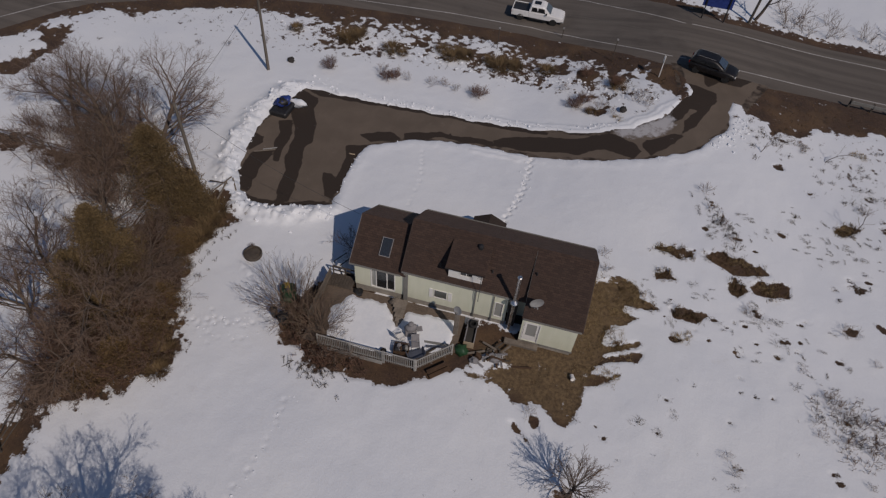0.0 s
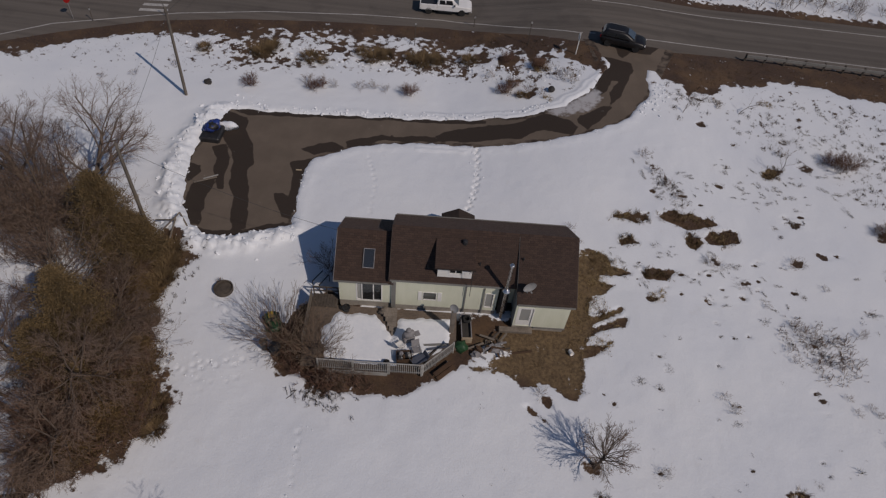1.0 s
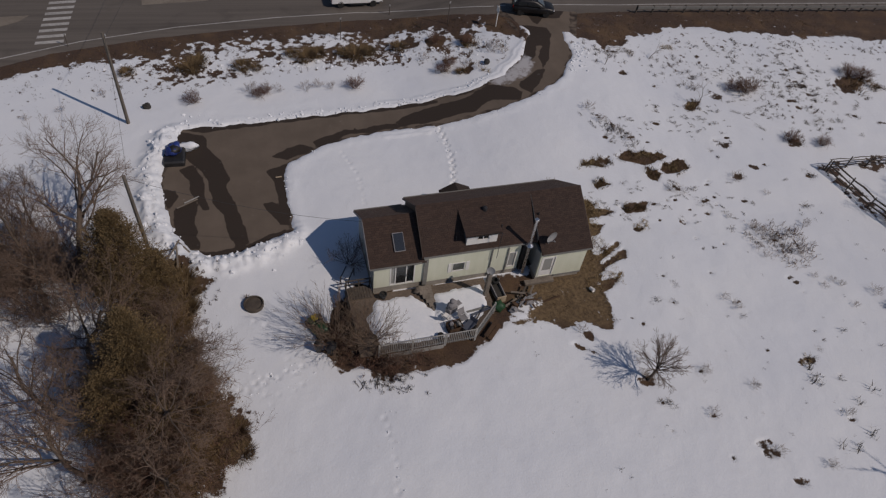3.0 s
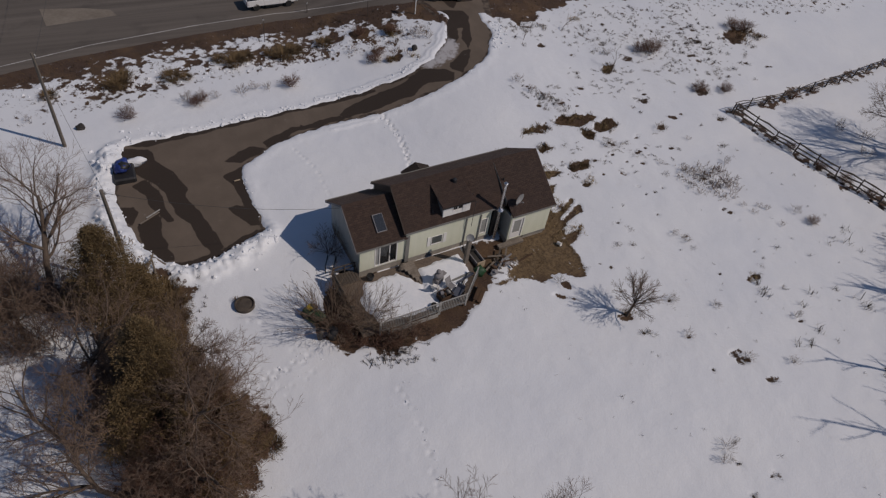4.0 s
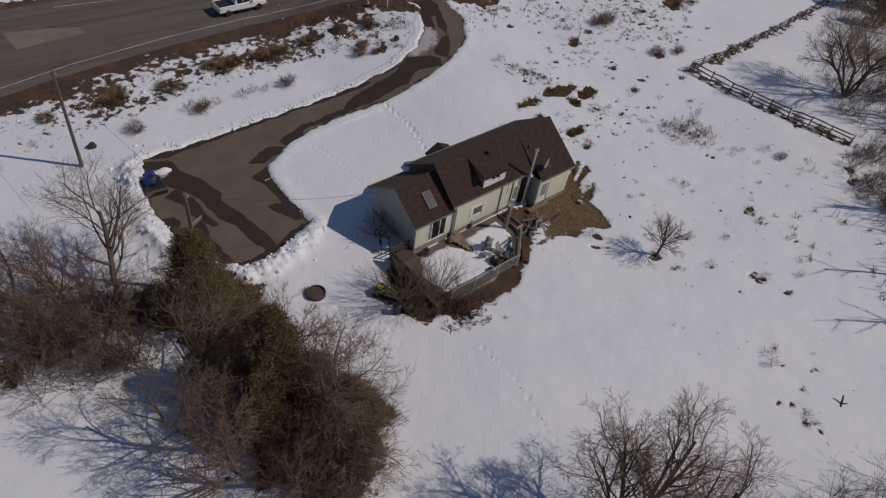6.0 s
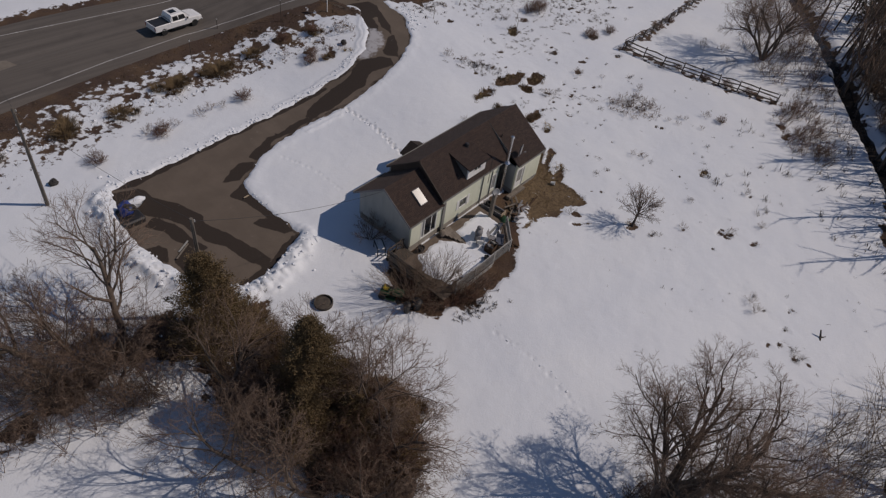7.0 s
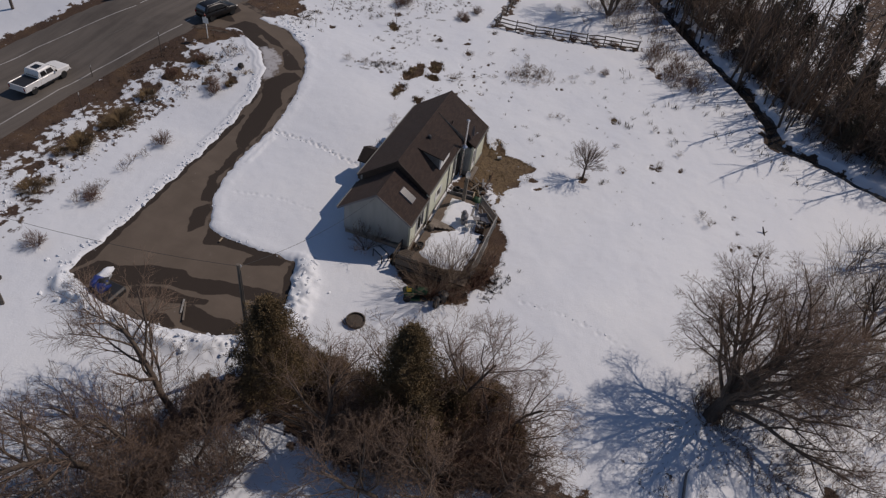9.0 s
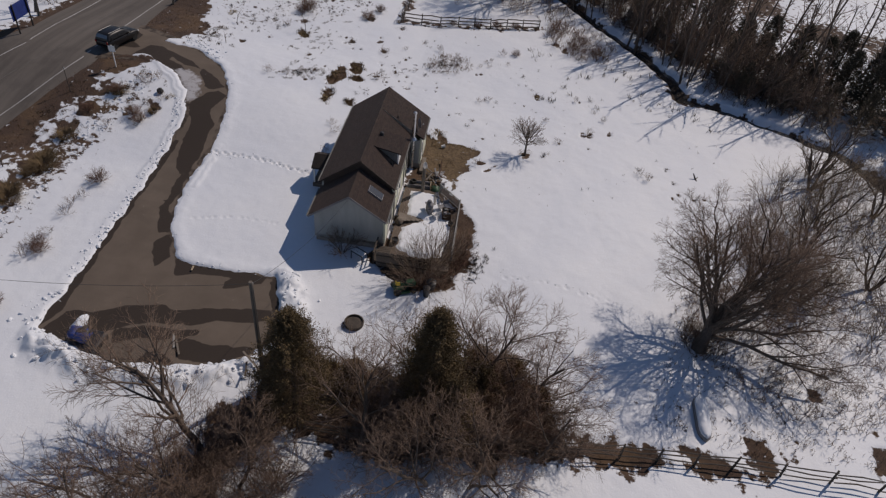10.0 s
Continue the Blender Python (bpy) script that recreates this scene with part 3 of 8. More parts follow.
WET += [[(-14.5, 19.5), (-13.8, 19.9), (-10.5, 19.9), (-7.5, 20.3), (-3.8, 20.7), (1.0, 21.1), (4.5, 21.4), (9.1, 21.8), (8.9, 21.3), (4.7, 20.9), (1.1, 20.6), (-3.0, 20.2), (-7.2, 19.6), (-10.8, 19.1), (-12.2, 18.8)],
       [(19.7, 31.8), (21.2, 31.6), (22.5, 31.2), (22.6, 29.9), (21.7, 27.2), (20.6, 24.9), (20, 24.3), (20.2, 26.2), (21, 28), (20.4, 28), (19.8, 26.5), (18.9, 25.1), (18.5, 26.8), (19.4, 28.7), (20, 30.5)],
       [(21, 33.8), (24.1, 35.5), (26.3, 35.4), (24.7, 33.2), (22.6, 33.1), (21.7, 31.8), (21.3, 32.5)],
       [(16.9, 21.7), (17.3, 22.7), (19.5, 24.3), (20.3, 24.3), (19.3, 22.6), (18, 20.9)]]
# grey slush left on the inside of the bend
SLUSH = [(14, 22.9), (16.1, 24.5), (17.7, 25.8), (18.9, 26.9), (19.4, 25.7), (18.9, 24.5), (17.8, 23.2), (15.7, 22.6)]
# open earth banks in the eastern field
EARTH = [[(19.4, 11.4), (20.9, 11.8), (22.6, 11.9), (22.7, 11.2), (21.6, 10.5), (20.6, 10.9), (19.5, 10.8)],
         [(23.1, 12.0), (24.7, 12.5), (26.2, 12.6), (28.2, 11.7), (26.8, 11.0), (25.6, 10.7), (23.8, 11.2)],
         [(25.3, 9.7), (25.8, 10.4), (26.8, 9.6), (26.5, 9.2), (26.1, 8.7), (25.6, 9.0)],
         [(27.0, 10.0), (27.6, 10.7), (28.2, 10.5), (28.8, 10.9), (29.8, 11.1), (29.7, 10.0), (28.4, 9.4), (27.3, 9.2)]]
EARTH += [[(20, 8.7), (20.8, 9.4), (21.6, 8.7), (20.2, 8.2)], [(21.6, 6), (22.4, 6.2), (23.9, 6.2), (23.5, 5.5), (21.9, 5.5)],
         [(17.6, 7.4), (18.8, 7.2), (19.2, 6.9), (19.7, 6.2), (20.8, 5.7), (19.3, 5.2), (17.8, 5.1)], [(33, 17.9), (33.9, 19.2), (35.4, 19), (34.6, 18), (33.6, 17.5)],
         [(17.0, 1.0), (19.7, 2.3), (19.5, 1.8), (17.4, 0.2)], [(17.0, 0.2), (20.0, 1.4), (19.8, 0.9), (17.2, -0.6)], [(17.0, -1.4), (19.0, -0.6), (18.8, -1.1), (17.0, -2.2)], [(17.6, 4.8), (19.4, 4.4), (18.6, 3.4), (17.4, 3.0)]]


TUSSOCKS = [(45.4, 20.3, 8.0, 6.0, 0.1, 0.75), (46.3, 27.4, 16, 3.0, -0.03, 0.8), (35.9, 23.9, 5.0, 4.0, 0.0, 0.7), (67.8, 25.2, 14, 2.5, -0.1, 1.0), (33.5, 0.9, 2.6, 1.5, -0.2, 0.9), (24.5, 14.8, 1.2, 2.4, 0.45, 0.8), (27.8, 27.1, 2.4, 2.0, 0.0, 0.8)]
# single dark tussocks: place and half width
FIELD_NEAR = [(24.4, 16, 0.3), (23.2, 14.4, 0.36), (23.6, 13.8, 0.29), (25.4, 14.8, 0.29), (25.7, 14.2, 0.33), (29, 16, 0.46), (27.7, 15.8, 0.3), (30, 18.4, 0.23), (29.7, 17.7, 0.23), (27.8, 15.2, 0.15), (27.1, 13.5, 0.18), (22.8, 8.7, 0.34),
              (27.8, 7.7, 0.75), (27.4, 7.9, 0.34), (28.8, 7.5, 0.34), (30.6, 7.9, 0.34), (31, 8.3, 0.28), (29.3, 6, 0.67), (30.5, 5.6, 0.34), (30.6, 6.4, 0.2), (29.2, 4.7, 0.3), (27.6, 5.2, 0.2), (26.5, 3.9, 0.26), (24.4, 4.3, 0.16), (23.4, 4.8, 0.19), (25.6, 5.8, 0.17), (26.8, 6.4, 0.2), (26, 6.4, 0.2), (21.2, 5.2, 0.26), (24.6, 6.1, 0.45), (21.5, 6.7, 0.2)]
FIELD_FAR = [(34.6, 15.5, 0.31), (35.2, 15.7, 0.27), (34.7, 12.7, 0.52), (34.2, 13.4, 0.3), (35.5, 13.6, 0.23), (33, 12, 0.29), (33.3, 11.2, 0.29), (35.9, 22.7, 0.59), (39.5, 16.7, 0.4), (41.4, 16, 0.4), (41, 16.5, 0.4), (37.1, 19.4, 0.49), (41.5, 8, 0.65), (38.4, 7.7, 0.18), (34.1, 8.5, 0.7), (36.3, 9.5, 0.36), (37.5, 9.8, 0.29), (36, 9.8, 0.29), (33.2, 5.7, 0.5),
             (33.9, 5.4, 0.2), (38.8, 4.6, 0.6), (45.1, 11.9, 0.77), (42.2, 12.4, 0.9), (45.6, 14.7, 0.55), (47.2, 14, 0.4), (48, 15, 0.4), (44.6, 19.3, 0.42), (45.3, 18.3, 0.5), (45.7, 17.3, 0.41), (46.6, 16.4, 0.57), (46.9, 15.3, 0.48), (31.1, 21.6, 0.4), (28.5, 23.6, 0.4)]
FIELD_EAST = [(45.5, 23.1, 0.44), (48, 23.3, 0.53), (49, 22.7, 0.44), (47.5, 21.3, 0.43), (47.8, 20.5, 0.52), (48.3, 19.1, 0.64), (51.2, 22.9, 0.36), (50.4, 19.2, 0.43), (44, 19.2, 0.33), (44.1, 21.5, 0.34), (46.3, 20.5, 0.6), (44, 23.1, 0.7), (52.4, 17.3, 0.5), (51.1, 15.6, 0.5), (53.7, 14.5, 0.4), (54.3, 18, 0.5)]
LAWN_SPOTS = [(32.9, -3.3, 0.3), (32.6, -2.8, 0.36), (32.9, -4.3, 0.18), (22.1, -1.5, 0.41), (22.5, -2.5, 0.41), (20.6, -3.5, 0.51), (21.9, -4.0, 0.28), (27.8, 0.9, 0.19), (28.9, 1.2, 0.16), (26.8, 0.9, 0.15), (26.7, 2.0, 0.19), (26.2, -1.6, 0.15), (26.7, -4.6, 0.35), (26.6, -5.9, 0.33), (27.3, -5.6, 0.23), (27.0, -8.9, 0.16), (20.5, -13.1, 0.25), (17.5, -11.7, 0.6),
              (21.4, -9.8, 0.39), (18.7, -5.5, 0.3), (18.1, -4.9, 0.2), (16.8, -4.9, 0.3), (29.3, -10.1, 0.75), (31.7, -7.8, 0.23), (31.0, -9.4, 0.27), (31.9, -8.7, 0.17), (31.3, -11.6, 0.16), (30.0, -14.8, 0.3), (29.7, -14.1, 0.13), (17.3, -13.7, 0.2)]
LAWN_SOUTH = [(23.2, -16.1, 0.4), (24.0, -18.2, 0.45), (23.0, -15.4, 0.36), (26.7, -17.5, 0.23), (24.7, -11.5, 0.29), (20.4, -16.0, 0.22), (19.1, -23.7, 0.32), (16.9, -24.2, 0.3), (15.0, -24.5, 0.25), (14.9, -25.9, 0.7), (14.3, -24.0, 0.2), (17.4, -22.2, 0.25), (18.2, -20.9, 0.25)]
SPOTS = FIELD_NEAR + FIELD_FAR + FIELD_EAST + LAWN_SPOTS + LAWN_SOUTH


def rise(x, y):
    """The land climbs gently to the road in the north-east."""
    return (2.1 * step(x, 4, 20) - 0.6 * step(x, 22, 34)) * np.clip((y - 4) / 26, 0, 1)


def bare_at(x, y):
    """How far the snow has gone: 0 covered, 1 open ground."""
    b = np.zeros(x.shape)
    ragged = 2.0 * (fbm(x, y, 2.2, 4, 63) - 0.5)
    for poly, soft, rag in ((YARD, 0.6, 1.3), (VERGE, 1.1, 1.8), (VERGE_E, 0.8, 1.3), (ROW_W, 1.0, 1.8), (BANK_W[0], 0.6, 1.6), (BANK_W[1], 0.6, 1.6)):
        b = np.maximum(b, step(inside_by(x, y, poly) + rag * ragged, -soft, soft))
    near = (x > 16) & (x < 38) & (y > -4) & (y < 22)
    if near.any():
        xn, yn, e = x[near], y[near], b[near]
        for poly in EARTH:
            e = np.maximum(e, step(inside_by(xn, yn, poly) + 0.5 * ragged[near], -0.22, 0.28))
        b[near] = e
    for px, py, wide in SPOTS:
        near = (np.abs(x - px) < 2) & (np.abs(y - py) < 2)
        if near.any():
            b[near] = np.maximum(b[near], 0.62 - 0.62 * step(np.hypot((x[near] - px) / 1.3, (y[near] - py) / 0.75) / wide + 1.1 * ragged[near], 0.3, 1.15))
    for px, py, a, c, turn in PATCHES:
        u, v = (x - px) * math.cos(turn) + (y - py) * math.sin(turn), (y - py) * math.cos(turn) - (x - px) * math.sin(turn)
        b = np.maximum(b, 1 - step(np.sqrt((u / a) ** 2 + (v / c) ** 2) + 1.5 * ragged, 0.35, 1.35))
    b = np.maximum(b, (0.32 + 0.30 * step(fbm(x, y, 3.0, 3, 88), 0.4, 0.6)) * (1 - step(np.abs(inside_by(x, y, ROAD) + 3.0), 4.6, 8.6)) * (0.25 + 0.75 * step(x, -22, -15)) * (1 - 0.65 * step(x, 11.5, 15.5)) * (y > 10) * (y < 42))
    b = np.maximum(b, 1.0 * (1 - step(-inside_by(x, y, ROAD), 0.8, 3.0)))
    b = np.maximum(b, 1.0 - step(from_line(x, y, CREEK) + 1.5 * ragged, 0.4, 1.5))
    for px, py, a, c, turn, much in TUSSOCKS:
        u, v = (x - px) * math.cos(turn) + (y - py) * math.sin(turn), (y - py) * math.cos(turn) - (x - px) * math.sin(turn)
        b = np.maximum(b, 0.29 * much * (1 - step(np.sqrt((u / a) ** 2 + (v / c) ** 2) + 1.2 * ragged, 0.3, 1.2)))
    b = np.maximum(b, 0.58 * (1 - step(np.minimum(from_line(x, y, [(43.6, 8.6), (45.2, 1.5), (48.8, -8.8)]), from_line(x, y, [(43.4, 8.9), (50.6, 9.2), (61, 10.3), (78, 12.5)])) + ragged, 0.3, 1.3)))
    b = b * (1 - 0.9 * np.exp(-(((x - 10.3) * 0.8 + (y + 3.0) * 0.5) / 1.3) ** 2 - (((y + 3.1) * 0.8 - (x - 10.3) * 0.5) / 0.75) ** 2))
    woods = step(fbm(x, y, 7.0, 3, 57), 0.4, 0.7) * step(inside_by(x, y, [(120, 20), (62, -13), (40, -29), (30, -45), (30, -120), (160, -120)]), 0, 3) * 0.62 + 0.22 * step(inside_by(x, y, [(120, 20), (62, -13), (40, -29), (30, -45), (30, -120), (160, -120)]), 0, 3)
    b = np.maximum(b, woods)
    scrub = step(inside_by(x, y, [(-13, -16), (-4, -20), (3, -23), (6, -30), (2, -40), (-14, -40)]), -1.0, 3.0) * 0.14
    return np.maximum(b, scrub)


def height_at(x, y):
    b = bare_at(x, y)
    h = 0.10 + 0.30 * (fbm(x, y, 11.0, 3, 5) - 0.5) + 0.07 * (fbm(x, y, 1.6, 3, 9) - 0.5)
    h = h - 0.10 * step(b, 0.35, 0.75) * (0.6 + 0.8 * fbm(x, y, 0.8, 2, 14))
    near = from_line(x, y, CREEK)
    h = h - 0.85 * (1 - step(near + 0.9 * (fbm(x, y, 1.8, 3, 65) - 0.5), 0.35, 1.45))
    into = inside_by(x, y, DRIVE) + 0.55 * (fbm(x, y, 0.9, 3, 44) - 0.5) - 0.9 * step(fbm(x, y, 3.4, 2, 46), 0.5, 0.75) * step(x + y, 44, 50)
    pad = step(-x, 3.5, 6.5) * step(20.5 - y, 0.0, 2.0) * step(-inside_by(x, y, [(-6.2, 7.5), (-6.2, 40), (30, 40), (30, 7.5)]), -0.2, 0.8)
    lumps = 0.2 + 1.1 * fbm(x, y, 1.1, 3, 21) + 1.5 * np.abs(fbm(x, y, 0.55, 2, 29) - 0.5)
    bank = np.exp(-(((-into) - 0.75 - 0.35 * pad) / (0.45 + 0.4 * pad)) ** 2) * lumps * (0.045 + 0.50 * pad)
    h = h + bank
    rut = (x > 3) & (x < 21) & (into < -0.2) & (into > -2.4) & (y - 14.5 > 0.62 * (x - 3))
    h = h + np.where(rut, 0.07 * (np.exp(-((into + 0.55) / 0.16) ** 2) + np.exp(-((into + 1.05) / 0.16) ** 2)), 0)
    h = np.where(into > -0.35, h * (1 - step(into, -0.35, 0.12)) - 0.14 * step(into, -0.35, 0.12), h)
    road = inside_by(x, y, ROAD)
    h = h * (1 - step(road, -2.6, -0.2)) - 0.10 * step(road, -0.9, 0.3)
    return h + rise(x, y), b


# footprints: a line of places, length of step, half width of the file, times walked
TRAILS = [([(8.2, 18.2), (8.6, 14.7), (8.4, 11.8), (8.0, 10.0), (7.9, 8.4)], 0.4, 0.13, 4), ([(-0.9, 15.6), (0.3, 12.0), (0.4, 8.4)], 0.6, 0.04, 1), ([(-0.8, -9.6), (-0.5, -12.4), (-0.6, -13.9), (-0.9, -15.7), (-1.3, -19.0)], 0.62, 0.09, 1),
          ([(-12.9, -3.1), (-10.9, -5.6), (-9.6, -6.9), (-7.2, -6.1), (-4.9, -5.7)], 0.5, 0.2, 2), ([(-8.5, -5.4), (-7.8, -8.1), (-6.5, -7.3), (-5.1, -6.8)], 0.6, 0.2, 1), ([(-8.4, -1.4), (-6.0, -5.2)], 0.6, 0.2, 1)]


def tread(h, xs, ys):
    """Presses the footprints into the snow."""
    r = random.Random(19)
    for line, stride, wide, times in TRAILS:
        for _ in range(times):
            side = 1
            for (ax, ay), (bx, by) in zip(line, line[1:]):
                ln = math.hypot(bx - ax, by - ay)
                for k in range(int(ln / stride)):
                    f, side = (k + r.uniform(0.2, 0.8)) * stride / ln, -side
                    o = side * wide * r.uniform(0.6, 1.1) + r.gauss(0, wide * 0.25)
                    px, py = ax + f * (bx - ax) - o * (by - ay) / ln, ay + f * (by - ay) + o * (bx - ax) / ln
                    i0, i1, j0, j1 = np.searchsorted(xs, px - 0.8), np.searchsorted(xs, px + 0.8), np.searchsorted(ys, py - 0.8), np.searchsorted(ys, py + 0.8)
                    d = np.hypot(xs[None, i0:i1] - px, ys[j0:j1, None] - py) / r.uniform(0.1, 0.15)
                    h[j0:j1, i0:i1] += r.uniform(0.8, 1.2) * (0.012 * np.exp(-((d - 1.7) / 0.6) ** 2) - 0.075 * np.exp(-(d * d)))
    return h


def spaced(lo, hi, fine, far):
    core = list(np.arange(lo, hi, fine))
    grow_by = lambda gap: 1.022 if gap < 1.2 else 1.3
    out, gap, edge = [], 0.2, hi
    while edge < far:
        out.append(edge)
        edge, gap = edge + gap, gap * grow_by(gap)
    left, edge, gap = [], lo, 0.2
    while edge > -far:
        edge, gap = edge - gap, gap * grow_by(gap)
        left.append(edge)
    return np.array(left[::-1] + core + out)


def sheet(name, xs, ys, z, keep=None):
    """A grid of quads with heights; keep: which vertices may carry faces."""
    nx, ny = len(xs), len(ys)
    X, Y = np.meshgrid(xs, ys)
    co = np.stack([X, Y, z], -1).reshape(-1, 3)
    idx = np.arange(nx * ny).reshape(ny, nx)
    quads = np.stack([idx[:-1, :-1], idx[:-1, 1:], idx[1:, 1:], idx[1:, :-1]], -1).reshape(-1, 4)
    if keep is not None:
        quads = quads[keep.reshape(-1)[quads].any(1)]
        used = np.unique(quads)
        remap = np.zeros(nx * ny, int)
        remap[used] = np.arange(len(used))
        co, quads = co[used], remap[quads]
    else:
        used = np.arange(nx * ny)
    me = bpy.data.meshes.new(name)
    me.vertices.add(len(co))
    me.vertices.foreach_set("co", co.astype(np.float32).ravel())
    me.loops.add(quads.size)
    me.loops.foreach_set("vertex_index", quads.astype(np.int32).ravel())
    me.polygons.add(len(quads))
    me.polygons.foreach_set("loop_start", np.arange(0, quads.size, 4, dtype=np.int32))
    me.polygons.foreach_set("use_smooth", np.ones(len(quads), bool))
    me.update()
    me.validate()
    return me, used


xs, ys = spaced(-17, 31, 0.14, 1600), spaced(-19, 30, 0.14, 1600)
GX, GY = np.meshgrid(xs, ys)
GH, GB = height_at(GX, GY)
GH = tread(GH, xs, ys)
ground_mesh, _ = sheet("ground", xs, ys, GH)
ground_mesh.attributes.new("bare", "FLOAT", "POINT").data.foreach_set("value", GB.astype(np.float32).ravel())
TURF = [(9.3, -4.7), (16.8, -5.2), (17.8, 0.6), (20.0, 1.6), (19.2, 4.6), (20.8, 6.0), (18.4, 7.6), (15, 7.4), (15, 0.5), (11, -1.0), (9.2, -1.4)]
turf = np.zeros(GX.shape)
part_of = (GX > 7) & (GX < 23) & (GY > -8) & (GY < 10)
turf[part_of] = step(inside_by(GX[part_of], GY[part_of], TURF) + 1.6 * (fbm(GX[part_of], GY[part_of], 1.4, 4, 39) - 0.5), -0.5, 0.7)
ground_mesh.attributes.new("turf", "FLOAT", "POINT").data.foreach_set("value", turf.astype(np.float32).ravel())
ground_mesh.materials.append(M["ground"])
ground = tagged(new("ground", ground_mesh), "snow-covered field with open brown grass patches", "ground", kind="structure")


def z_at(x, y):
    """Height of the ground sheet near a place."""
    i, j = int(np.searchsorted(xs, x)), int(np.searchsorted(ys, y))
    return float(GH[min(j, len(ys) - 1), min(i, len(xs) - 1)])


# gravel driveway and parking pad
dx, dy = np.arange(-17, 29, 0.15), np.arange(3.5, 41, 0.15)
DX, DY = np.meshgrid(dx, dy)
into = inside_by(DX, DY, DRIVE)
wet = np.zeros(DX.shape)
for poly in WET:
    wet = np.maximum(wet, step(inside_by(DX, DY, poly) + 0.5 * (fbm(DX, DY, 1.2, 3, 31) - 0.5), -0.3, 0.3))
wet = np.maximum(wet, 0.5 * (1 - step(into + 0.5 * (fbm(DX, DY, 1.5, 3, 32) - 0.5), 0.0, 0.4)))
slush = step(inside_by(DX, DY, SLUSH) + 0.9 * (fbm(DX, DY, 1.0, 4, 33) - 0.5), -0.5, 0.5)
drive_mesh, used = sheet("driveway", dx, dy, 0.02 + 0.05 * (fbm(DX, DY, 2.5, 3, 3) - 0.5) + rise(DX, DY), into > -0.6)
drive_mesh.attributes.new("wet", "FLOAT", "POINT").data.foreach_set("value", wet.ravel()[used].astype(np.float32))
drive_mesh.attributes.new("slush", "FLOAT", "POINT").data.foreach_set("value", slush.ravel()[used].astype(np.float32))
drive_mesh.materials.append(M["drive"])
tagged(new("driveway", drive_mesh), "gravel driveway with dark meltwater patches", "driveway", kind="structure")

# road
rx, ry = np.concatenate([np.arange(-165, -60, 2.5), np.arange(-60, 80, 0.6), np.arange(80, 161, 2.5)]), np.arange(-42, 50.5, 0.6)
RX, RY = np.meshgrid(rx, ry)
road_in = inside_by(RX, RY, ROAD)
road_mesh, _ = sheet("road", rx, ry, 0.05 - 0.10 * (1 - step(road_in, -0.8, 0.1)) + rise(RX, RY), road_in > -0.9)
road_mesh.materials.append(M["road"])
road = tagged(new("road", road_mesh), "grey two-lane asphalt road cleared of snow", "road", kind="structure")


def ribbon(line, wide, z):
    sh = Shape()
    fine = []
    for (ax, ay), (bx, by) in zip(line, line[1:]):
        n = max(1, int(math.hypot(bx - ax, by - ay) / 1.2))
        fine += [(ax + (bx - ax) * k / n, ay + (by - ay) * k / n) for k in range(n)]
    pts = [Vector((x, y, z + float(rise(x, y)))) for x, y in fine + [line[-1]]]
    verts = []
    for i, p in enumerate(pts):
        d = (pts[min(i + 1, len(pts) - 1)] - pts[max(i - 1, 0)]).normalized()
        n = Vector((-d.y, d.x, 0)) * wide / 2
        verts += [p - n, p + n]
    return sh.add(verts, [(2 * i, 2 * i + 2, 2 * i + 3, 2 * i + 1) for i in range(len(pts) - 1)])


SOUTH_LINE = [(-51.5, 11.5), (-47.5, 17.6), (-44.2, 22.4), (-35, 29.3), (-24, 33.8), (-15.4, 36.1), (-5.5, 37.7), (3.3, 38.5), (7.5, 38.2), (12.7, 37.0), (17.6, 35.9), (24.4, 36.0), (31.8, 36.7), (38.2, 36.8), (72.1, 36.4), (144.1, 34.8)]
NORTH_LINE = [(-14, 47.8), (7.9, 46.0), (18.3, 42.7), (26, 42.7), (32.9, 43.1), (38.5, 43.2), (72.1, 43.5), (144.1, 42.6)]
CENTRE = [(-24, 40.0), (-12, 41.4), (-3.3, 42.4), (2.8, 42.6), (8.4, 42.3), (13, 41.1), (19.1, 39.1), (26, 39.4), (38.5, 40.1), (72.1, 39.9), (144.1, 38.7)]
for line, wide in ((SOUTH_LINE, 0.14), (NORTH_LINE, 0.14), (CENTRE, 0.12)):
    part("edge_line", ribbon(line, wide, 0.056), M["oldpaint" if line is CENTRE else "paint"], road)
for k in range(9):
    y0 = 33.4 + 1.08 * k
    part("crosswalk_bar", Shape().add([(-28.0, y0, 0.056), (-25.5, y0 + 0.3, 0.056), (-25.5, y0 + 0.8, 0.056), (-28.0, y0 + 0.5, 0.056)], [(0, 1, 2, 3)]), M["paint"], road)
# stands for a pale stretch of sidewalk, laid flat in the grit colour
part("pale_patch", Shape().add([(-40.0, 34.6, 0.058), (-32.7, 36.1, 0.058), (-30.2, 37.6, 0.058), (-29.4, 38.8, 0.058), (-36.5, 38.2, 0.058), (-41.0, 36.6, 0.058)], [(0, 1, 2, 3, 4, 5)]), M["grit"], road)
part("pale_patch", Shape().add([(-19.0, 40.6, 0.058), (-12.4, 41.4, 0.058), (-12.9, 42.7, 0.058), (-15.5, 43.6, 0.058), (-19.5, 44.2, 0.058)], [(0, 1, 2, 3, 4)]), M["grit"], road, "pale patch of road grit")

# creek
part("creek_water", ribbon(CREEK, 1.9, -0.52), M["water"])
tagged(bpy.data.objects["creek_water"], "dark open water of a narrow creek", "creek", kind="structure")


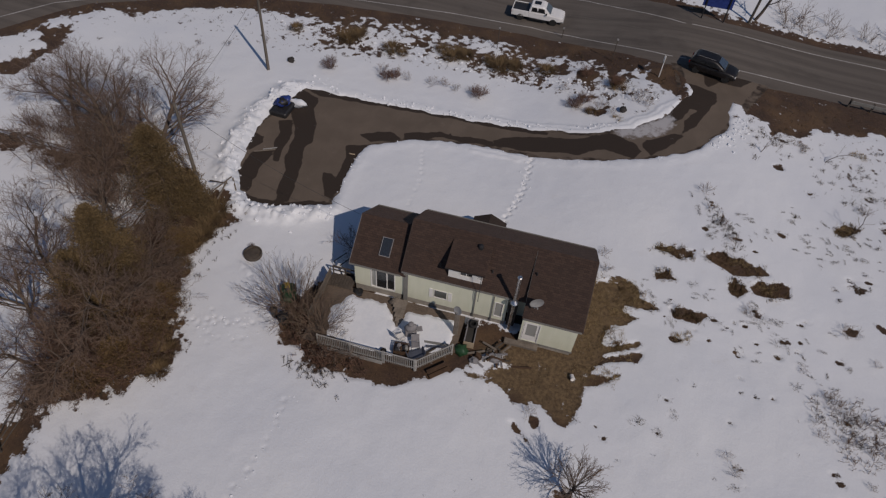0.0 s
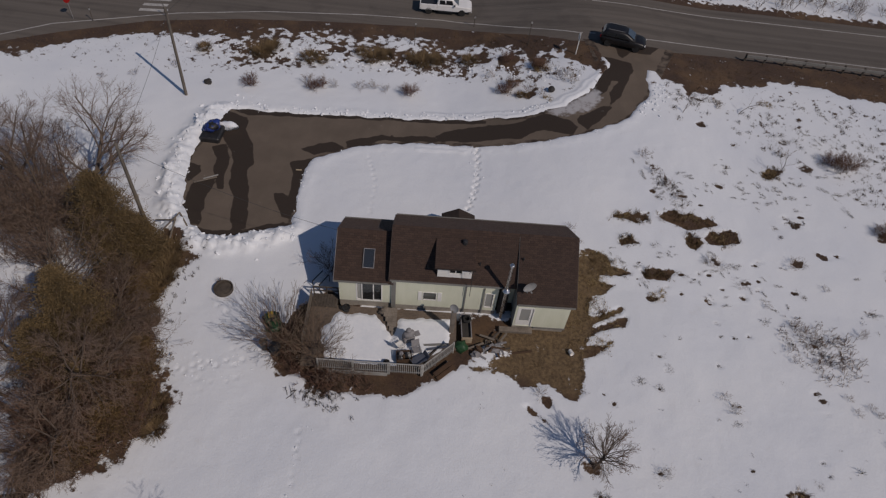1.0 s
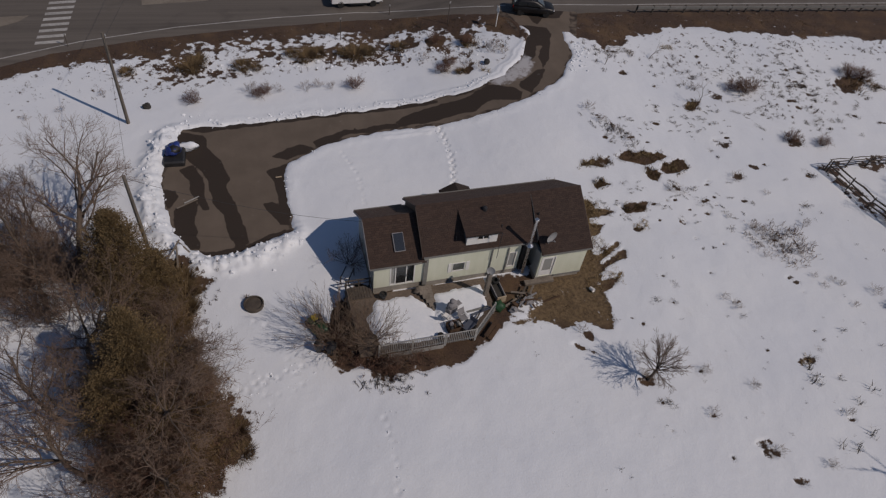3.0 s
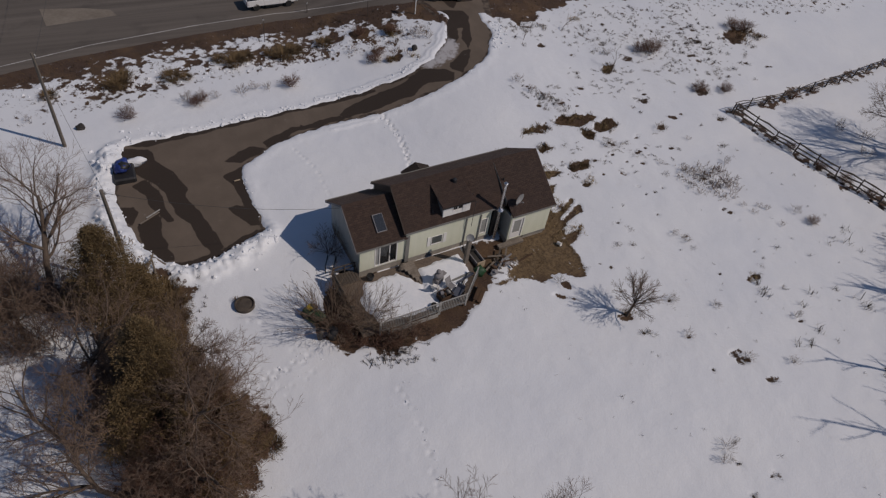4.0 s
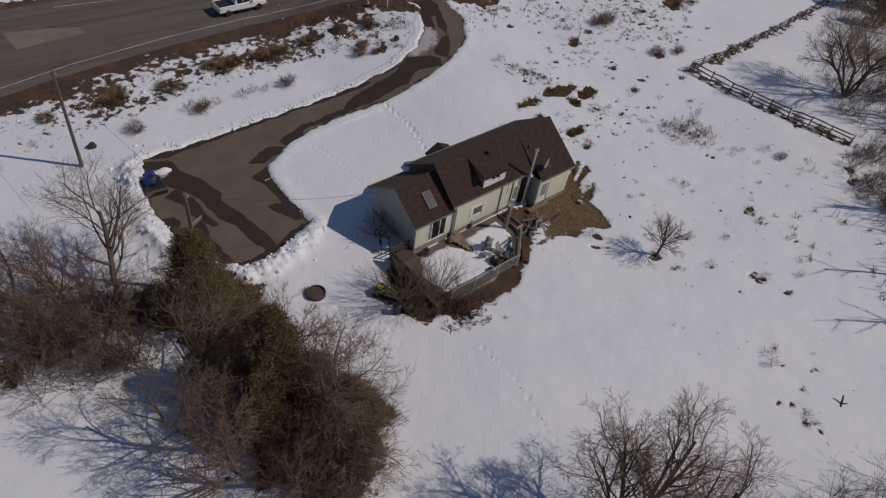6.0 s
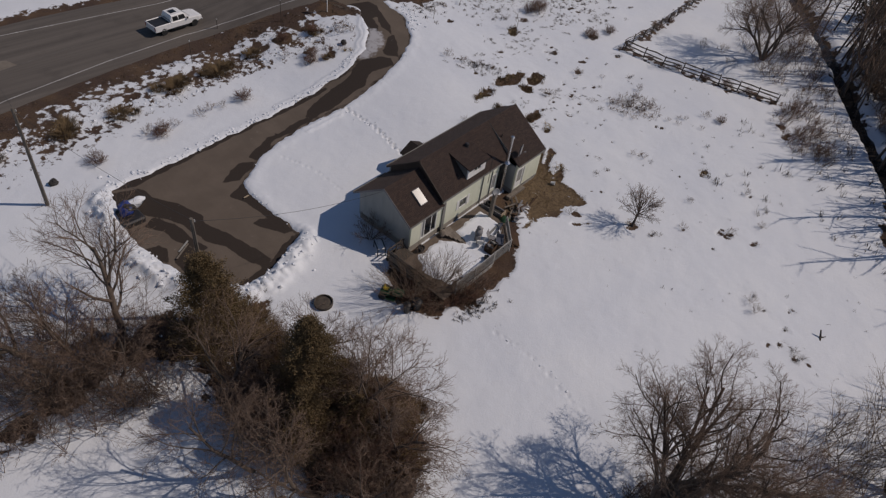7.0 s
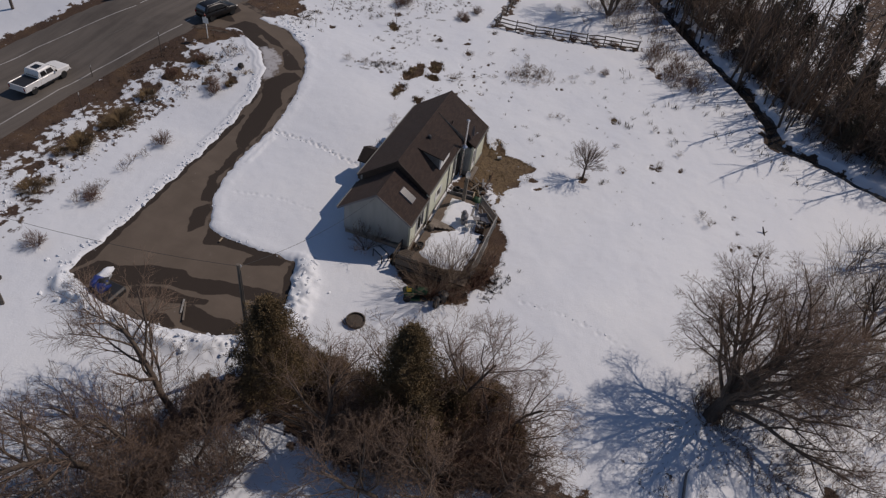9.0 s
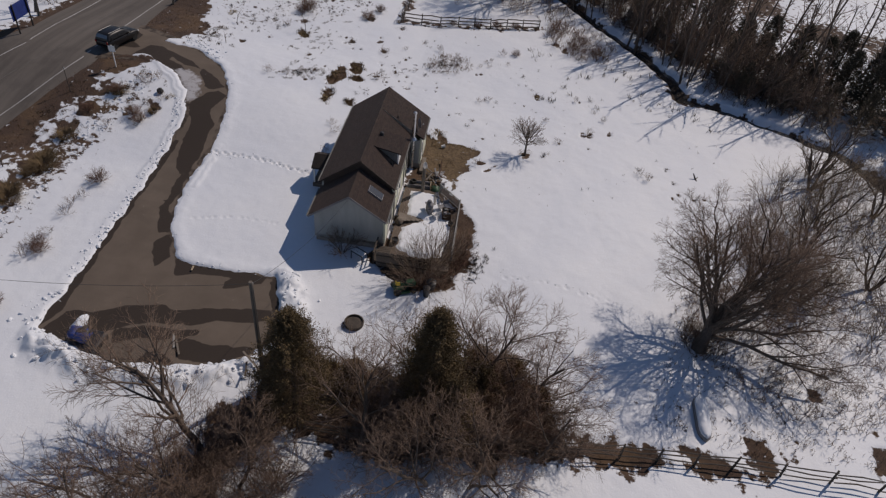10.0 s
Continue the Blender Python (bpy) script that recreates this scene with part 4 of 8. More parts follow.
# ---- the house ----
HOUSE = pose(0, 0, 0, 0, 0, 3.8)
RIDGE_Y, RIDGE_Z, PITCH, PITCH_S, PITCH_E = 2.38, 5.75, 0.735, 0.785, 0.645
EXT_RIDGE_Y, EXT_RIDGE_Z, EXT_PITCH, EXT_PITCH_N = 2.45, 5.0, 0.68, 0.735
house = thing("house", HOUSE, "pale green bungalow with brown shingle roof and lower side wing", "house")


def pierced(lo, hi, z0, z1, at, thick, holes, along="x"):
    """A wall along x or y with openings (from, to, sill, head) cut through it."""
    sh = Shape()
    cuts = sorted({lo, hi, *(h[0] for h in holes), *(h[1] for h in holes)})
    for a, b in zip(cuts, cuts[1:]):
        spans = [(z0, z1)]
        for h in holes:
            if h[0] <= a and h[1] >= b:
                spans = [(z0, h[2]), (h[3], z1)]
        for s, t in spans:
            if t - s > 0.01:
                sh.box(*(((a, at, s), (b, at + thick, t)) if along == "x" else ((at, a, s), (at + thick, b, t))))
    return sh


def slope(x0, x1, y_eave, y_ridge, z_ridge, pitch, thick=0.14):
    """One roof slope with a lap outward over the eave, its shingle courses in the UV map."""
    z = lambda y: z_ridge - pitch * abs(y - y_ridge)
    sh = Shape()
    ya, yb = y_eave, y_ridge
    v = [(x0, ya, z(ya)), (x1, ya, z(ya)), (x1, yb, z(yb)), (x0, yb, z(yb))]
    sh.add(v + [(x, y, h - thick) for x, y, h in v], [(0, 1, 2, 3), (7, 6, 5, 4), (0, 4, 5, 1), (1, 5, 6, 2), (2, 6, 7, 3), (3, 7, 4, 0)])
    return sh


def roofed(name, sh, parent, label=""):
    ob = part(name, sh, M["shingle"], parent, label)
    uv = ob.data.uv_layers.new(name="UVMap")
    for loop in ob.data.loops:
        c = ob.data.vertices[loop.vertex_index].co
        uv.data[loop.index].uv = (c.x, math.hypot(c.y - RIDGE_Y, (c.z - RIDGE_Z)))
    return ob


def window(parent, x0, x1, z0, z1, y, panes=1, wide=0.06, glass="glass", name="window", depth=0.1):
    w = part(name, Shape().box((x0, y - 0.02, z0), (x0 + wide, y + depth, z1)).box((x1 - wide, y - 0.02, z0), (x1, y + depth, z1))
             .box((x0 + wide, y - 0.02, z1 - wide), (x1 - wide, y + depth, z1)).box((x0 + wide, y - 0.02, z0), (x1 - wide, y + depth, z0 + wide)), M["trim"], parent, "white framed window")
    step_x = (x1 - x0 - 2 * wide) / panes
    for k in range(panes):
        a = x0 + wide + k * step_x
        part("pane", Shape().box((a + 0.01, y + 0.04, z0 + wide), (a + step_x - 0.01, y + 0.055, z1 - wide)), M[glass], w)
        if k:
            part("mullion", Shape().box((a - 0.025, y, z0 + wide), (a + 0.025, y + 0.07, z1 - wide)), M["trim"], w)
    return w


S_WALL, E_WALL, N_WALL = -0.34, -1.38, 5.35
part("foundation", Shape().box((3.2, S_WALL + 0.06, -0.4), (10.6, N_WALL - 0.06, 0.62)).box((10.6, 0.4, -0.4), (11.8, N_WALL - 0.06, 0.62)).box((11.8, E_WALL + 0.06, -0.4), (15.36, N_WALL - 0.06, 0.5))
     .box((-0.2, S_WALL + 0.1, -0.4), (3.2, 5.1, 0.72)), M["concrete"], house, "stained grey concrete foundation")
part("wall", pierced(3.35, 10.6, 0.62, 3.44, S_WALL, 0.16, [(5.5, 6.45, 1.36, 2.24), (9.75, 10.35, 0.95, 2.55)]), M["siding"], house, "pale green siding wall")
part("wall", pierced(11.8, 15.43, 0.5, 3.14, E_WALL, 0.16, [(11.98, 13.0, 0.55, 2.58)]), M["siding"], house, "pale green siding wall")
part("wall", pierced(-0.2, 3.35, 0.72, 2.98, S_WALL + 0.02, 0.16, [(0.95, 2.75, 0.80, 2.80)]), M["siding"], house, "pale green siding wall")
part("wall", pierced(3.35, 15.43, 0.5, 3.3, N_WALL, 0.16, [(5.0, 6.0, 1.6, 2.7), (7.35, 8.25, 0.6, 2.6), (11.0, 12.4, 1.6, 2.7)]), M["gable"], house)
part("wall", pierced(-0.2, 3.35, 0.5, 2.7, 5.05, 0.16, []), M["gable"], house)
part("wall", Shape().box((10.6, 0.4, 0.5), (11.8, 0.56, 3.9)), M["siding"], house)
# nook sides take the siding tone that has shade in its colour
part("wall", Shape().box((10.44, S_WALL + 0.16, 0.5), (10.6, 0.56, 3.2)), M["gable"], house)
part("wall", Shape().box((11.8, E_WALL + 0.16, 0.5), (11.96, 0.56, 2.9)), M["gable"], house, "side wall of the porch nook in a shaded tone")
zm = lambda y: RIDGE_Z - (PITCH if y > RIDGE_Y else PITCH_S) * abs(y - RIDGE_Y) - 0.15
zx = lambda y: RIDGE_Z - (PITCH if y > RIDGE_Y else PITCH_E) * abs(y - RIDGE_Y) - 0.15
ze = lambda y: EXT_RIDGE_Z - (EXT_PITCH_N if y > EXT_RIDGE_Y else EXT_PITCH) * abs(y - EXT_RIDGE_Y) - 0.15
part("gable_wall", Shape().prism([(E_WALL + 0.16, 0.5), (N_WALL, 0.5), (N_WALL, zx(N_WALL)), (RIDGE_Y, zx(RIDGE_Y)), (E_WALL + 0.16, zx(E_WALL + 0.16))], 15.27, 15.43, "x"), M["siding"], house)
# dark brown here stands in for the shadow on the wall above the wing
part("gable_wall", Shape().prism([(S_WALL + 0.16, 0.5), (N_WALL, 0.5), (N_WALL, zm(N_WALL)), (RIDGE_Y, zm(RIDGE_Y)), (S_WALL + 0.16, zm(S_WALL + 0.16))], 3.35, 3.51, "x"), M["fascia"], house)
part("gable_wall", Shape().prism([(S_WALL + 0.2, 0.5), (5.05, 0.5), (5.05, ze(5.05)), (EXT_RIDGE_Y, ze(EXT_RIDGE_Y)), (S_WALL + 0.2, ze(S_WALL + 0.2))], -0.2, -0.04, "x"), M["gable"], house, "siding gable end wall in a shaded tone")
# floor coloured near black to stand in for unlit rooms behind the glass
part("floor", Shape().box((3.5, -0.3, 0.64), (15.25, 5.3, 0.7)).box((-0.02, -0.28, 0.74), (3.3, 5.0, 0.79)), M["dark"], house)

roofed("roof_slope", slope(3.2, 11.72, -0.46, RIDGE_Y, RIDGE_Z, PITCH_S), house, "brown asphalt shingle roof slope")
roofed("roof_slope", slope(11.72, 15.68, -1.55, RIDGE_Y, RIDGE_Z, PITCH_E), house)
roofed("roof_slope", slope(3.2, 15.68, 5.70, RIDGE_Y, RIDGE_Z, PITCH), house)
roofed("roof_slope", slope(-0.5, 3.5, -0.44, EXT_RIDGE_Y, EXT_RIDGE_Z, EXT_PITCH), house)
roofed("roof_slope", slope(-0.5, 3.5, 5.62, EXT_RIDGE_Y, EXT_RIDGE_Z, EXT_PITCH_N), house)
roofed("ridge_cap", Shape().prism([(RIDGE_Y - 0.16, RIDGE_Z - 0.1), (RIDGE_Y, RIDGE_Z + 0.03), (RIDGE_Y + 0.16, RIDGE_Z - 0.1)], 3.19, 15.69, "x"), house)
roofed("ridge_cap", Shape().prism([(EXT_RIDGE_Y - 0.16, EXT_RIDGE_Z - 0.1), (EXT_RIDGE_Y, EXT_RIDGE_Z + 0.03), (EXT_RIDGE_Y + 0.16, EXT_RIDGE_Z - 0.1)], -0.51, 3.49, "x"), house)


def rake(x, y0, y1, zr, yr, pitch):
    z = lambda y: zr - pitch * abs(y - yr)
    return Shape().prism([(y0, z(y0) - 0.015), (y1, z(y1) - 0.015), (y1, z(y1) - 0.17), (y0, z(y0) - 0.17)], x - 0.02, x + 0.02, "x")


for x, ya, yb, zr, yr, pt in ((15.70, -1.55, RIDGE_Y, RIDGE_Z, RIDGE_Y, PITCH_E), (15.70, RIDGE_Y, 5.7, RIDGE_Z, RIDGE_Y, PITCH), (3.18, -0.46, RIDGE_Y, RIDGE_Z, RIDGE_Y, PITCH_S),
                              (3.18, RIDGE_Y, 5.7, RIDGE_Z, RIDGE_Y, PITCH), (-0.52, -0.44, EXT_RIDGE_Y, EXT_RIDGE_Z, EXT_RIDGE_Y, EXT_PITCH), (-0.52, EXT_RIDGE_Y, 5.62, EXT_RIDGE_Z, EXT_RIDGE_Y, EXT_PITCH_N)):
    part("rake_board", rake(x, ya, yb, zr, yr, pt), M["cover"] if x < 0 else M["fascia"], house)
ev = lambda y: RIDGE_Z - (PITCH if y > RIDGE_Y else PITCH_S) * abs(y - RIDGE_Y)
ex = lambda y: RIDGE_Z - PITCH_E * abs(y - RIDGE_Y)
for x0, x1, y, z in ((3.25, 10.75, -0.52, ev(-0.46)), (11.8, 15.63, -1.61, ex(-1.55)), (-0.5, 3.15, -0.50, EXT_RIDGE_Z - EXT_PITCH * (EXT_RIDGE_Y + 0.44)), (3.25, 15.63, 5.76, ev(5.7)), (-0.5, 3.15, 5.68, EXT_RIDGE_Z - EXT_PITCH_N * (5.62 - EXT_RIDGE_Y))):
    part("gutter", Shape().prism([(y - 0.045, z - 0.015), (y - 0.045, z - 0.085), (y + 0.055, z - 0.085), (y + 0.055, z - 0.015), (y + 0.04, z - 0.015), (y + 0.04, z - 0.07), (y - 0.03, z - 0.07), (y - 0.03, z - 0.015)], x0, x1, "x"), M["greytrim"], house, "dull grey eaves gutter")
part("roof_step", Shape().prism([(-0.46, ev(-0.46) - 0.14), (-0.46, ex(-0.46) - 0.02), (RIDGE_Y, RIDGE_Z - 0.02), (RIDGE_Y, RIDGE_Z - 0.16)], 11.70, 11.74, "x"), M["greytrim"], house)
for x, z1 in ((3.36, 3.1), (8.35, 3.15), (9.6, 3.1)):
    part("downpipe", Shape().box((x, S_WALL - 0.08, 0.3), (x + (0.3 if x < 4 else 0.08), S_WALL - 0.003, z1)), M["greytrim"], house, "dark grey downpipe")

# patio door, windows, doors
DY = S_WALL
door = part("patio_door", Shape().box((0.95, DY, 0.80), (1.03, DY + 0.16, 2.80)).box((2.67, DY, 0.80), (2.75, DY + 0.16, 2.80)).box((1.03, DY, 2.72), (2.67, DY + 0.16, 2.80)).box((1.03, DY, 0.80), (2.67, DY + 0.16, 0.88)), M["trim"], house, "white sliding patio door with dark glass")
for a, b, y in ((1.03, 1.32, DY + 0.08), (1.39, 2.1, DY + 0.05), (2.17, 2.67, DY + 0.08)):
    part("pane", Shape().box((a, y, 0.88), (b, y + 0.02, 2.72)), M["paleglass" if a < 1.2 else "glass"], door)
for a in (1.32, 2.10):
    part("stile", Shape().box((a, DY + 0.02, 0.88), (a + 0.07, DY + 0.14, 2.72)), M["trim"], door)
part("handle", Shape().box((2.12, DY - 0.025, 1.6), (2.15, DY + 0.02, 1.85)), M["grey"], door)
window(house, 5.5, 6.45, 1.36, 2.24, S_WALL - 0.01, 1, 0.045, glass="midglass")
for x in (5.18, 6.52):
    part("shutter", Shape().box((x, S_WALL - 0.035, 1.32), (x + 0.27, S_WALL - 0.003, 2.28), cut=0.008), M["trim"], house, "white window shutter")
window(house, 9.75, 10.35, 0.95, 2.55, S_WALL - 0.01, 1, glass="paleglass")
window(house, 5.0, 6.0, 1.6, 2.7, N_WALL + 0.08, 2)
window(house, 11.0, 12.4, 1.6, 2.7, N_WALL + 0.08, 2)
d = part("door", Shape().box((12.0, E_WALL + 0.03, 0.56), (12.98, E_WALL + 0.08, 1.12)).box((12.0, E_WALL + 0.03, 2.42), (12.98, E_WALL + 0.08, 2.57)).box((12.0, E_WALL + 0.03, 1.12), (12.16, E_WALL + 0.08, 2.42)).box((12.82, E_WALL + 0.03, 1.12), (12.98, E_WALL + 0.08, 2.42)), M["trim"], house, "white entry door with glazed upper half")
part("pane", Shape().box((12.16, E_WALL + 0.045, 1.12), (12.82, E_WALL + 0.065, 2.42)), M["paleglass"], d)
part("handle", Shape().tube([(12.9, E_WALL + 0.03, 1.5), (12.9, E_WALL - 0.03, 1.5), (12.82, E_WALL - 0.03, 1.5)], 0.015), M["grey"], d)
part("door_frame", Shape().box((11.93, E_WALL - 0.02, 0.52), (11.98, E_WALL + 0.1, 2.64)).box((13.0, E_WALL - 0.02, 0.52), (13.06, E_WALL + 0.1, 2.64)).box((11.98, E_WALL - 0.02, 2.58), (13.0, E_WALL + 0.1, 2.64)), M["trim"], house)
nd = part("door", Shape().box((7.37, N_WALL + 0.04, 0.6), (8.23, N_WALL + 0.09, 2.58), cut=0.01), M["trim"], house, "white panelled north door")
part("handle", Shape().tube([(8.1, N_WALL + 0.09, 1.6), (8.1, N_WALL + 0.15, 1.6), (8.0, N_WALL + 0.15, 1.6)], 0.015), M["grey"], nd)
part("door_step", Shape().box((10.9, E_WALL - 0.42, 0.12), (13.2, E_WALL - 0.02, 0.36), cut=0.02), M["wood"], house, "weathered grey timber door step")
part("bottom_trim", Shape().box((13.3, E_WALL - 0.03, 0.36), (15.46, E_WALL + 0.05, 0.49)), M["greytrim"], house)

# dormer
dorm = part("dormer", pierced(6.35, 8.62, 3.55, 4.72, -0.40, 0.12, [(7.1, 8.0, 4.05, 4.58)]), M["trim"], house, "white shed dormer with a small window")
# white dormer: the west cheek has its shade painted on as grey
part("dormer_cheek", Shape().prism([(-0.28, 3.6), (-0.28, 4.78), (1.5, 5.12), (0.9, 4.55)], 6.35, 6.45, "x"), M["greytrim"], dorm)
part("dormer_cheek", Shape().prism([(-0.28, 3.6), (-0.28, 4.78), (1.5, 5.12), (0.9, 4.55)], 8.52, 8.62, "x"), M["trim"], dorm)
dz = lambda y: 4.83 + 0.195 * (y + 0.62)
dr = Shape().add([(6.15, -0.62, dz(-0.62)), (8.82, -0.62, dz(-0.62)), (8.82, 1.85, dz(1.85)), (6.15, 1.85, dz(1.85)), (6.15, -0.62, dz(-0.62) - 0.1), (8.82, -0.62, dz(-0.62) - 0.1), (8.82, 1.85, dz(1.85) - 0.1), (6.15, 1.85, dz(1.85) - 0.1)],
               [(0, 1, 2, 3), (7, 6, 5, 4), (0, 4, 5, 1), (1, 5, 6, 2), (2, 6, 7, 3), (3, 7, 4, 0)])
roofed("dormer_roof", dr, dorm)
part("fascia", Shape().box((6.14, -0.645, dz(-0.62) - 0.14), (8.83, -0.622, dz(-0.62) - 0.012)), M["shingle"], dorm)
window(dorm, 7.1, 8.0, 4.05, 4.58, -0.41, 2, 0.05)
dorm.matrix_basis = Matrix.Translation((0, 0.26, 0.10))

# skylight on the wing roof
N_E = Vector((0, -EXT_PITCH, 1)).normalized()
sk = lambda x, y, up: Vector((x, y, EXT_RIDGE_Z - EXT_PITCH * (EXT_RIDGE_Y - y))) + N_E * up


def tilted(x0, x1, y0, y1, lo, hi):
    return Shape().add([sk(x, y, u) for u in (lo, hi) for x, y in ((x0, y0), (x1, y0), (x1, y1), (x0, y1))], [(0, 3, 2, 1), (4, 5, 6, 7), (0, 1, 5, 4), (1, 2, 6, 5), (2, 3, 7, 6), (3, 0, 4, 7)])


fr = Shape()
for a in ((1.36, 2.12, 0.32, 0.36), (1.36, 2.12, 1.38, 1.42), (1.36, 1.40, 0.36, 1.38), (2.08, 2.12, 0.36, 1.38)):
    t = tilted(*a, 0.0, 0.13)
    fr.add(t.v, t.f)
light = part("skylight", fr, M["cover"], house, "grey framed roof skylight")
part("pane", Shape().add([sk(x, y, u + 0.10 * (x - 1.4)) for u in (0.08, 0.1) for x, y in ((1.40, 0.36), (2.08, 0.36), (2.08, 1.38), (1.40, 1.38))], [(0, 3, 2, 1), (4, 5, 6, 7), (0, 1, 5, 4), (1, 2, 6, 5), (2, 3, 7, 6), (3, 0, 4, 7)]), M["skyglass"], light)

# stove flue, vents, mast, porch
flue = part("flue_pipe", Shape().tube([(11.0, -0.72, 0.45), (11.0, -0.72, 6.02)], 0.11, 14), M["steel"], house, "tall stainless steel stove flue")
part("flue_collar", Shape().lathe([(0.30, 0), (0.27, 0.05), (0.13, 0.2), (0.125, 0.22)], 16, pose(11.0, -0.72, 3.50)), M["steel"], flue)
part("flue_cap", Shape().lathe([(0.125, 0), (0.16, 0.02), (0.16, 0.12), (0.12, 0.16), (0.03, 0.19)], 14, pose(11.0, -0.72, 6.02)), M["steel"], flue)
# near-black box that darkens the nook behind the flue
part("flue_box", Shape().box((10.72, -0.5, 0.5), (11.28, 0.38, 3.3), cut=0.01), M["black"], house, "black box in the nook behind the flue")
for x, y, r in ((8.05, 1.6, 0.16), (5.7, 0.3, 0.05), (9.15, 0.6, 0.05), (12.0, 0.9, 0.05)):
    base = dz(y) + 0.06 if 6.2 < x < 8.8 else (ex(y) if x > 11.72 else ev(y))
    part("roof_vent", Shape().lathe([(r * 1.2, -0.05), (r, 0.12), (r * 1.15, 0.16), (r * 0.9, 0.24), (0.02, 0.28)], 10, pose(x, y, base)), M["black"], house)
part("aerial_mast", Shape().tube([(8.62, -0.72, 2.6), (8.62, -0.72, 5.2)], 0.02, 6).tube([(8.35, -0.72, 5.0), (8.9, -0.72, 5.0)], 0.012, 5).tube([(8.4, -0.72, 5.12), (8.85, -0.72, 5.12)], 0.012, 5), M["black"], house, "thin dark aerial mast")
porch = part("porch_roof", Shape().prism([(6.55, 2.1), (7.8, 2.75), (9.05, 2.1), (9.05, 1.98), (7.8, 2.62), (6.55, 1.98)], N_WALL + 0.16, 7.3, "y"), M["shingle"], house, "small gabled porch roof")
for x in (6.75, 8.85):
    part("porch_post", Shape().box((x - 0.06, 7.05, 0.3), (x + 0.06, 7.17, 2.06)), M["trim"], porch)
part("porch_floor", Shape().box((6.6, N_WALL + 0.17, 0.0), (9.0, 7.25, 0.5), cut=0.02), M["deckwood"], porch)
part("porch_gable", Shape().prism([(6.75, 2.06), (7.8, 2.6), (8.85, 2.06)], 7.17, 7.23, "y"), M["greytrim"], porch)


def satellite_dish(m, r, label, mast):
    ob = thing("satellite_dish", m, label, "satellite dish")
    rows = [(r * k / 5, 0.28 * r * (k / 5) ** 2) for k in range(1, 6)]
    face = pose(0, 0, mast, 90, 0, 20)
    part("reflector", Shape().lathe([(0.01, 0)] + rows + [(r * 1.02, 0.28 * r + 0.01), (r * 0.8, 0.17 * r - 0.02), (0.05, -0.03)], 20, face), M["grey"], ob, smooth=True)
    part("mast", Shape().tube([(0, 0, -0.02), (0, 0, mast)], 0.03, 8), M["grey"], ob)
    part("arm", Shape().tube([face @ Vector((0, -r * 0.95, 0.25 * r)), face @ Vector((0, -r * 0.25, r * 0.95))], 0.016, 6), M["grey"], ob)
    part("receiver", Shape().box((-0.04, -0.04, -0.05), (0.04, 0.04, 0.08), face @ Matrix.Translation((0, -r * 0.25, r * 0.95)), 0.01), M["grey"], ob)
    return ob


satellite_dish(HOUSE @ pose(12.35, -0.9, ex(-0.9) - 0.01), 0.46, "grey satellite dish standing on the brown roof", 0.75)

# ---- the deck ----
DECK = 0.45
deck = thing("deck", HOUSE, "low snow-covered wooden deck with peeling white railing", "deck")
for k in range(22):
    x = -2.05 + k * 0.46
    y0 = -5.55 if x < 5.6 else -5.55 + (x - 5.6) * 0.85
    part("joist", Shape().box((x, y0 + 0.1, 0.16), (x + 0.05, -0.66, 0.40)), M["deckwood"], deck)
for k in range(34):
    y = -5.56 + k * 0.145
    xe = 5.75 + max(0, (y + 5.55)) / 0.85 if y < -3.7 else 7.95
    part("deck_board", Shape().box((-2.1, y, 0.402), (xe, y + 0.135, DECK), cut=0.006), M["deckwood"], deck)


def railing(a, b, every=0.125, top=1.08):
    a, b = Vector(a), Vector(b)
    run = b - a
    n = max(1, round(run.length / 1.9))
    way = math.degrees(math.atan2(run.y, run.x))
    for k in range(n + 1):
        p = a + run * (k / n)
        part("post", Shape().box((-0.05, -0.05, -0.25), (0.05, 0.05, top + 0.03), cut=0.006), M["rail"], deck, m=pose(p.x, p.y, DECK, 0, 0, way))
    mid = (a + b) / 2
    half = run.length / 2
    for z in (0.1, top - 0.06):
        part("rail", Shape().box((-half, -0.03, z), (half, 0.03, z + 0.06), cut=0.006), M["rail"], deck, m=pose(mid.x, mid.y, DECK, 0, 0, way))
    count = int(run.length / every)
    sh = Shape().box((-0.02, -0.055, 0.02), (0.02, -0.031, top - 0.02))
    me = mesh_of("baluster", sh.v, sh.f, M["rail"])
    for k in range(count):
        p = a + run * ((k + 0.5) / count)
        ob = new("baluster", me)
        ob.parent, ob.matrix_basis = deck, pose(p.x, p.y, DECK, 0, 0, way)


railing((-0.9, -5.62, 0), (3.6, -5.62, 0))
railing((3.66, -5.62, 0), (5.75, -5.62, 0))
railing((5.8, -5.58, 0), (7.75, -3.72, 0), top=0.98)
part("skirt_board", Shape().box((-0.3, -5.70, 0.02), (3.55, -5.67, 0.42), cut=0.005), M["rail"], deck, "flaking white skirt board")
for k in range(3):
    part("stair_tread", Shape().box((-0.75, 0.12 + 0.30 * k, 0.32 - 0.15 * k), (0.75, 0.42 + 0.30 * k, 0.37 - 0.15 * k), cut=0.006), M["rust"], deck, "red-brown stair tread", m=pose(6.95, -4.85, 0, 0, 0, 223.5))
for k in range(27):
    part("screen_slat", Shape().box((-0.012, 0, 0.0), (0.012, 0.145, 1.42 + 0.05 * math.sin(k * 2.1)), cut=0.004), M["wood"], deck, m=pose(-2.14, -4.2 + k * 0.155, 0.05))
part("screen_rail", Shape().box((-2.2, -4.25, 0.4), (-2.155, 0.0, 0.5)).box((-2.2, -4.25, 1.1), (-2.155, 0.0, 1.2)), M["log"], deck)

